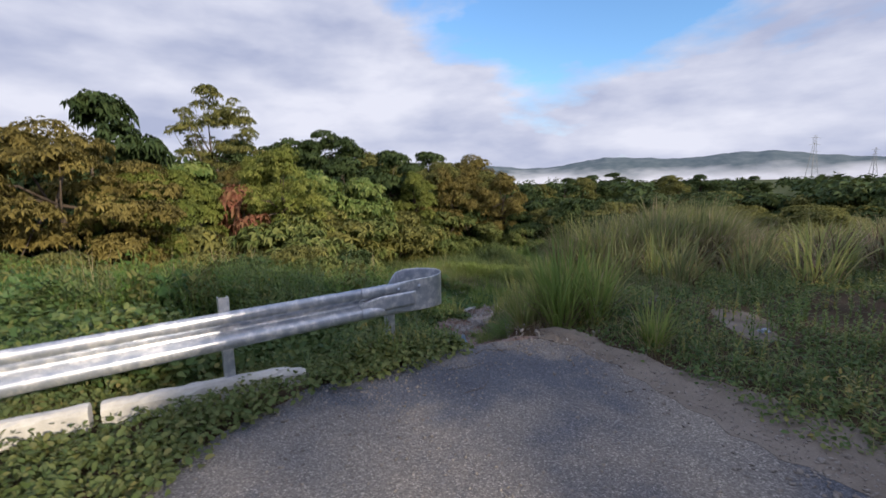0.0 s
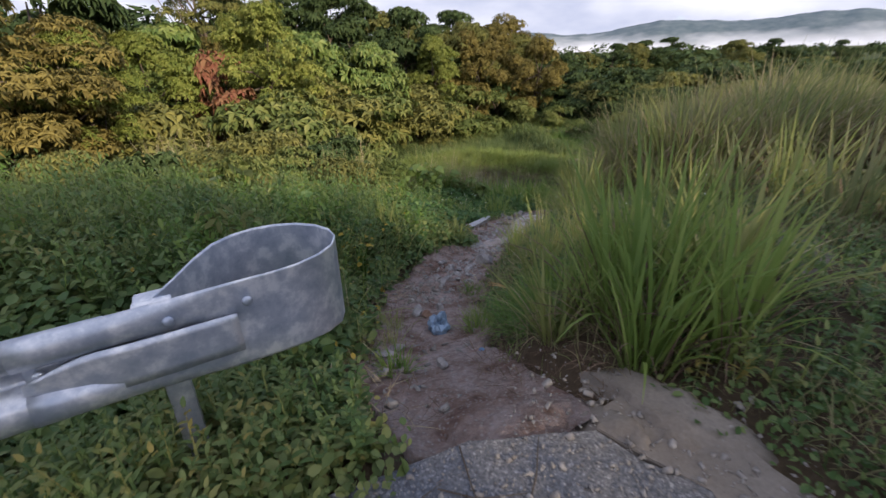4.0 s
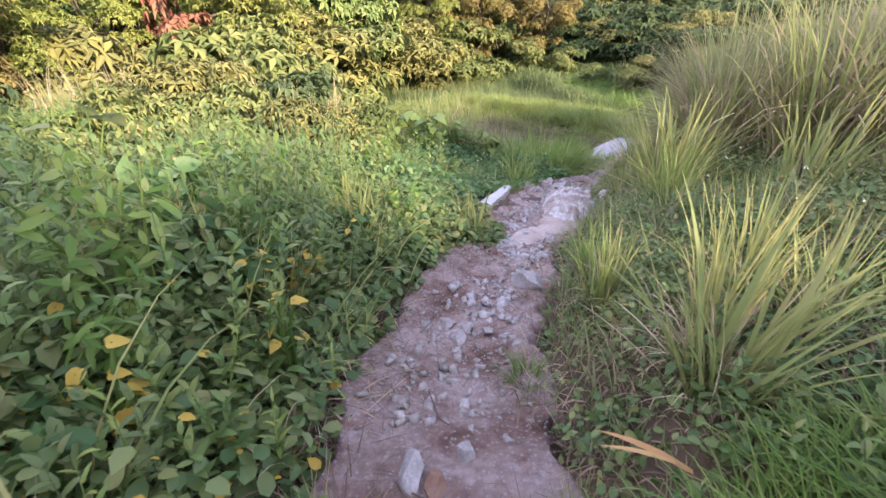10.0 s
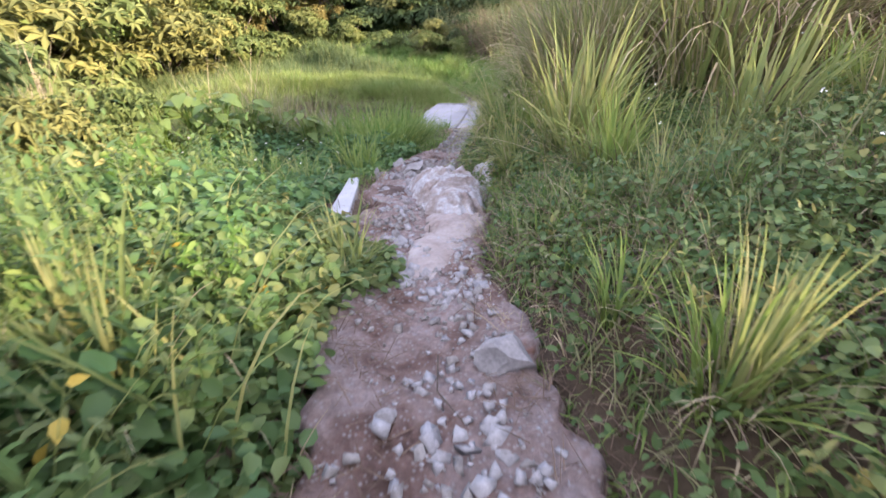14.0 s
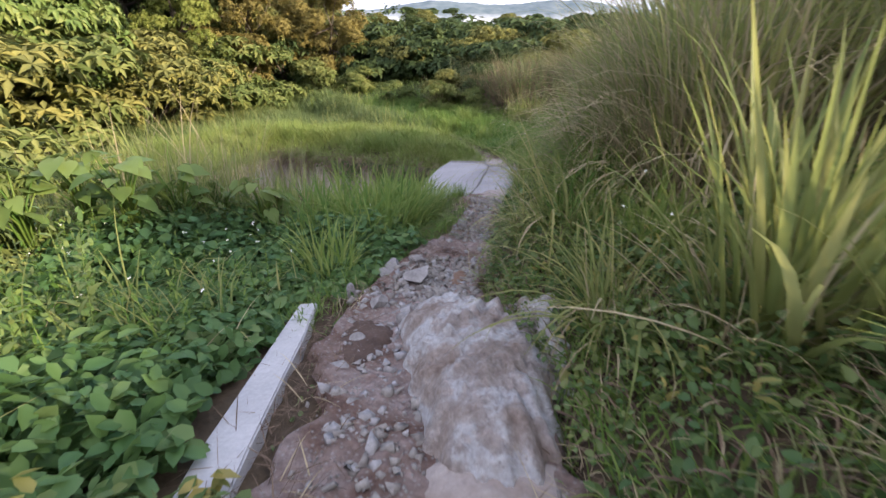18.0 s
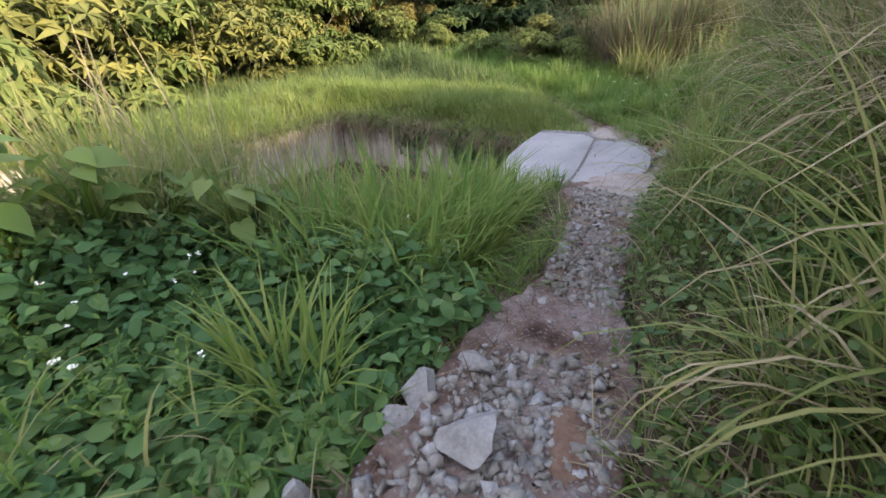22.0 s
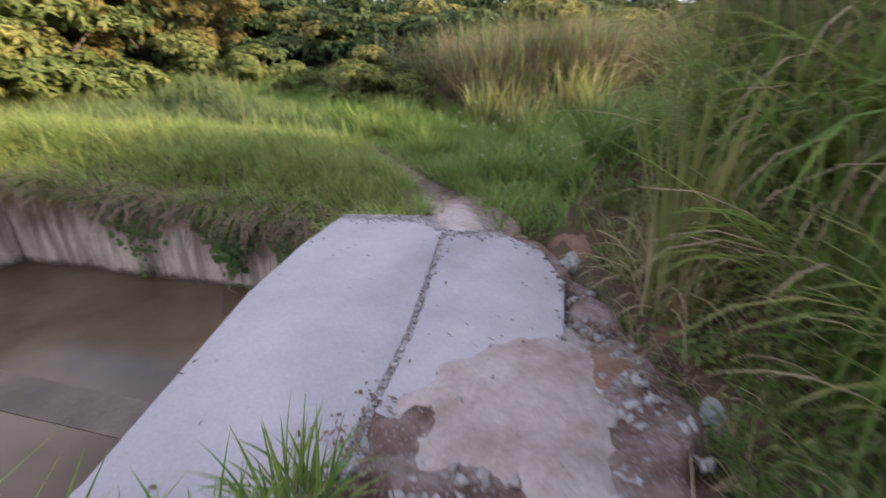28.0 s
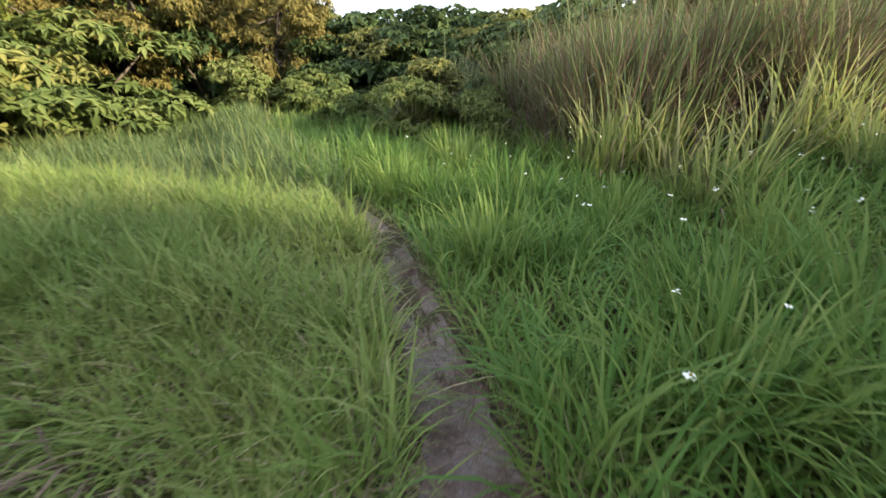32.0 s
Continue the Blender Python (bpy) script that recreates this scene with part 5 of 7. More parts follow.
stalk_carpet("young_weeds", "fresh yellow-green weeds left of the path", YOUNG, 2800, (-4.6, 2.6, 2.2, 12.4), left_side, 1.05, 0.085, 0.36, 10)
weed_carpet("yellow_leaves", "scattered yellow leaves among the green weeds", YELLOW_LEAF, 480, (-3.6, 2.0, 2.0, 7.0), lambda x, y, d, w, r, b, a: (d < -w * 1.0) & (r > 0.6) & (off_strip(x, y) > 0.3) & (ripple(x, y, 0.5) > -0.1), 0.045, 0.66, 4)
stalk_carpet("pale_sprigs", "pale yellow-green sprigs standing out of the weeds", FRESH, 330, (-3.6, 2.0, 2.2, 7.0), lambda x, y, d, w, r, b, a: (d < -w - 0.05) & (r > 0.6) & (off_strip(x, y) > 0.35), 0.95, 0.09, 0.22, 8)
grass_carpet("left_litter", "brown dead stems at the foot of the weeds", DEAD, 5200, (-0.6, 2.2, 1.8, 7.2), lambda x, y, d, w, r, b, a: (d < -w * 0.8) & (d > -w - 0.38) & (r > 0.4) & (off_strip(x, y) > 0.16), 0.36, 0.007, 4, 0.7, 1.2)
stalk_carpet("post_weeds", "leafy weeds grown up round the barrier's end post", WEED, 420, (-0.1, 1.3, 0.75, 1.9), lambda x, y, d, w, r, b, a: (r > 0.04) & (d < -0.42), 0.46, 0.07, 0.44, 7)
stalk_carpet("fine_weeds", "tall fine-leaved weeds before the basin", LUSH, 1300, (-4.0, 3.0, 8.4, 12.4), lambda x, y, d, w, r, b, a: (d < -1.1) & (b > 0.3), 0.52, 0.08, 0.28, 8)
stalk_carpet("basin_weeds", "tall leafy weeds on the bank above the basin", YOUNG, 500, (-0.5, 4.0, 10.7, 12.4), lambda x, y, d, w, r, b, a: (d < -1.3) & (b > 0.2), 0.75, 0.10, 0.34, 9)
stalk_carpet("verge_stalks", "leafy weeds on the dry upper ground", WEED, 2600, (2.0, 9.0, -1.0, 9.5), lambda x, y, d, w, r, b, a: (d > w + 0.25) & (r > 0.6), 0.42, 0.075, 0.36, 7)
grass_carpet("left_blades", "long thin grass blades standing among the weeds", YELLOW, 3200, (-4.0, 2.4, 2.4, 9.5), lambda x, y, d, w, r, b, a: (d < -w * 1.05) & (r > 0.5) & (off_strip(x, y) > 0.3) & (ripple(x, y, 0.35) > 0.05), 1.1, 0.012, 5, 0.25, 0.9, 0.6)
grass_carpet("left_straw", "dry thin stalks standing among the weeds", STRAW, 1300, (-4.0, 2.4, 2.4, 9.5), lambda x, y, d, w, r, b, a: (d < -w * 1.0) & (r > 0.5) & (off_strip(x, y) > 0.3), 0.7, 0.007, 5, 0.4, 1.2, 0.5)
grass_carpet("bank_grass", "green grass along the foot of the bank", LUSH, 85000, (1.8, 9.5, 4.0, 13.4), lambda x, y, d, w, r, b, a: (d > w * 1.0) & (d < 2.6) & (a > 0.08) & (rng.random(len(x)) < np.clip((y - 3.6) / 3, 0.15, 1)), 0.40, 0.009, 4, 0.35, 1.2)
grass_carpet("bank_dead", "brown dead grass over the slope beside the path", DEAD, 16000, (1.6, 8.0, 3.0, 9.5), lambda x, y, d, w, r, b, a: (d > w * 1.05) & (d < 3.6) & (ripple(x, y, 0.4) > -0.3), 0.42, 0.008, 4, 0.45, 1.3)
grass_carpet("slope_grass", "thin green grass over the slope beside the path", TALL, 14000, (1.6, 8.0, 3.0, 9.5), lambda x, y, d, w, r, b, a: (d > w * 1.05) & (d < 3.6) & (ripple(x + 2, y, 0.5) > -0.2), 0.55, 0.008, 4, 0.25, 0.9)
grass_carpet("bank_straw", "dry blades along the foot of the bank", STRAW, 15000, (2.0, 9.5, 3.0, 13.4), lambda x, y, d, w, r, b, a: (d > w * 1.0) & (d < 2.8) & (a > 0.08), 0.42, 0.007, 4, 0.5, 1.4)
grass_carpet("edge_grass", "short grass creeping in over the path edges", LUSH, 14000, (0.3, 7.5, 1.6, 12.8), lambda x, y, d, w, r, b, a: (np.abs(d) > w * (0.74 + 0.3 * rng.random(len(x)))) & (np.abs(d) < w * 1.15) & (a > 0.06) & (r > 0.25) & (off_strip(x, y) > 0.14) & (ripple(x, y, 0.25) > 0.0), 0.2, 0.006, 3, 0.5, 1.0)
grass_carpet("laid_grass", "fine green grass bending low over the path's edge", LUSH, 7000, (1.75, 3.2, 2.1, 3.4), lambda x, y, d, w, r, b, a: (np.hypot((x - 2.4) / 0.62, (y - 2.72) / 0.55) < 1) & (d > w * 0.95), 0.62, 0.007, 5, 0.55, 0.9, 0.7)
grass_carpet("path_side_grass", "fine grass close beside the narrow path", LAWN, 60000, (3.5, 11.5, 14.6, 21.5), lambda x, y, d, w, r, b, a: (np.abs(d) > w * 1.0) & (np.abs(d) < 2.4) & (b > 0.05) & (a > 0.04) & (d < 0.6), 0.36, 0.007, 4, 0.4, 1.2)
grass_carpet("field_straw", "straw and broken blades lying in the field grass", STRAW, 9000, (5.0, 9.0, 15.2, 21.0), lambda x, y, d, w, r, b, a: (d < -w * 1.2) & (d > -2.2) & (b > 0.05) & (a > 0.05), 0.55, 0.008, 4, 0.9, 0.9)
grass_carpet("path_side_dead", "brown dead blades beside the narrow path", DEAD, 42000, (3.5, 11.5, 14.6, 21.5), lambda x, y, d, w, r, b, a: (np.abs(d) > w * 0.62) & (np.abs(d) < 0.25 + 1.2 * rng.random(len(x)) ** 2) & (b > 0.05) & (a > 0.04), 0.24, 0.006, 3, 0.8, 1.0)


# ---- trees and bushes ----
def crown_clumps(radius, tall, base, count, lump):
    out = []
    for _ in range(count):
        a, r, h = rng.uniform(0, math.tau), radius * math.sqrt(rng.uniform(0.05, 1)), rng.uniform(0, 1)
        wide = math.sqrt(max(0.05, 1 - (2 * h - 0.85) ** 2 * 0.8))
        out.append((r * wide * math.cos(a), r * wide * math.sin(a), base + h * tall, lump * rng.uniform(0.6, 1.25), lump * rng.uniform(0.45, 0.8)))
    return out


def tree(label, mat, tall, radius, trunk_r, count, lump, size, density, bare=0.3, petals=7, narrow=0.42):
    ob = thing("tree", label, "tree", "trees at the wood's edge")
    clumps = crown_clumps(radius, tall * (1 - bare), tall * bare, count, lump)
    bm = bmesh.new()
    bend = [Vector((rng.normal(0, 0.05) * tall * k, rng.normal(0, 0.05) * tall * k, tall * 0.85 * k - 0.4)) for k in (0, 0.25, 0.5, 0.75, 1)]
    limb(bm, bend, [trunk_r, trunk_r * 0.8, trunk_r * 0.6, trunk_r * 0.35, trunk_r * 0.12])
    for c in clumps[:14]:
        k = int(rng.integers(1, 4))
        limb(bm, [bend[k], bend[k].lerp(Vector(c[:3]), 0.5) + Vector((0, 0, 0.1 * radius)), Vector(c[:3])], [trunk_r * 0.35, trunk_r * 0.2, trunk_r * 0.06], 5)
    part("trunk", bm, BARK, ob, "grey-brown trunk and limbs", True)
    v, f = rosettes(clumps, density, size, petals, narrow)
    attach("crown", quick_mesh("crown", v, f, mat), ob)
    ob.location = (0, 0, -80)
    return ob


def bush(label, mat, radius, tall, count, lump, size, density, petals=6, narrow=0.45):
    ob = thing("bush", label, "bush", "bushes")
    bm = bmesh.new()
    clumps = crown_clumps(radius, tall, 0.1, count, lump)
    for c in clumps[:8]:
        limb(bm, [(0, 0, -0.2), (c[0] * 0.5, c[1] * 0.5, c[2] * 0.6), c[:3]], [0.04, 0.025, 0.008], 5)
    part("stem", bm, BARK, ob, "thin brown stems", True)
    v, f = rosettes(clumps, density, size, petals, narrow)
    attach("foliage", quick_mesh("foliage", v, f, mat), ob)
    ob.location = (0, 0, -80)
    return ob


TREES = {
    "dark": tree("dark green broadleaf tree at the wood's edge", TREE_DARK, 8, 2.8, 0.22, 46, 0.95, 0.31, 75, 0.2, 7, 0.44),
    "green": tree("yellow-green leafy tree at the wood's edge", TREE_LIME, 7, 2.3, 0.18, 48, 0.68, 0.16, 190, 0.12, 6, 0.36),
    "olive": tree("olive-brown flowering tree at the wood's edge", TREE_OLIVE, 8, 3.0, 0.22, 48, 0.95, 0.23, 105, 0.22, 7, 0.40),
    "orange": tree("yellow-brown tree catching the low sun", TREE_ORANGE, 7, 3.2, 0.22, 52, 0.85, 0.20, 135, 0.12, 7, 0.38),
    "sparse": tree("tall thin-leaved tree above the wood", TREE_OLIVE, 11, 2.9, 0.2, 60, 0.60, 0.21, 120, 0.42, 5, 0.42),
    "flat": tree("flat-topped dark tree above the wood", TREE_DARK, 9, 3.0, 0.2, 32, 0.85, 0.28, 75, 0.62, 7, 0.42),
    "broad": tree("large-leaved bright green tree at the field's edge", TREE_BIG, 7, 2.6, 0.2, 38, 0.9, 0.40, 50, 0.12, 8, 0.50),
}
BUSHES = {
    "dark": bush("dark green leafy bush in the field", TREE_DARK, 1.3, 1.6, 22, 0.5, 0.21, 150),
    "green": bush("yellow-green leafy bush in the sun", TREE_GREEN, 1.2, 1.5, 22, 0.46, 0.16, 230, 6, 0.40),
    "olive": bush("olive bush in the low sun", TREE_OLIVE, 1.3, 1.6, 22, 0.5, 0.15, 220, 6, 0.36),
    "broad": bush("broad-leaved green creeper mound before the basin", VINE, 0.9, 0.9, 16, 0.42, 0.20, 120, 5, 0.62),
    "red": bush("bush with rust-red leaves", TREE_RED, 0.8, 1.6, 9, 0.34, 0.15, 220),
}


def grow(stock, kind, x, y, top, size_ref, width=1.0, floor=None):
    """A copy whose crown reaches the height top."""
    z = height(x, y) if floor is None else floor
    s = max(0.25, (top - z) / size_ref)
    ob = copy_thing(stock[kind], Matrix.Translation((x, y, z)) @ Matrix.Rotation(rng.uniform(0, math.tau), 4, "Z"))
    ob.scale = (s * width, s * width, s)
    return ob


TOP = {"dark": 8.6, "green": 7.4, "olive": 8.6, "orange": 7.5, "sparse": 11.2, "flat": 9.4, "broad": 7.4}
for kind, x, y, top, width in (
        ("orange", -10.9, 11.9, 4.0, 1.15), ("orange", -13.5, 9.5, 3.6, 1.1), ("green", -9.4, 13.6, 2.4, 1.0), ("dark", -14.2, 18.3, 6.2, 0.9), ("sparse", -15.2, 33.6, 9.6, 1.0), ("green", -6.6, 21.2, 3.8, 0.95), ("green", -8.2, 22.6, 3.4, 0.9),
        ("green", -11.3, 19.9, 2.7, 1.1), ("green", -9.0, 25.5, 3.6, 1.1), ("flat", -7.7, 41.0, 7.0, 1.0), ("flat", -11.5, 40.0, 6.2, 1.0), ("dark", -4.2, 30.5, 3.8, 1.1), ("dark", -1.3, 32.8, 4.4, 1.0), ("olive", 2.6, 35.5, 3.7, 1.05), ("dark", 0.8, 36.8, 3.6, 1.1), ("orange", 5.0, 38.8, 3.5, 1.0),
        ("olive", 7.6, 41.2, 3.0, 1.1), ("dark", 10.5, 46.0, 1.8, 1.0), ("dark", 14.6, 52.0, 1.2, 1.1), ("olive", 18.0, 57.0, 1.4, 1.2), ("dark", 23.2, 63.0, 2.2, 1.3), ("olive", 29.0, 71.0, 2.4, 1.3), ("dark", 35.0, 80.0, 2.8, 1.4),
        ("broad", -14.5, 27.0, 3.4, 1.2), ("olive", -18.0, 24.0, 4.0, 1.2), ("orange", -12.5, 31.5, 3.4, 1.1), ("broad", -3.0, 27.6, 2.2, 0.9), ("broad", -6.4, 26.0, 2.8, 1.0), ("green", 0.6, 30.6, 2.6, 0.9), ("orange", 3.2, 34.2, 3.0, 0.9), ("orange", 8.0, 34.6, 2.6, 0.8), ("dark", -18.0, 14.0, 4.5, 1.1), ("olive", -17.5, 9.0, 4.5, 1.2), ("dark", -16.0, 38.0, 6.0, 1.1), ("olive", -3.5, 42.0, 5.0, 1.2), ("dark", 2.0, 46.0, 5.2, 1.2), ("orange", 7.0, 50.0, 5.0, 1.2), ("olive", 12.0, 58.0, 3.0, 1.3),
        # unseen trees right of and behind the road, added to cast dappled shade
        ("olive", 9.8, -9.4, 7.3, 0.85), ("olive", 11.6, -8.1, 6.3, 0.7), ("green", 13.6, -6.3, 5.6, 0.8), ("olive", 16.4, -4.2, 6.7, 1.0), ("green", 20.5, -1.8, 5.0, 0.8),
        ("dark", 44.0, 92.0, 3.4, 1.5), ("olive", 54.0, 88.0, 2.6, 1.5), ("dark", 62.0, 89.0, 2.6, 1.5), ("dark", 72.0, 86.0, 2.0, 1.4), ("dark", 87.0, 81.0, 1.6, 1.4), ("olive", 40.0, 62.0, 1.2, 1.3), ("dark", 47.0, 56.0, 1.2, 1.3)):
    grow(TREES, kind, x, y, top, TOP[kind], width)
for kind, x, y, top, width in (
        ("red", -8.6, 20.6, 1.9, 0.7), ("olive", -7.5, 14.7, -1.4, 1.0), ("green", -5.2, 15.6, -1.5, 1.0), ("green", -3.6, 17.2, -1.7, 1.1), ("green", -6.4, 12.4, -1.2, 1.1), ("olive", -8.6, 11.0, -0.6, 1.2), ("olive", -8.0, 17.5, -0.6, 1.2), ("green", -5.8, 19.0, 0.4, 1.2),
        ("green", -3.6, 26.5, 0.2, 1.4), ("olive", -6.2, 24.5, 0.6, 1.4), ("olive", -1.0, 29.0, -0.2, 1.4), ("green", 2.4, 31.6, -0.4, 1.4), ("dark", 5.4, 35.0, -0.6, 1.3), ("green", 8.8, 31.5, -1.9, 1.2), ("green", 10.4, 36.5, -2.0, 1.3), ("dark", 12.4, 38.0, -1.4, 1.3), ("green", 15.0, 34.5, -1.4, 1.3), ("olive", 18.0, 36.0, -0.8, 1.3),
        ("olive", -1.0, 3.9, -0.05, 0.6), ("green", -1.8, 4.6, 0.05, 0.7), ("olive", -1.3, 5.3, -0.25, 0.6), ("green", -0.7, 6.4, -0.55, 0.5),
        ("green", -2.0, 6.8, 0.1, 0.7), ("dark", -3.0, 6.2, 0.25, 0.8), ("olive", -3.9, 6.0, 0.3, 0.9),
        ("olive", -1.0, 9.2, -0.5, 0.9), ("green", -2.2, 9.6, -0.3, 1.0), ("green", -0.1, 10.5, -0.85, 0.8), ("dark", -1.5, 11.1, -0.4, 1.0), ("olive", -3.2, 10.2, -0.1, 1.1), ("green", -2.8, 8.2, -0.35, 0.9), ("dark", -2.0, 7.0, -0.35, 0.7), ("green", -1.1, 7.9, -0.7, 0.6),
        ("olive", -2.6, 4.7, -0.1, 0.9), ("green", -3.8, 5.6, 0.1, 1.0), ("olive", -4.8, 4.3, 0.3, 1.0), ("olive", -6.2, 5.6, 0.5, 1.1), ("green", -2.2, 7.6, -0.7, 0.8), ("olive", -5.6, 2.6, 0.5, 1.0), ("green", -7.6, 2.4, 0.7, 1.1), ("broad", -1.5, 5.9, -0.2, 0.8), ("broad", -2.4, 6.4, -0.3, 0.9), ("broad", -3.4, 11.2, -1.6, 1.2), ("broad", -1.3, 11.5, -1.7, 1.2), ("broad", 0.5, 11.6, -1.75, 1.0), ("broad", 1.5, 11.7, -1.75, 1.0), ("broad", -5.2, 11.0, -1.2, 1.3), ("broad", -0.4, 10.6, -1.7, 0.9), ("green", -2.6, 12.0, -1.5, 0.9), ("olive", -6.3, 10.2, -0.9, 1.1), ("green", -3.4, 8.6, -0.9, 0.9), ("olive", -4.6, 7.2, -0.5, 1.0),
        *((k_, x_ + rng.normal(0, 0.5), y_ + rng.normal(0, 0.5), t_ + rng.uniform(-0.4, 0.4), 1.3) for k_, x_, y_, t_ in (("dark", 9.0, 33.5, -0.9), ("olive", 10.6, 33.0, -0.5), ("dark", 12.2, 32.4, -0.2), ("green", 13.6, 31.6, -0.9), ("dark", 14.6, 32.2, 0.0), ("olive", 16.2, 31.0, -0.1), ("green", 17.6, 30.0, -0.7), ("dark", 18.4, 30.8, 0.4), ("olive", 19.8, 29.4, 0.2), ("dark", 21.2, 28.4, 0.5), ("olive", 22.4, 26.6, 0.4), ("dark", 24.0, 25.2, 0.6), ("olive", 25.2, 23.0, 0.5), ("dark", 26.4, 21.0, 0.8), ("dark", 15.0, 24.0, -0.6), ("olive", 16.5, 22.0, -0.3), ("dark", 17.5, 25.5, 0.0), ("olive", 18.5, 20.0, 0.1), ("dark", 14.2, 27.0, -0.8), ("olive", 20.5, 17.5, 0.2), ("dark", 17.0, 34.0, 0.2), ("dark", 20.0, 33.0, 0.4), ("olive", 23.0, 31.0, 0.4), ("dark", 13.0, 35.5, 0.1))),
        ("green", 9.9, 23.4, -2.0, 1.1), ("olive", 10.9, 24.6, -1.7, 1.2), ("green", 8.9, 26.4, -2.2, 1.2), ("green", 10.7, 22.0, -2.1, 0.9), ("dark", 11.9, 23.4, -1.4, 1.0),
        ("dark", 12.5, 31.0, -0.9, 1.3), ("olive", 15.5, 30.0, -0.6, 1.3), ("dark", 17.0, 32.5, -0.2, 1.3), ("green", 19.5, 31.5, -0.3, 1.3), ("dark", 22.5, 33.5, 0.1, 1.4), ("olive", 26.0, 33.0, 0.2, 1.4), ("dark", 19.0, 27.0, -0.5, 1.2), ("olive", 23.0, 27.5, 0.0, 1.3), ("dark", 28.0, 29.0, 0.3, 1.4), ("dark", 12.5, 42.0, -0.8, 1.4), ("olive", 16.5, 41.0, -0.8, 1.4), ("green", 6.6, 33.0, -1.5, 1.2),
        ("dark", 21.0, 42.0, -0.6, 1.4), ("green", 25.0, 46.0, -0.6, 1.4), ("olive", 14.5, 27.5, -1.5, 1.1), ("dark", 30.0, 52.0, -0.4, 1.4), ("green", 12.0, 27.0, -2.0, 1.0), ("olive", -10.8, 16.0, 0.3, 1.2), ("green", -9.6, 8.2, 0.2, 1.2), ("olive", -11.5, 6.0, 0.6, 1.3), ("dark", -13.0, 13.0, 1.0, 1.3), ("green", -4.8, 10.4, -1.3, 0.8), ("olive", -6.6, 8.4, -0.5, 1.0), ("green", -7.5, 4.6, 0.0, 1.0)):
    grow(BUSHES, kind, x, y, top, 1.95, width)
for ob in (*TREES.values(), *BUSHES.values(), *(p for some in PROTO.values() for p in some)):
    for o in (*ob.children_recursive, ob):
        bpy.data.objects.remove(o)


# ---- taller herbs, hanging grass and litter of the verge ----
def herb(label, mat, tall, whorls, size, narrow):
    ob = thing("weed_plant", label, "weed", "tall weeds left of the path")
    bm = bmesh.new()
    tips = []
    for k in range(3):
        a = rng.uniform(0, math.tau)
        lean = Vector((math.cos(a), math.sin(a), 0)) * tall * rng.uniform(0.1, 0.3)
        pts = [Vector((0, 0, -0.1)), lean * 0.4 + Vector((0, 0, tall * 0.5)), lean + Vector((0, 0, tall * rng.uniform(0.8, 1.05)))]
        limb(bm, pts, [0.008, 0.006, 0.002], 5)
        tips.append(pts)
    part("stem", bm, LUSH, ob, "thin green stem")
    c, nr = [], []
    for pts in tips:
        for k in range(whorls):
            f = 0.2 + 0.8 * k / whorls
            p = pts[0].lerp(pts[1], f * 2) if f < 0.5 else pts[1].lerp(pts[2], f * 2 - 1)
            for _ in range(4):
                a = rng.uniform(0, math.tau)
                o = Vector((math.cos(a), math.sin(a), rng.uniform(-0.2, 0.3))) * size * rng.uniform(0.5, 1.1)
                c.append(p + o)
                nr.append((o.x * 2, o.y * 2, 0.12))
    c, nr = np.array(c), np.array(nr) + rng.normal(0, 0.04, (len(c), 3))
    ln = size * rng.uniform(0.7, 1.3, len(c))
    v, f = leaves(c, nr, ln, ln * narrow, 0.15)
    attach("foliage", quick_mesh("foliage", v, f, mat), ob)
    ob.location = (0, 0, -90)
    return ob


HERBS = [herb("leafy green weed with narrow leaves", WEED, 0.8, 12, 0.085, 0.42), herb("leafy green weed with broad leaves", VINE, 0.65, 9, 0.11, 0.7), herb("yellowing leafy weed among the green", TREE_OLIVE, 0.7, 11, 0.08, 0.45), herb("tall leafy weed with fine leaves", LUSH, 0.9, 15, 0.075, 0.35)]
x, y, d, w = scatter(1600, -6.5, 2.4, 2.4, 12.4, lambda x, y, d, w, r, b, a: (d < -w - 0.35) & (b > 0.3) & (r > 0.7) & ((y < 6.4) | ((d < -1.9) & (y < 9.2))))
for k in range(min(len(x), 260)):
    src = HERBS[int(rng.choice(4, p=(0.36, 0.2, 0.14, 0.3)))]
    s = rng.uniform(0.7, 1.3) * (0.6 if d[k] > -1.0 else 1.0)
    ob = copy_thing(src, Matrix.Translation((x[k], y[k], height(x[k], y[k]))) @ Matrix.Rotation(rng.uniform(0, 6.28), 4, "Z"))
    ob.scale = (s, s, s)
for ob in HERBS:
    for o in (*ob.children_recursive, ob):
        bpy.data.objects.remove(o)

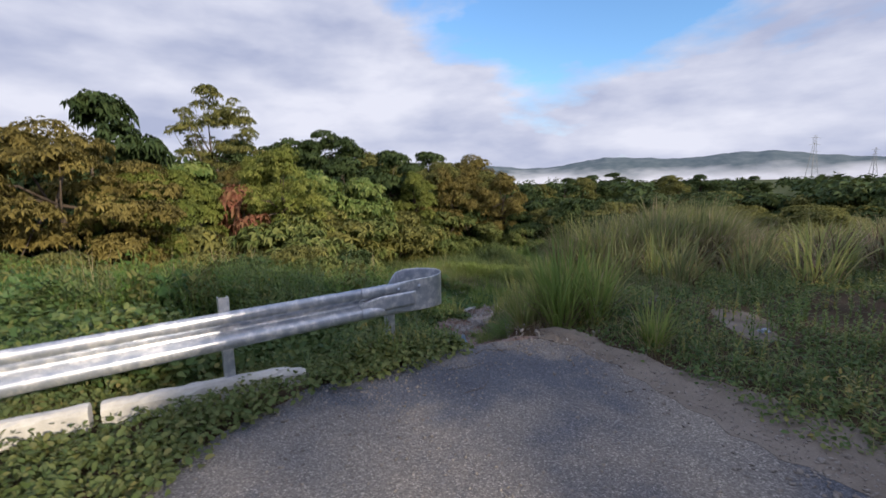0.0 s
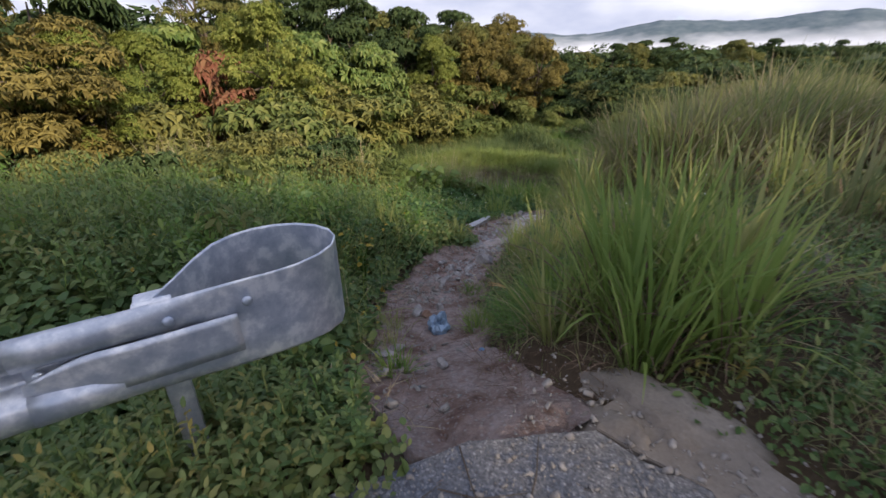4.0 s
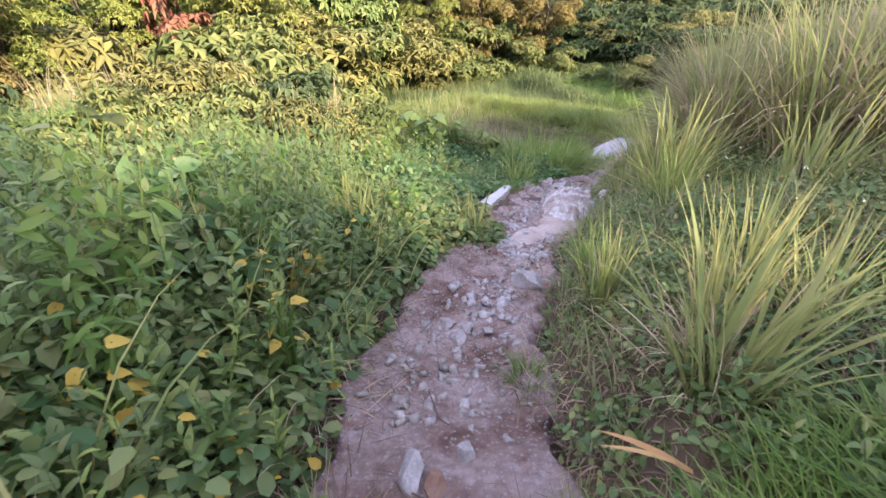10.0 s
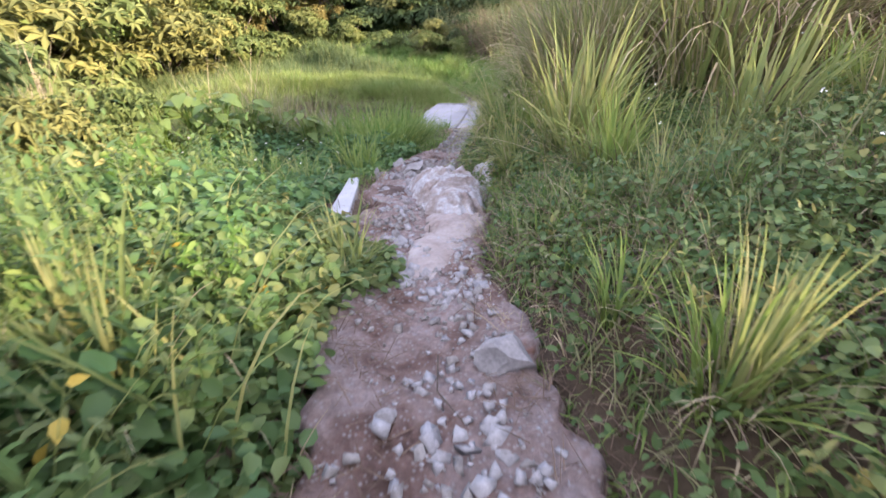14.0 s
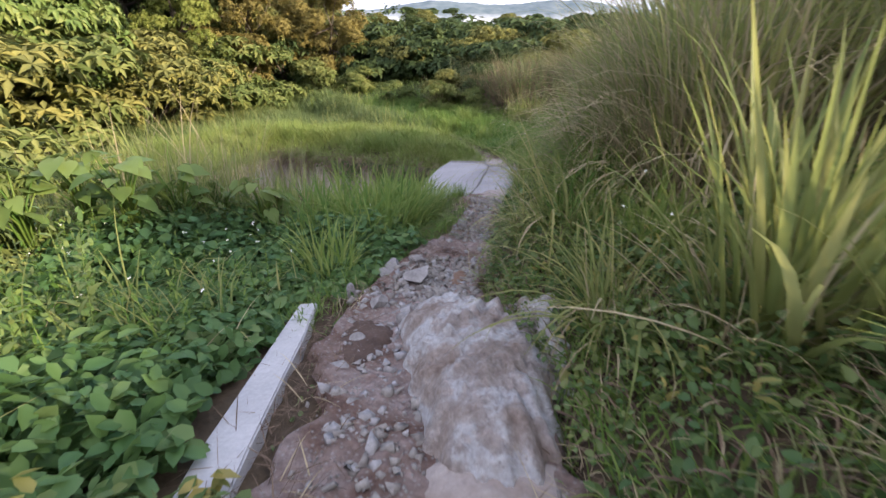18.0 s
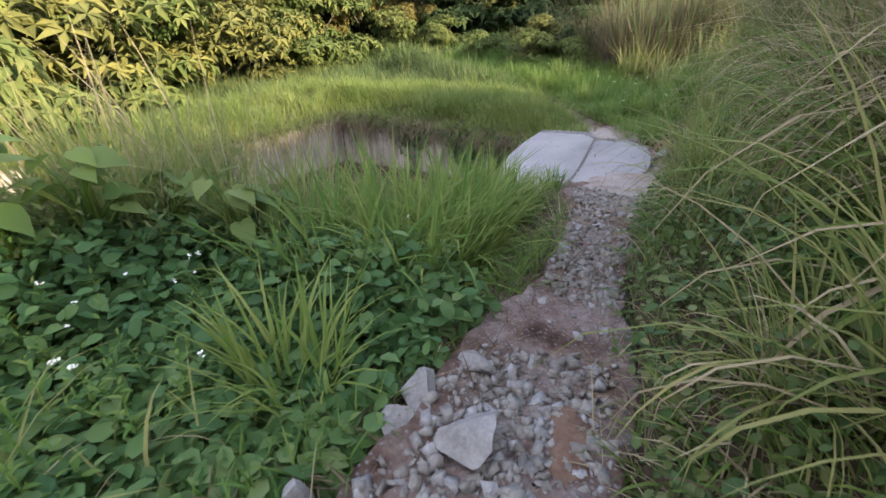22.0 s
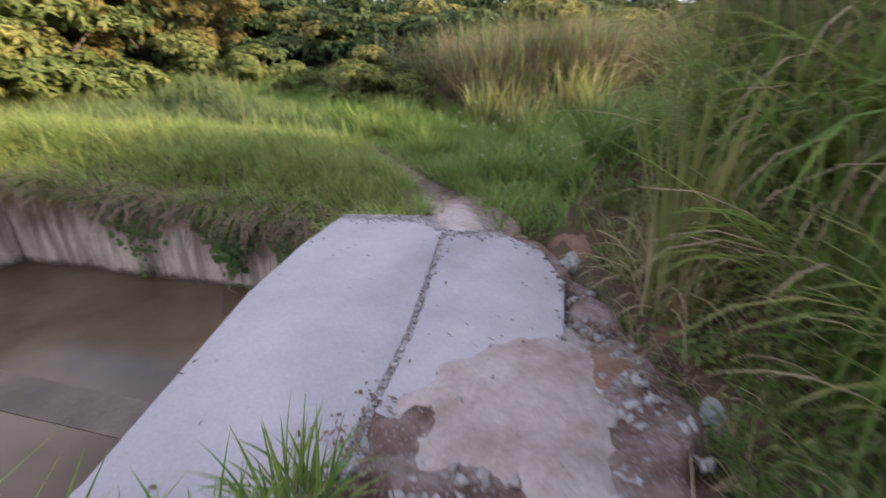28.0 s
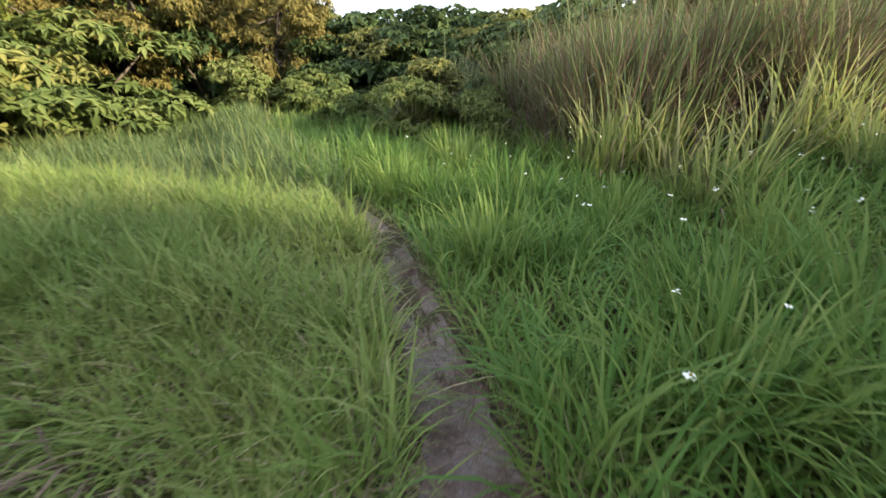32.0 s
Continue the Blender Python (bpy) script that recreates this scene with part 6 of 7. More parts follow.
def broadleaf(x, y, tall, size, count, label, mat):
    """A stemmed plant with a few very large heart-shaped leaves, each a part."""
    ob = thing("broadleaf_plant", label, "plant", "broad-leaved plants before the basin", at=(x, y, height(x, y)))
    bm = bmesh.new()
    tips = []
    for k in range(count):
        a, h = rng.uniform(0, math.tau), tall * rng.uniform(0.55, 1.0)
        tip = Vector((math.cos(a), math.sin(a), 0)) * size * rng.uniform(0.5, 1.5) + Vector((0, 0, h))
        limb(bm, [(0, 0, -0.1), (tip.x * 0.35, tip.y * 0.35, h * 0.75), tip], [0.012, 0.009, 0.005], 5)
        tips.append((tip, a))
    part("stem", bm, LUSH, ob, "pale green stalks", True)
    outline = [(-0.12, 0.0), (-0.30, 0.20), (-0.22, 0.42), (0.08, 0.50), (0.42, 0.36), (0.72, 0.14), (0.92, 0.0)]
    for tip, a in tips:
        s = size * rng.uniform(0.75, 1.2)
        bm = bmesh.new()
        drop = lambda u, v: -0.42 * max(u, 0) ** 1.6 + 0.10 * abs(v) - 0.25 * v * v + 0.03 * math.sin(9 * u + 14 * abs(v))
        rows_ = []
        for sign in (1, 0.5, 0, -0.5, -1):
            rows_.append([bm.verts.new((u * s, v * sign * s, drop(u, v * sign) * s)) for u, v in outline])
        for p, q in zip(rows_, rows_[1:]):
            for k in range(len(outline) - 1):
                bm.faces.new((p[k], p[k + 1], q[k + 1], q[k]))
        bmesh.ops.remove_doubles(bm, verts=bm.verts, dist=0.0005)
        bmesh.ops.transform(bm, matrix=Matrix.Translation(tip) @ Matrix.Rotation(a, 4, "Z") @ Matrix.Rotation(rng.uniform(-0.1, 0.6), 4, "Y") @ Matrix.Rotation(rng.normal(0, 0.25), 4, "X"), verts=bm.verts)
        part("leaf", bm, mat, ob, "", True)


for x, y, tall, size, count in ((1.0, 10.75, 1.0, 0.17, 22), (1.35, 10.95, 0.9, 0.15, 20), (0.62, 11.0, 1.05, 0.17, 22), (0.3, 10.6, 0.95, 0.16, 20), (2.1, 11.05, 0.85, 0.15, 20), (2.3, 11.3, 0.75, 0.14, 16), (-0.3, 10.6, 1.0, 0.17, 20), (-1.4, 10.2, 0.9, 0.16, 16), (1.7, 11.25, 0.7, 0.13, 16)):
    broadleaf(x, y, tall, size, count, "bright green plant with very broad heart-shaped leaves", HERB)
broadleaf(-1.5, 5.75, 1.0, 0.22, 7, "pale green plant with a very broad leaf above the weeds", YOUNG)

broadleaf(0.32, 4.5, 0.42, 0.05, 16, "weed with yellowing leaves beside the path", YELLOW_LEAF)
broadleaf(0.15, 4.75, 0.5, 0.05, 12, "weed with yellowing leaves beside the path", YELLOW_LEAF)
for x, y in ((0.42, 4.62), (0.3, 4.2), (0.5, 3.9), (-0.05, 3.6), (-0.3, 3.3), (0.2, 3.35)):
    broadleaf(x, y, 0.55, 0.05, 10, "weed with yellowing leaves beside the path", YELLOW_LEAF)
broadleaf(0.55, 6.2, 0.4, 0.05, 9, "weed with yellowing leaves beside the path", YELLOW_LEAF)

# grass and straw hanging over the basin's far walls
base_pts, heads = [], []
for (ax, ay), (bx, by) in zip(BASIN[:5], BASIN[1:5]):
    n = int(math.hypot(bx - ax, by - ay) * (110 if ay < 15.5 else 700))
    t = rng.uniform(0, 1, n)
    dx, dy = bx - ax, by - ay
    inward = math.atan2(-dx, dy) if outside(BASIN, np.array([(ax + bx) / 2 + dy * 0.05]), np.array([(ay + by) / 2 - dx * 0.05]))[0] < 0 else math.atan2(dx, -dy)
    if ax < 3.1:
        n = n * 2 // 5
        t = t[:n]
    off = rng.uniform(-0.04, 0.4, n)
    base_pts.append(np.stack([ax + dx * t - np.cos(inward) * (0.05 + off), ay + dy * t - np.sin(inward) * (0.05 + off), np.full(n, WALL_TOP)], 1))
    heads.append(inward + rng.normal(0, 0.7, n))
base_pts, heads = np.concatenate(base_pts), np.concatenate(heads)
k = len(base_pts)
v, f = ribbons(base_pts, heads, rng.uniform(0.3, 0.8, k) * (0.75 + 0.4 * ripple(base_pts[:, 0], base_pts[:, 1], 0.5)), rng.uniform(0.008, 0.016, k), np.abs(rng.normal(0.7, 0.35, k)), rng.normal(1.7, 0.4, k), 5)
carpet("hanging_grass", "green grass hanging over the basin wall", LAWN, v, f)
pick = rng.random(k) < 0.42
m_ = int(pick.sum())
v, f = ribbons(base_pts[pick] + np.array((0, 0, -0.03)), heads[pick], rng.uniform(0.35, 1.0, m_), rng.uniform(0.008, 0.016, m_), np.abs(rng.normal(1.0, 0.3, m_)), rng.normal(1.6, 0.3, m_), 5)
carpet("hanging_straw", "dead brown grass hanging over the basin wall", DEAD, v, f)


# ---- stones ----
def rock_mesh(name, size, rough, mat=None, sub=2, flat=0.75):
    bm = bmesh.new()
    bmesh.ops.create_icosphere(bm, subdivisions=sub, radius=1)
    seed = Vector(rng.uniform(0, 50, 3))
    planes = [(Vector(rng.normal(size=3)).normalized(), rng.uniform(0.4, 0.8)) for _ in range(8)]
    for v in bm.verts:
        c = v.co.copy()
        for nrm, lim in planes:
            over = c.dot(nrm) - lim
            if over > 0:
                c -= nrm * over
        c *= 1 + rough * noise.noise(c * 1.6 + seed) + 0.4 * rough * noise.noise(c * 5 + seed)
        v.co = Vector((c.x * size[0], c.y * size[1], c.z * size[2]))
    me = bpy.data.meshes.new(name)
    bm.to_mesh(me)
    bm.free()
    me.materials.append(mat or STONE)
    return me


def rest(x, y):
    z, w, d = along_trail(np.array([x]), np.array([y]))
    return float(z[0]) - 0.01 if abs(d[0]) < w[0] else height(x, y)


for label, x, y, size, turn, lift in (
        ("large pale rock lodged in the path", 3.1, 9.1, (0.14, 0.125, 0.115), 20, 0.05), ("upright pale stone beside the path", 2.53, 9.0, (0.07, 0.06, 0.11), 60, 0.05), ("broken grey rock on the path", 2.98, 9.35, (0.14, 0.10, 0.08), 80, 0.03), ("broken grey rock on the path", 2.85, 9.25, (0.09, 0.08, 0.07), 130, 0.03),
        ("pale rock at the path's edge", 1.84, 5.2, (0.17, 0.11, 0.08), -15, 0.05), ("round pale stone at the path's edge", 1.1, 5.74, (0.06, 0.055, 0.06), 0, 0.04), ("white stone with a rust stain", 1.05, 3.48, (0.06, 0.095, 0.05), 10, 0.03), ("small grey-white broken stone", 1.26, 3.56, (0.065, 0.05, 0.05), 50, 0.03), ("rust-red lump of brick", 1.14, 3.42, (0.06, 0.07, 0.03), 0, 0.015),
        ("flat white stone on the path", 1.27, 4.5, (0.05, 0.07, 0.025), 30, 0.015), ("flat white stone on the path", 1.33, 4.62, (0.045, 0.05, 0.02), 80, 0.015), ("flat white stone on the path", 1.22, 4.66, (0.04, 0.05, 0.02), 10, 0.015), ("grey stone on the path", 1.45, 4.57, (0.04, 0.035, 0.03), 10, 0.015), ("small grey-white broken stone", 1.28, 5.16, (0.055, 0.05, 0.04), 70, 0.02),
        ("white stone beside the concrete strip", 2.21, 8.06, (0.09, 0.06, 0.05), 20, 0.02), ("white stone beside the concrete strip", 2.4, 8.35, (0.05, 0.045, 0.04), 0, 0.015), ("grey stone on the path", 2.65, 8.75, (0.09, 0.07, 0.06), 45, 0.03), ("grey stone on the path", 2.75, 8.5, (0.06, 0.05, 0.05), 15, 0.02), ("grey stone on the path", 3.25, 9.5, (0.10, 0.08, 0.06), 95, 0.03), ("small grey stone by the bag", 1.3, 2.2, (0.04, 0.05, 0.035), 40, 0.015),
        ("pale stone in the trodden earth", 0.98, 2.55, (0.07, 0.05, 0.03), 140, 0.015), ("pale stone in the trodden earth", 0.9, 2.4, (0.10, 0.07, 0.03), 10, 0.01), ("grey stone on the path", 1.72, 6.2, (0.06, 0.05, 0.04), 15, 0.02), ("grey stone on the path", 1.95, 6.75, (0.07, 0.05, 0.04), 85, 0.02)):
    me = rock_mesh("rock", size, 0.13, RED_EARTH if "rust-red" in label else STONE, 3)
    ob = new("rock", me)
    ob.matrix_world = Matrix.Translation((x, y, rest(x, y) + lift)) @ Matrix.Rotation(radians(turn), 4, "Z") @ Matrix.Rotation(rng.normal(0, 0.2), 4, "X")
    tagged(ob, label, "rock", "stones on the path")

# the broken concrete hump in the path
BROKEN = surface("broken_concrete", [(0.30, (0.27, 0.205, 0.175)), (0.43, (0.39, 0.33, 0.305)), (0.50, (0.45, 0.40, 0.39)), (0.56, (0.60, 0.60, 0.63)), (0.68, (0.42, 0.365, 0.345))], [(0.25, (0.2, 0.19, 0.18)), (0.5, (0.5, 0.5, 0.5)), (0.75, (0.92, 0.91, 0.9))], (4.2, 30), 0.95, 1.0, 0.05, (30, 0.25, (0.25, 0.22, 0.20), 0.6))

WORN = surface("worn_concrete", [(0.3, (0.24, 0.185, 0.16)), (0.5, (0.34, 0.29, 0.272)), (0.7, (0.42, 0.38, 0.37))], [(0.25, (0.3, 0.29, 0.28)), (0.5, (0.5, 0.5, 0.5)), (0.75, (0.7, 0.69, 0.68))], (3.0, 36), 0.95, 0.7, 0.02, (26, 0.22, (0.24, 0.20, 0.18), 0.5))


def mound(name, label, cx, cy, rx, ry, turn, tall, mat):
    """A crumbled patch that rises out of the path and sinks under it at the rim."""
    ca, sa = math.cos(radians(turn)), math.sin(radians(turn))
    side = max(24, int(2 * max(rx, ry) / 0.025))
    g = np.linspace(-1, 1, side)
    gu, gv = (m.ravel() for m in np.meshgrid(g, g))
    du, dv = gu * np.sqrt(1 - gv ** 2 / 2), gv * np.sqrt(1 - gu ** 2 / 2)
    q, a = np.hypot(du, dv), np.arctan2(dv, du)
    wave = np.array([0.16 * noise.noise(Vector((math.cos(b) * 2, math.sin(b) * 2, cx))) + 0.12 * noise.noise(Vector((math.cos(b) * 6, math.sin(b) * 6, cy))) for b in a])
    f = 1 + 0.12 * np.sin(3 * a + 1) + wave
    u, v = du * f * rx, dv * f * ry
    x, y = cx + u * ca - v * sa, cy + u * sa + v * ca
    z0, w0, d0 = along_trail(x, y)
    floor = np.where(np.abs(d0) < w0, z0 - 0.01, land(x, y))
    grain = np.array([0.035 * noise.noise(Vector((p * 5, r * 5, 0))) + 0.045 * noise.noise(Vector((p * 13, r * 13, 3))) + 0.030 * noise.noise(Vector((p * 30, r * 30, 5))) for p, r in zip(x, y)])
    z = floor + tall * (1 - q ** 3) - 0.09 * q ** 6 + (1 - q ** 4) * grain * min(1.0, 5 * tall)
    first_ = (np.arange(side - 1)[:, None] * side + np.arange(side - 1)[None]).ravel()
    ob = new(name, quick_mesh(name, np.stack([x, y, z], 1), np.stack([first_, first_ + 1, first_ + side + 1, first_ + side], 1), mat, False))
    return tagged(ob, label, "rubble", kind="structure")


mound("concrete_hump", "crumbling pale concrete hump in the footpath", 2.92, 7.82, 0.46, 0.95, -18, 0.23, BROKEN)
mound("concrete_hump", "crumbling pale concrete patch in the footpath", 2.12, 6.5, 0.26, 0.5, -35, 0.03, WORN)

mound("concrete_hump", "crumbling whitish concrete in the footpath", 2.52, 6.95, 0.30, 0.45, -24, 0.07, WORN)
mound("brown_earth_patch", "damp dark brown earth beside the drain edge", 2.40, 8.35, 0.20, 0.48, -22, 0.02, DAMP)
mound("sand_patch", "pale sand washed down beside the end of the road", 2.22, 1.36, 0.42, 0.30, -40, 0.06, SAND)
mound("brown_earth_patch", "trodden brown earth where the road breaks off", 1.62, 1.42, 0.42, 0.26, 10, 0.07, TRAIL_DIRT)
mound("sand_patch", "bare pale sand among the weeds of the upper ground", 4.05, 3.45, 0.6, 0.85, 10, 0.02, SAND)
mound("sand_patch", "bare pale sand among the weeds of the upper ground", 4.5, 1.6, 0.42, 0.75, -20, 0.02, SAND)
mound("red_earth_patch", "reddish earth among the gravel of the path", 3.42, 8.98, 0.12, 0.34, -30, 0.018, RED_EARTH)
mound("red_earth_patch", "loose rust-red earth beside the apron", 7.58, 13.9, 0.16, 0.42, 20, 0.02, RED_EARTH)
mound("red_earth_patch", "trodden red-brown earth before the apron", 6.85, 12.55, 0.5, 0.35, 10, 0.03, RED_EARTH)
mound("old_concrete", "pale washed-out concrete where the path leaves the apron", 7.27, 14.98, 0.42, 0.85, -18, 0.035, WORN)
mound("old_concrete", "worn pinkish concrete before the apron", 6.25, 12.64, 0.74, 0.54, 20, 0.045, WORN)

# the white concrete strip along the left of the path
bm = bmesh.new()
strip_pts = [(2.21, 8.92, -1.84), (2.05, 8.5, -1.765), (1.87, 8.05, -1.67), (1.72, 7.65, -1.58), (1.60, 7.3, -1.51)]
ring = []
for k, (x, y, z) in enumerate(strip_pts):
    half = (0.06, 0.08, 0.09, 0.095, 0.095)[k]
    j = rng.normal(0, 0.012, 2)
    ring.append([bm.verts.new((x + s * half * 0.93 + j[0] * (s < 0), y - s * half * 0.37, z + h)) for s, h in ((-1, -0.25), (-1, 0.02), (1, 0.03), (1, -0.25))])
for a, b in zip(ring, ring[1:]):
    for k in range(4):
        bm.faces.new((a[k], a[(k + 1) % 4], b[(k + 1) % 4], b[k]))
bm.faces.new(ring[0])
bm.faces.new(ring[-1][::-1])
bmesh.ops.recalc_face_normals(bm, faces=bm.faces)
bmesh.ops.bevel(bm, geom=bm.edges[:], offset=0.008, segments=2, affect="EDGES")
me = bpy.data.meshes.new("concrete_strip")
bm.to_mesh(me)
bm.free()
me.materials.append(STRIP)
tagged(new("concrete_strip", me), "broken pale concrete drain edge among creepers", "concrete")

# gravel: small angular loose stones, joined
CHIP = np.array([(x, y, z) for x in (-1, 1) for y in (-0.8, 0.8) for z in (-0.55, 0.55)])
CHIP_FACES = np.array([(0, 1, 3, 2), (4, 6, 7, 5), (0, 4, 5, 1), (2, 3, 7, 6), (0, 2, 6, 4), (1, 5, 7, 3)])


def gravel(name, label, x, y, z, size, mat):
    n = len(x)
    co = CHIP[None] * rng.uniform(0.55, 1.25, (n, 1, 3)) + rng.normal(0, 0.30, (n, 8, 3))
    q = rng.normal(size=(n, 4)) * np.array((1.6, 0.5, 0.5, 1.6))
    q /= np.linalg.norm(q, axis=1)[:, None]
    a, b, c, d_ = q.T
    turn = np.stack([1 - 2 * (c * c + d_ * d_), 2 * (b * c - a * d_), 2 * (b * d_ + a * c), 2 * (b * c + a * d_), 1 - 2 * (b * b + d_ * d_), 2 * (c * d_ - a * b), 2 * (b * d_ - a * c), 2 * (c * d_ + a * b), 1 - 2 * (b * b + c * c)], 1).reshape(n, 3, 3)
    co = np.einsum("nij,nkj->nki", turn, co) * size[:, None, None] + np.stack([x, y, z], 1)[:, None]
    faces = CHIP_FACES[None] + (np.arange(n) * 8)[:, None, None]
    return tagged(new(name, quick_mesh(name, co.reshape(-1, 3), faces.reshape(-1, 4), mat)), label, "gravel", kind="stuff")


PEBBLE = surface("pebble_stone", [(0.3, (0.165, 0.148, 0.137)), (0.7, (0.33, 0.312, 0.30))], [(0.3, (0.3, 0.3, 0.3)), (0.7, (0.7, 0.7, 0.7))], (9, 70), 0.9, 0.5, 0.004)
def strew(name, label, n, y0, y1, lo, hi, power, thick, mat, patch=0.22, inner=0.92):
    """Chips over a stretch of the footpath, lying in drifts."""
    x, y, d, w = scatter(n, 0.2, 8.5, y0, y1, lambda x, y, d, w, r, b, a: (np.abs(d) < w * (inner - 0.3 + 0.3 * rng.random(len(x)))) & (a > -0.02) & (rng.random(len(x)) < thick * np.clip(0.5 + 1.1 * ripple(x, y, patch), 0.03, 1)))
    z0, w0, d0 = along_trail(x, y)
    size = lo + (hi - lo) * rng.random(len(x)) ** power
    zt = z0 + 0.06 * (np.abs(d0) / w0) ** 2 - 0.02 + 0.026 * ripple(x, y, 0.15) + 0.014 * ripple(x + 5, y, 0.05)
    gravel(name, label, x, y, zt + size * 0.05, size, mat)


PALE = surface("pale_chip", [(0.3, (0.24, 0.23, 0.235)), (0.7, (0.38, 0.37, 0.38))], [(0.3, (0.3, 0.3, 0.3)), (0.7, (0.7, 0.7, 0.7))], (14, 60), 0.9, 0.5, 0.004)
strew("gravel", "pale broken gravel over the footpath", 46000, 8.3, 13.2, 0.008, 0.028, 1.7, 1.0, PEBBLE)
strew("white_gravel", "whitish stone chips over the footpath", 13000, 8.3, 13.2, 0.009, 0.034, 1.6, 0.9, PALE, 0.3)
strew("rubble", "broken concrete rubble along the middle of the footpath", 24000, 4.3, 9.0, 0.006, 0.036, 3.0, 0.85, PALE, 0.26, 0.85)
strew("small_rubble", "small brown stones along the footpath", 52000, 1.5, 9.0, 0.004, 0.030, 3.2, 0.75, PEBBLE, 0.3)

x, y, d, w = scatter(52000, -4.0, 3.2, -3.2, 1.25, lambda x, y, d, w, r, b, a: (r < -0.03) & (rng.random(len(x)) < np.clip(0.25 + 0.5 * ripple(x, y, 0.5), 0.03, 1)))
size = 0.003 + 0.008 * rng.random(len(x)) ** 3
gravel("road_grit", "loose grit on the worn asphalt", x, y, size * 0.3, size, PEBBLE)

# crumbs and rubble along the apron's rim
x, y, d, w = scatter(16000, 3.6, 8.2, 12.2, 15.4, lambda x, y, d, w, r, b, a: (a > -0.05 * rng.random(len(x))) & (a < 0.03 + np.abs(rng.normal(0, 0.12, len(x)))) & (b > 0.06) & (d > -0.9))
size = 0.003 + 0.014 * rng.random(len(x)) ** 3
gravel("rim_rubble", "crumbled concrete and pebbles along the apron rim", x, y, np.where(outside(APRON, x, y) < 0, -2.86 + 0.03 * np.sin(x * 2.0), np.maximum(land(x, y), along_trail(x, y)[0] - 0.03)) + size * 0.2, size, PEBBLE)
x, y, d, w = scatter(9000, 4.6, 7.4, 12.5, 14.8, lambda x, y, d, w, r, b, a: (a < -0.01) & (rng.random(len(x)) < 0.012 + 0.6 * np.exp(-(np.hypot(x - 5.5, y - 12.88) / 0.22) ** 2) + 0.06 * np.exp(-(np.hypot(x - 6.6, y - 12.95) / 0.25) ** 2)))
k = len(x)
v, f = leaves(np.stack([x, y, -2.858 + 0.03 * np.sin(x * 2.0) + rng.uniform(0, 0.012, k)], 1), rng.normal(0, 0.3, (k, 3)) + np.array((0, 0, 1.0)), rng.uniform(0.012, 0.05, k), rng.uniform(0.006, 0.02, k), 0.2)
carpet("leaf_litter", "dry brown leaf litter on the concrete apron", DEAD, v, f, "litter")

rim = [(6.35, 15.2), (7.0, 14.75), (6.95, 14.45), (7.35, 14.2), (7.42, 13.78)]
x, y = [], []
for (ax, ay), (bx, by), n in zip(rim, rim[1:], (1300, 300, 260, 120)):
    t, off = rng.random(n), np.abs(rng.normal(0, 0.06, n))
    span = math.hypot(bx - ax, by - ay)
    x.append(ax + (bx - ax) * t + (by - ay) / span * off)
    y.append(ay + (by - ay) * t - (bx - ax) / span * off)
x, y = np.concatenate(x), np.concatenate(y)
gravel("rim_crumbs", "pale crumbs of worn concrete along the apron's far end", x, y, -2.864 + 0.03 * np.sin(x * 2.0), 0.002 + 0.008 * rng.random(len(x)) ** 2.5, PALE)

# chips that have worked up out of the joint
u = rng.random(260)
x = np.where(u < 0.38, 5.4 + (6.05 - 5.4) * u / 0.38, 6.05 + (6.95 - 6.05) * (u - 0.38) / 0.62) + rng.normal(0, 0.012 + 0.03 * (u > 0.8))
y = np.where(u < 0.38, 12.75 + (13.39 - 12.75) * u / 0.38, 13.39 + (14.45 - 13.39) * (u - 0.38) / 0.62) + rng.normal(0, 0.012 + 0.03 * (u > 0.8))
gravel("joint_chips", "pale chips along the joint of the concrete apron", x, y, -2.868 + 0.03 * np.sin(x * 2.0), 0.003 + 0.010 * rng.random(260) ** 2, PALE)

# sandy rim right of the road
attach_sand = new("sand_rim", slab_mesh("sand_rim", [(1.9, 1.25), (2.2, 0.98), (2.4, 0.48), (2.53, -0.02), (2.65, -0.62), (2.95, -1.27), (3.35, -2.3), (3.7, -5.0), (4.3, -5.0), (4.0, -2.2), (3.6, -0.8), (3.33, -0.3), (3.05, 0.15), (2.8, 0.7), (2.45, 1.2), (2.1, 1.45)], 0.003, 0.12, SAND, 0.03, 0.004))
x, y, d, w = scatter(16000, 1.6, 4.2, -4.5, 1.8, lambda x, y, d, w, r, b, a: (np.abs(r - 0.1) < np.abs(rng.normal(0, 0.3, len(x)))))
gravel("sand_grit", "pale grit washed over the road edge", x, y, np.maximum(land(x, y), 0.002) + 0.003, 0.003 + 0.014 * rng.random(len(x)) ** 4, PEBBLE)
tagged(attach_sand, "pale sand washed along the road edge", "sand", kind="structure")


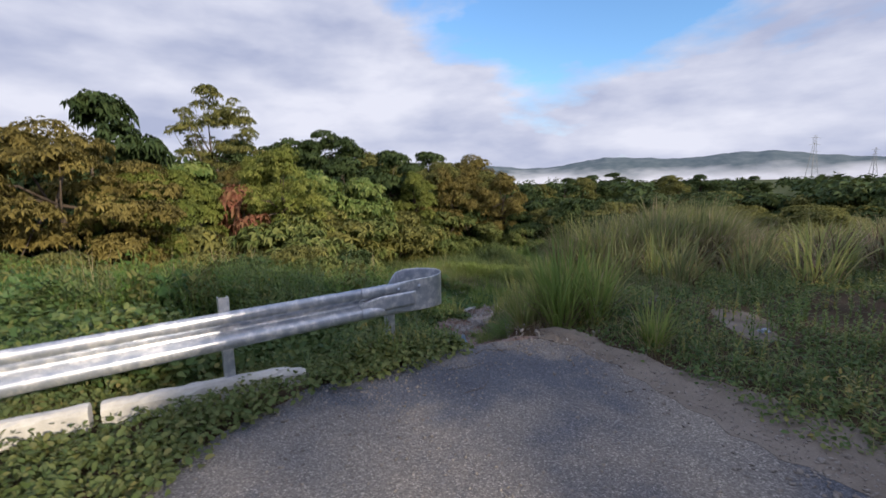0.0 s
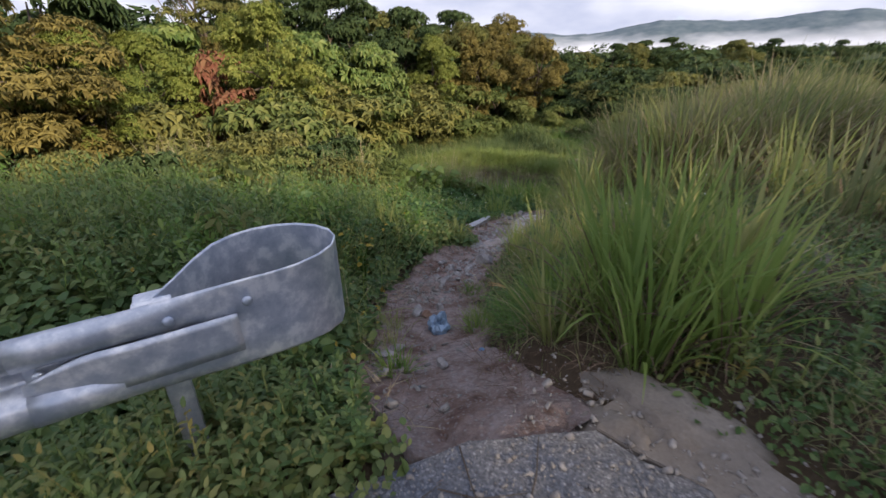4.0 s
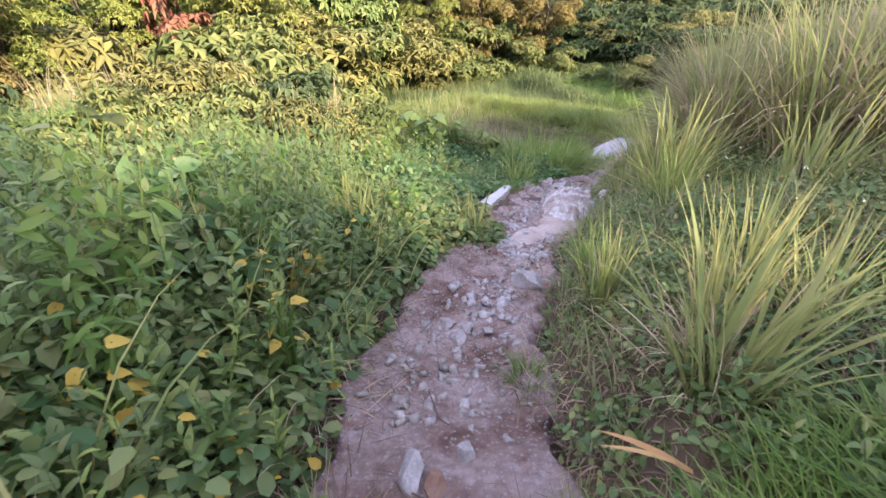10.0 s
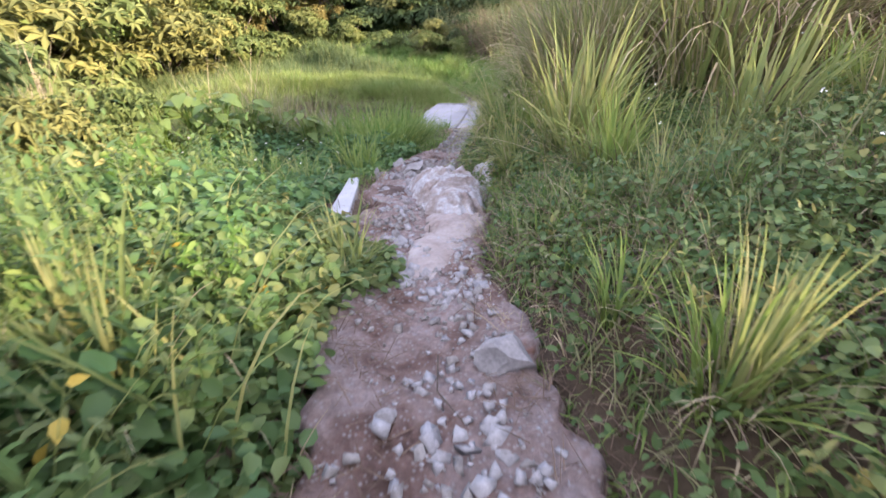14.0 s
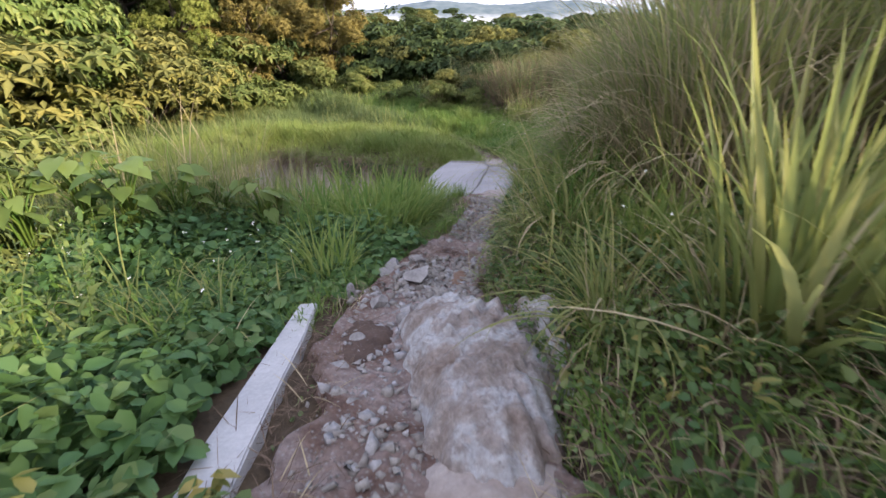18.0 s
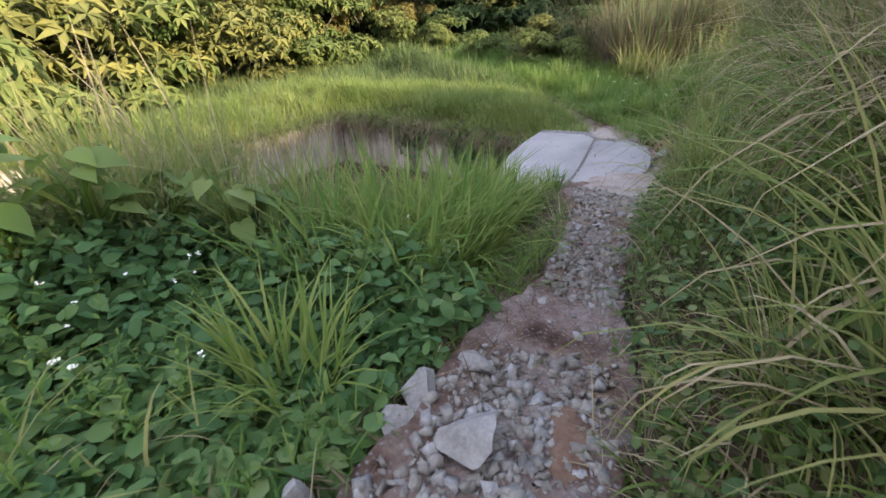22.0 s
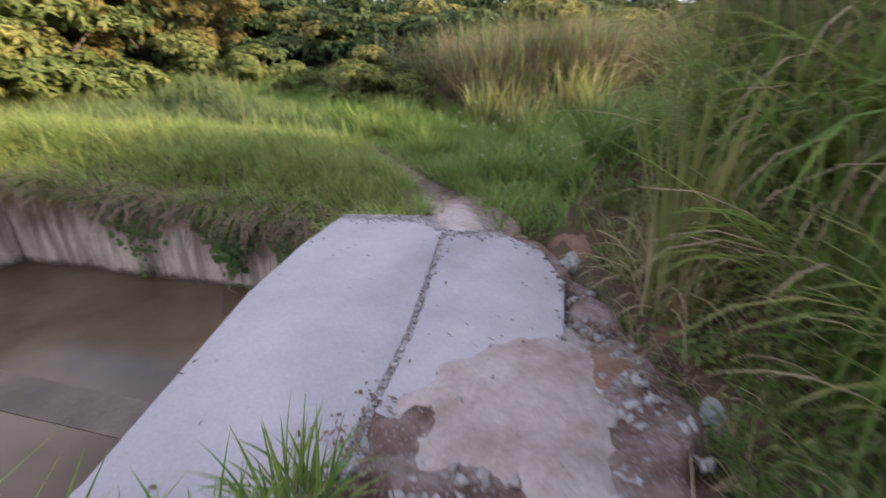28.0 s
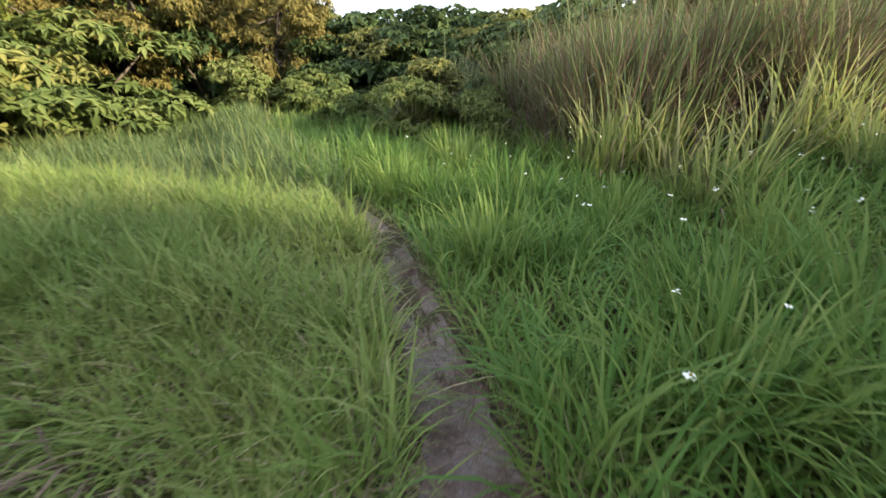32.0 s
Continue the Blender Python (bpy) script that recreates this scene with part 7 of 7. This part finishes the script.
# ---- litter ----
def crumpled(name, label, size, tint, at, rough=0.35):
    m, n, l, p = material(name + "_plastic", rough, 0, 0.5)
    a = noise_tex(n, l, 14, 4)
    r = ramp(n, [(0.35, tuple(c * 0.55 for c in tint)), (0.65, tint)])
    l.new(a.outputs["Fac"], r.inputs["Fac"])
    l.new(r.outputs["Color"], p.inputs["Base Color"])
    bm = bmesh.new()
    bmesh.ops.create_icosphere(bm, subdivisions=4, radius=1)
    seed = Vector(rng.uniform(0, 50, 3))
    for v in bm.verts:
        c = v.co.copy()
        f = 1 + 0.35 * noise.noise(c * 1.3 + seed) - 0.4 * abs(noise.noise(c * 2.6 + seed)) + 0.18 * abs(noise.noise(c * 6 + seed))
        c *= f
        v.co = Vector((c.x * size[0], c.y * size[1], max(-0.35, c.z) * size[2]))
    me = bpy.data.meshes.new(name)
    bm.to_mesh(me)
    bm.free()
    me.materials.append(m)
    ob = new(name, me)
    ob.matrix_world = Matrix.Translation(at)
    return tagged(ob, label, "litter")


crumpled("plastic_bag", "crumpled blue plastic bag lying on the path", (0.085, 0.105, 0.115), (0.25, 0.36, 0.52), (1.27, 3.03, rest(1.27, 3.03) + 0.03))
crumpled("plastic_sack", "crumpled white plastic sack beside the concrete apron", (0.14, 0.09, 0.085), (0.42, 0.45, 0.44), (7.62, 13.62, height(7.62, 13.62) + 0.04))
crumpled("plastic_sack", "dirty pale plastic sack under overhanging grass", (0.15, 0.09, 0.06), (0.40, 0.46, 0.50), (6.97, 12.15, height(6.97, 12.15) + 0.03))

crumpled("plastic_scrap", "small blue scrap of plastic in the path edge", (0.03, 0.022, 0.018), (0.15, 0.30, 0.55), (1.58, 2.43, rest(1.58, 2.43) + 0.015))
crumpled("plastic_scrap", "small pale blue scrap of plastic by the gravel", (0.035, 0.02, 0.02), (0.35, 0.45, 0.58), (3.71, 8.97, rest(3.71, 8.97) + 0.03))
crumpled("plastic_scrap", "pale blue scrap of plastic in the dry weeds", (0.06, 0.04, 0.03), (0.35, 0.42, 0.55), (4.39, 1.21, height(4.39, 1.21) + 0.06))


def stick(name, label, points, radii, mat, category):
    bm = bmesh.new()
    limb(bm, points, radii, 6)
    me = bpy.data.meshes.new(name)
    bm.to_mesh(me)
    bm.free()
    me.materials.append(mat)
    return tagged(new(name, me), label, category)


for pts in (((1.19, 0.89), (1.26, 0.97), (1.32, 1.02)), ((1.60, 0.90), (1.66, 1.05), (1.70, 1.22)), ((1.39, 1.18), (1.43, 1.0), (1.50, 0.84)), ((1.31, 1.0), (1.45, 0.96), (1.62, 0.98)), ((0.9, 0.55), (1.1, 0.6), (1.25, 0.72)), ((1.0, 0.1), (1.16, 0.18), (1.22, 0.3))):
    stick("twig", "thin dry twig lying on the asphalt", [(*p, 0.006) for p in pts], [0.003, 0.0028, 0.0015], BARK, "twig")
for pts in (((1.05, 3.4), (1.2, 3.3), (1.32, 3.28)), ((1.1, 4.0), (1.15, 3.8), (1.25, 3.7)), ((1.6, 5.4), (1.5, 5.2), (1.52, 5.0)), ((2.3, 7.0), (2.2, 6.8), (2.05, 6.75))):
    stick("twig", "thin dry twig lying on the path", [(*p, rest(*p) + 0.012) for p in pts], [0.004, 0.003, 0.0015], BARK, "twig")
stick("fallen_branch", "dark crooked branch lying in the muddy water", [(5.31, 16.84, WATER_Z - 0.02), (5.33, 17.0, WATER_Z + 0.10), (5.40, 17.12, WATER_Z + 0.24), (5.55, 17.05, WATER_Z + 0.10), (5.74, 16.95, WATER_Z + 0.12)], [0.012, 0.018, 0.022, 0.014, 0.008], BARK, "branch")

# dead leaf blade across the path's edge
v, f = ribbons(np.array([(1.95, 3.28, -0.52), (1.9, 3.3, -0.5)]), np.array([2.7, 2.95]), np.array([0.30, 0.24]), np.array([0.030, 0.02]), np.array([1.2, 1.25]), np.array([0.5, 0.45]), 6)
tagged(new("dead_leaf", quick_mesh("dead_leaf", v, f, RUST_LEAF)), "dry orange-brown leaf blade fallen over the path", "leaf")


# dry straw trodden along the path's edges
x, y, d, w = scatter(120000, 0.2, 9.0, 1.4, 19.5, lambda x, y, d, w, r, b, a: (np.abs(np.abs(d) - w * 1.0) < (0.16 + 0.1 * rng.random(len(x))) * np.where((d < 0) & (y < 6.5), 1.35, 1.0)) & (a > 0.02) & (rng.random(len(x)) < 0.8))
k = len(x)
v, f = ribbons(np.stack([x, y, np.maximum(land(x, y), along_trail(x, y)[0] - 0.02) + rng.uniform(0.0, 0.03, k)], 1), rng.uniform(0, math.tau, k), rng.uniform(0.05, 0.22, k), rng.uniform(0.002, 0.006, k), rng.uniform(1.2, 1.6, k), rng.uniform(-0.1, 0.3, k), 3)
carpet("dry_litter", "brown dead grass trodden along the path edge", DEAD, v, f)
x, y, d, w = scatter(30000, 0.2, 9.0, 1.4, 13.5, lambda x, y, d, w, r, b, a: (np.abs(np.abs(d) - w * 1.02) < 0.10 + 0.1 * rng.random(len(x))) & (a > 0.02) & (ripple(x, y, 0.3) > 0.1) & (off_strip(x, y) > 0.2))
k = len(x)
v, f = ribbons(np.stack([x, y, np.maximum(land(x, y), along_trail(x, y)[0] - 0.02) + rng.uniform(0.0, 0.05, k)], 1), rng.uniform(0, math.tau, k), rng.uniform(0.08, 0.3, k), rng.uniform(0.002, 0.006, k), rng.uniform(0.7, 1.5, k), rng.uniform(0.1, 0.8, k), 4)
carpet("dry_straw", "pale dry straw lying at the path edge", STRAW, v, f)

# creeper hanging on the basin walls
c, nr = [], []
for px_, py_, wx, n in ((0.2, 17.85, 0.7, 500), (-1.4, 16.9, 1.0, 700), (5.6, 17.4, 0.6, 1300), (6.25, 16.85, 0.45, 900), (4.6, 18.3, 0.8, 350)):
    for _ in range(n):
        u = rng.normal(0, wx * 0.45)
        e = min(range(4), key=lambda q: abs(np.hypot(BASIN[q][0] - px_, BASIN[q][1] - py_) + np.hypot(BASIN[q + 1][0] - px_, BASIN[q + 1][1] - py_) - np.hypot(BASIN[q + 1][0] - BASIN[q][0], BASIN[q + 1][1] - BASIN[q][1])))
        dx, dy = BASIN[e + 1][0] - BASIN[e][0], BASIN[e + 1][1] - BASIN[e][1]
        ln = math.hypot(dx, dy)
        inn = np.array((dy, -dx)) / ln
        if outside(BASIN, np.array([px_ + inn[0] * 0.3]), np.array([py_ + inn[1] * 0.3]))[0] > 0:
            inn = -inn
        o = rng.uniform(0.02, 0.16)
        c.append((px_ + dx / ln * u + inn[0] * o, py_ + dy / ln * u + inn[1] * o, WALL_TOP + 0.05 - abs(rng.normal(0, 0.42)) * (1 - min(0.8, abs(u) / wx))))
        nr.append((inn[0], inn[1], 0.5))
c, nr = np.array(c), np.array(nr) + rng.normal(0, 0.35, (len(c), 3))
ln = rng.uniform(0.05, 0.11, len(c))
v, f = leaves(c, nr, ln, ln * 0.75, 0.15)
carpet("wall_creeper", "dark green creeper hanging on the basin wall", VINE, v, f, "creeper")

# ---- distance ----
def ridge():
    m, n, l, p = material("hazed_hill_forest", 1.0, 0, 0.0)
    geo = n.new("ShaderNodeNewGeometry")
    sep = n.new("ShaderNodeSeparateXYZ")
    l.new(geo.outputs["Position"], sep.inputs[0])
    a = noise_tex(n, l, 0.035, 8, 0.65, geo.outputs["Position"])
    # distance haze is put into the forest colour as a blue cast
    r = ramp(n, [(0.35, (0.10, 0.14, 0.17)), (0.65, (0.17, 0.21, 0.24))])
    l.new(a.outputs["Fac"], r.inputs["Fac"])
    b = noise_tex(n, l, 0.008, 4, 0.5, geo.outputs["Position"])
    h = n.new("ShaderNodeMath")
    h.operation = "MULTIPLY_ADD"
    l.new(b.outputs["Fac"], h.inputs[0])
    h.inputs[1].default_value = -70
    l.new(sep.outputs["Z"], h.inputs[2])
    # low white haze painted into the colour, paler towards the hills' foot
    painted_mist = n.new("ShaderNodeMapRange")
    painted_mist.inputs[1].default_value, painted_mist.inputs[2].default_value, painted_mist.inputs[3].default_value, painted_mist.inputs[4].default_value = -32, 2, 0.9, 0.0
    l.new(h.outputs[0], painted_mist.inputs[0])
    l.new(mixed(n, l, painted_mist.outputs[0], r.outputs["Color"], (0.72, 0.75, 0.82)), p.inputs["Base Color"])
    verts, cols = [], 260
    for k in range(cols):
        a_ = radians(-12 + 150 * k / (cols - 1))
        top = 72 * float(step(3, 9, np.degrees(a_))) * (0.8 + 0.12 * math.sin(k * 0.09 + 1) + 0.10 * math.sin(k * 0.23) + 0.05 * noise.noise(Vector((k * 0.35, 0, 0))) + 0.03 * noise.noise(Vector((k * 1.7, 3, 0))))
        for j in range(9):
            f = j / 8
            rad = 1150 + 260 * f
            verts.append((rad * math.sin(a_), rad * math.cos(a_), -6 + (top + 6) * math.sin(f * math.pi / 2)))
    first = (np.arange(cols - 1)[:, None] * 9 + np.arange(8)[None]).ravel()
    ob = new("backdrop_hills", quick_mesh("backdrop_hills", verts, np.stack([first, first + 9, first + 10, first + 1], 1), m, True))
    tagged(ob, "misty blue wooded hills on the horizon, haze painted into their colour", "hills", kind="structure")


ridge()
clumps = []
for _ in range(420):
    a = radians(rng.uniform(-45, 100))
    rad = rng.uniform(85, 330)
    x, y = rad * math.sin(a), rad * math.cos(a)
    if x < 5 and y < 60:
        continue
    s = rng.uniform(1.6, 3.4)
    clumps.append((x, y, height(x, y) + s * 0.55, s * 1.3, s))
v, f = clumped_leaves(clumps, 9, 1.5)
carpet("far_wood", "dark belt of far trees across the plain", TREE_DARK, v, f, "wood")
clumps = []
for _ in range(520):
    t = rng.uniform(0, 1)
    x, y = -22 + 42 * t + rng.normal(0, 2.5), 22 + 38 * t + rng.normal(0, 2.5) + rng.uniform(0, 14)
    s = rng.uniform(0.8, 1.7)
    clumps.append((x, y, height(x, y) + rng.uniform(0.3, 4.2), s * 1.2, s))
v, f = clumped_leaves(clumps, 26, 0.5)
carpet("wood_understorey", "dark leafy undergrowth filling the wood", TREE_DARK, v, f, "wood")


PYLON_STEEL = surface("weathered_steel", [(0.3, (0.20, 0.22, 0.25)), (0.7, (0.28, 0.30, 0.33))], [(0.3, (0.45, 0.45, 0.45)), (0.7, (0.55, 0.55, 0.55))], (1, 5), 0.8, 0.1, 0.01)


def pylon(x, y, tall):
    ob = thing("pylon", "lattice steel power pylon far across the plain", "pylon", "power pylons", at=(x, y, -3.3))
    for sx, sy in ((-1, -1), (1, -1), (1, 1), (-1, 1)):
        bm = bmesh.new()
        limb(bm, [(sx * tall * 0.09, sy * tall * 0.09, 0), (sx * tall * 0.03, sy * tall * 0.03, tall * 0.6), (sx * tall * 0.015, sy * tall * 0.015, tall)], [0.35, 0.3, 0.2], 4)
        part("leg", bm, PYLON_STEEL, ob)
    for h in (0.62, 0.78, 0.93):
        bm = bmesh.new()
        limb(bm, [(-tall * 0.15, 0, tall * h), (0, 0, tall * (h + 0.02)), (tall * 0.15, 0, tall * h)], [0.12, 0.35, 0.12], 4)
        part("crossarm", bm, PYLON_STEEL, ob)
    for k in range(6):
        bm = bmesh.new()
        h0, h1 = k / 6 * tall * 0.6, (k + 1) / 6 * tall * 0.6
        w0, w1 = tall * (0.09 - 0.06 * k / 6), tall * (0.09 - 0.06 * (k + 1) / 6)
        s = 1 if k % 2 else -1
        limb(bm, [(-s * w0, -w0, h0), (s * w1, -w1, h1)], [0.2, 0.2], 4)
        part("brace", bm, PYLON_STEEL, ob)


pylon(560, 596, 62)
pylon(700, 640, 46)

# ---- small white flowers ----
spots = []
x, y, d, w = scatter(900, 7.6, 14, 14.5, 20, lambda x, y, d, w, r, b, a: (d > 0.5))
spots.append((x[:110], y[:110], 0.58))
x, y, d, w = scatter(900, -1.0, 3.2, 8.5, 12.3, lambda x, y, d, w, r, b, a: (d < -0.9) & (b > 0.3))
spots.append((x[:60], y[:60], 0.45))
x, y, d, w = scatter(400, 2.4, 6.0, 4.0, 8.0, lambda x, y, d, w, r, b, a: (d > 0.8))
spots.append((x[:26], y[:26], 0.35))
c = np.concatenate([np.stack([a, b, land(a, b) + h + rng.uniform(-0.08, 0.12, len(a))], 1) for a, b, h in spots])
c = np.repeat(c, 5, 0) + rng.normal(0, 0.006, (len(c) * 5, 3))
v, f = leaves(c, rng.normal(0, 0.5, c.shape) + np.array((0, 0, 1.0)), np.full(len(c), 0.014), np.full(len(c), 0.010), 0.1)
carpet("wild_flowers", "tiny white wild flowers among the grass", FLOWER, v, f, "flowers")


def daisy(x, y, tall, size, lean):
    """A white flower with five petals on a thin stem."""
    z = height(x, y)
    ob = thing("wild_flower", "white wild flower on a thin green stem", "flower", "white flowers beside the narrow path", at=(x, y, z))
    bm = bmesh.new()
    limb(bm, [(0, 0, -0.05), (lean * 0.3, 0.02, tall * 0.6), (lean, 0.03, tall)], [0.004, 0.003, 0.002], 5)
    part("stem", bm, LUSH, ob, "thin green stem", True)
    for k in range(6):
        a = k * math.tau / 6 + rng.normal(0, 0.15)
        v, f = leaves(np.array([(lean + math.cos(a) * size * 0.55, 0.03 + math.sin(a) * size * 0.55, tall)]), np.array([(math.cos(a) * 0.3, math.sin(a) * 0.3 - 0.4, 1.0)]), np.array([size * 0.8]), np.array([size * 0.55]), 0.1)
        attach("petal", quick_mesh("petal", v, f, FLOWER), ob)
    bm = bmesh.new()
    bmesh.ops.create_uvsphere(bm, u_segments=8, v_segments=5, radius=size * 0.22)
    bmesh.ops.translate(bm, verts=bm.verts, vec=(lean, 0.03, tall + 0.004))
    part("flower_centre", bm, YELLOW_LEAF, ob, "yellow flower centre", True)


for x, y, tall, size, lean in ((8.42, 15.84, 0.42, 0.022, -0.05), (8.86, 15.95, 0.5, 0.016, 0.05), (9.1, 16.6, 0.6, 0.018, 0.04), (9.4, 16.9, 0.62, 0.018, -0.03), (8.9, 17.0, 0.6, 0.016, 0.02)):
    daisy(x, y, tall, size, lean)
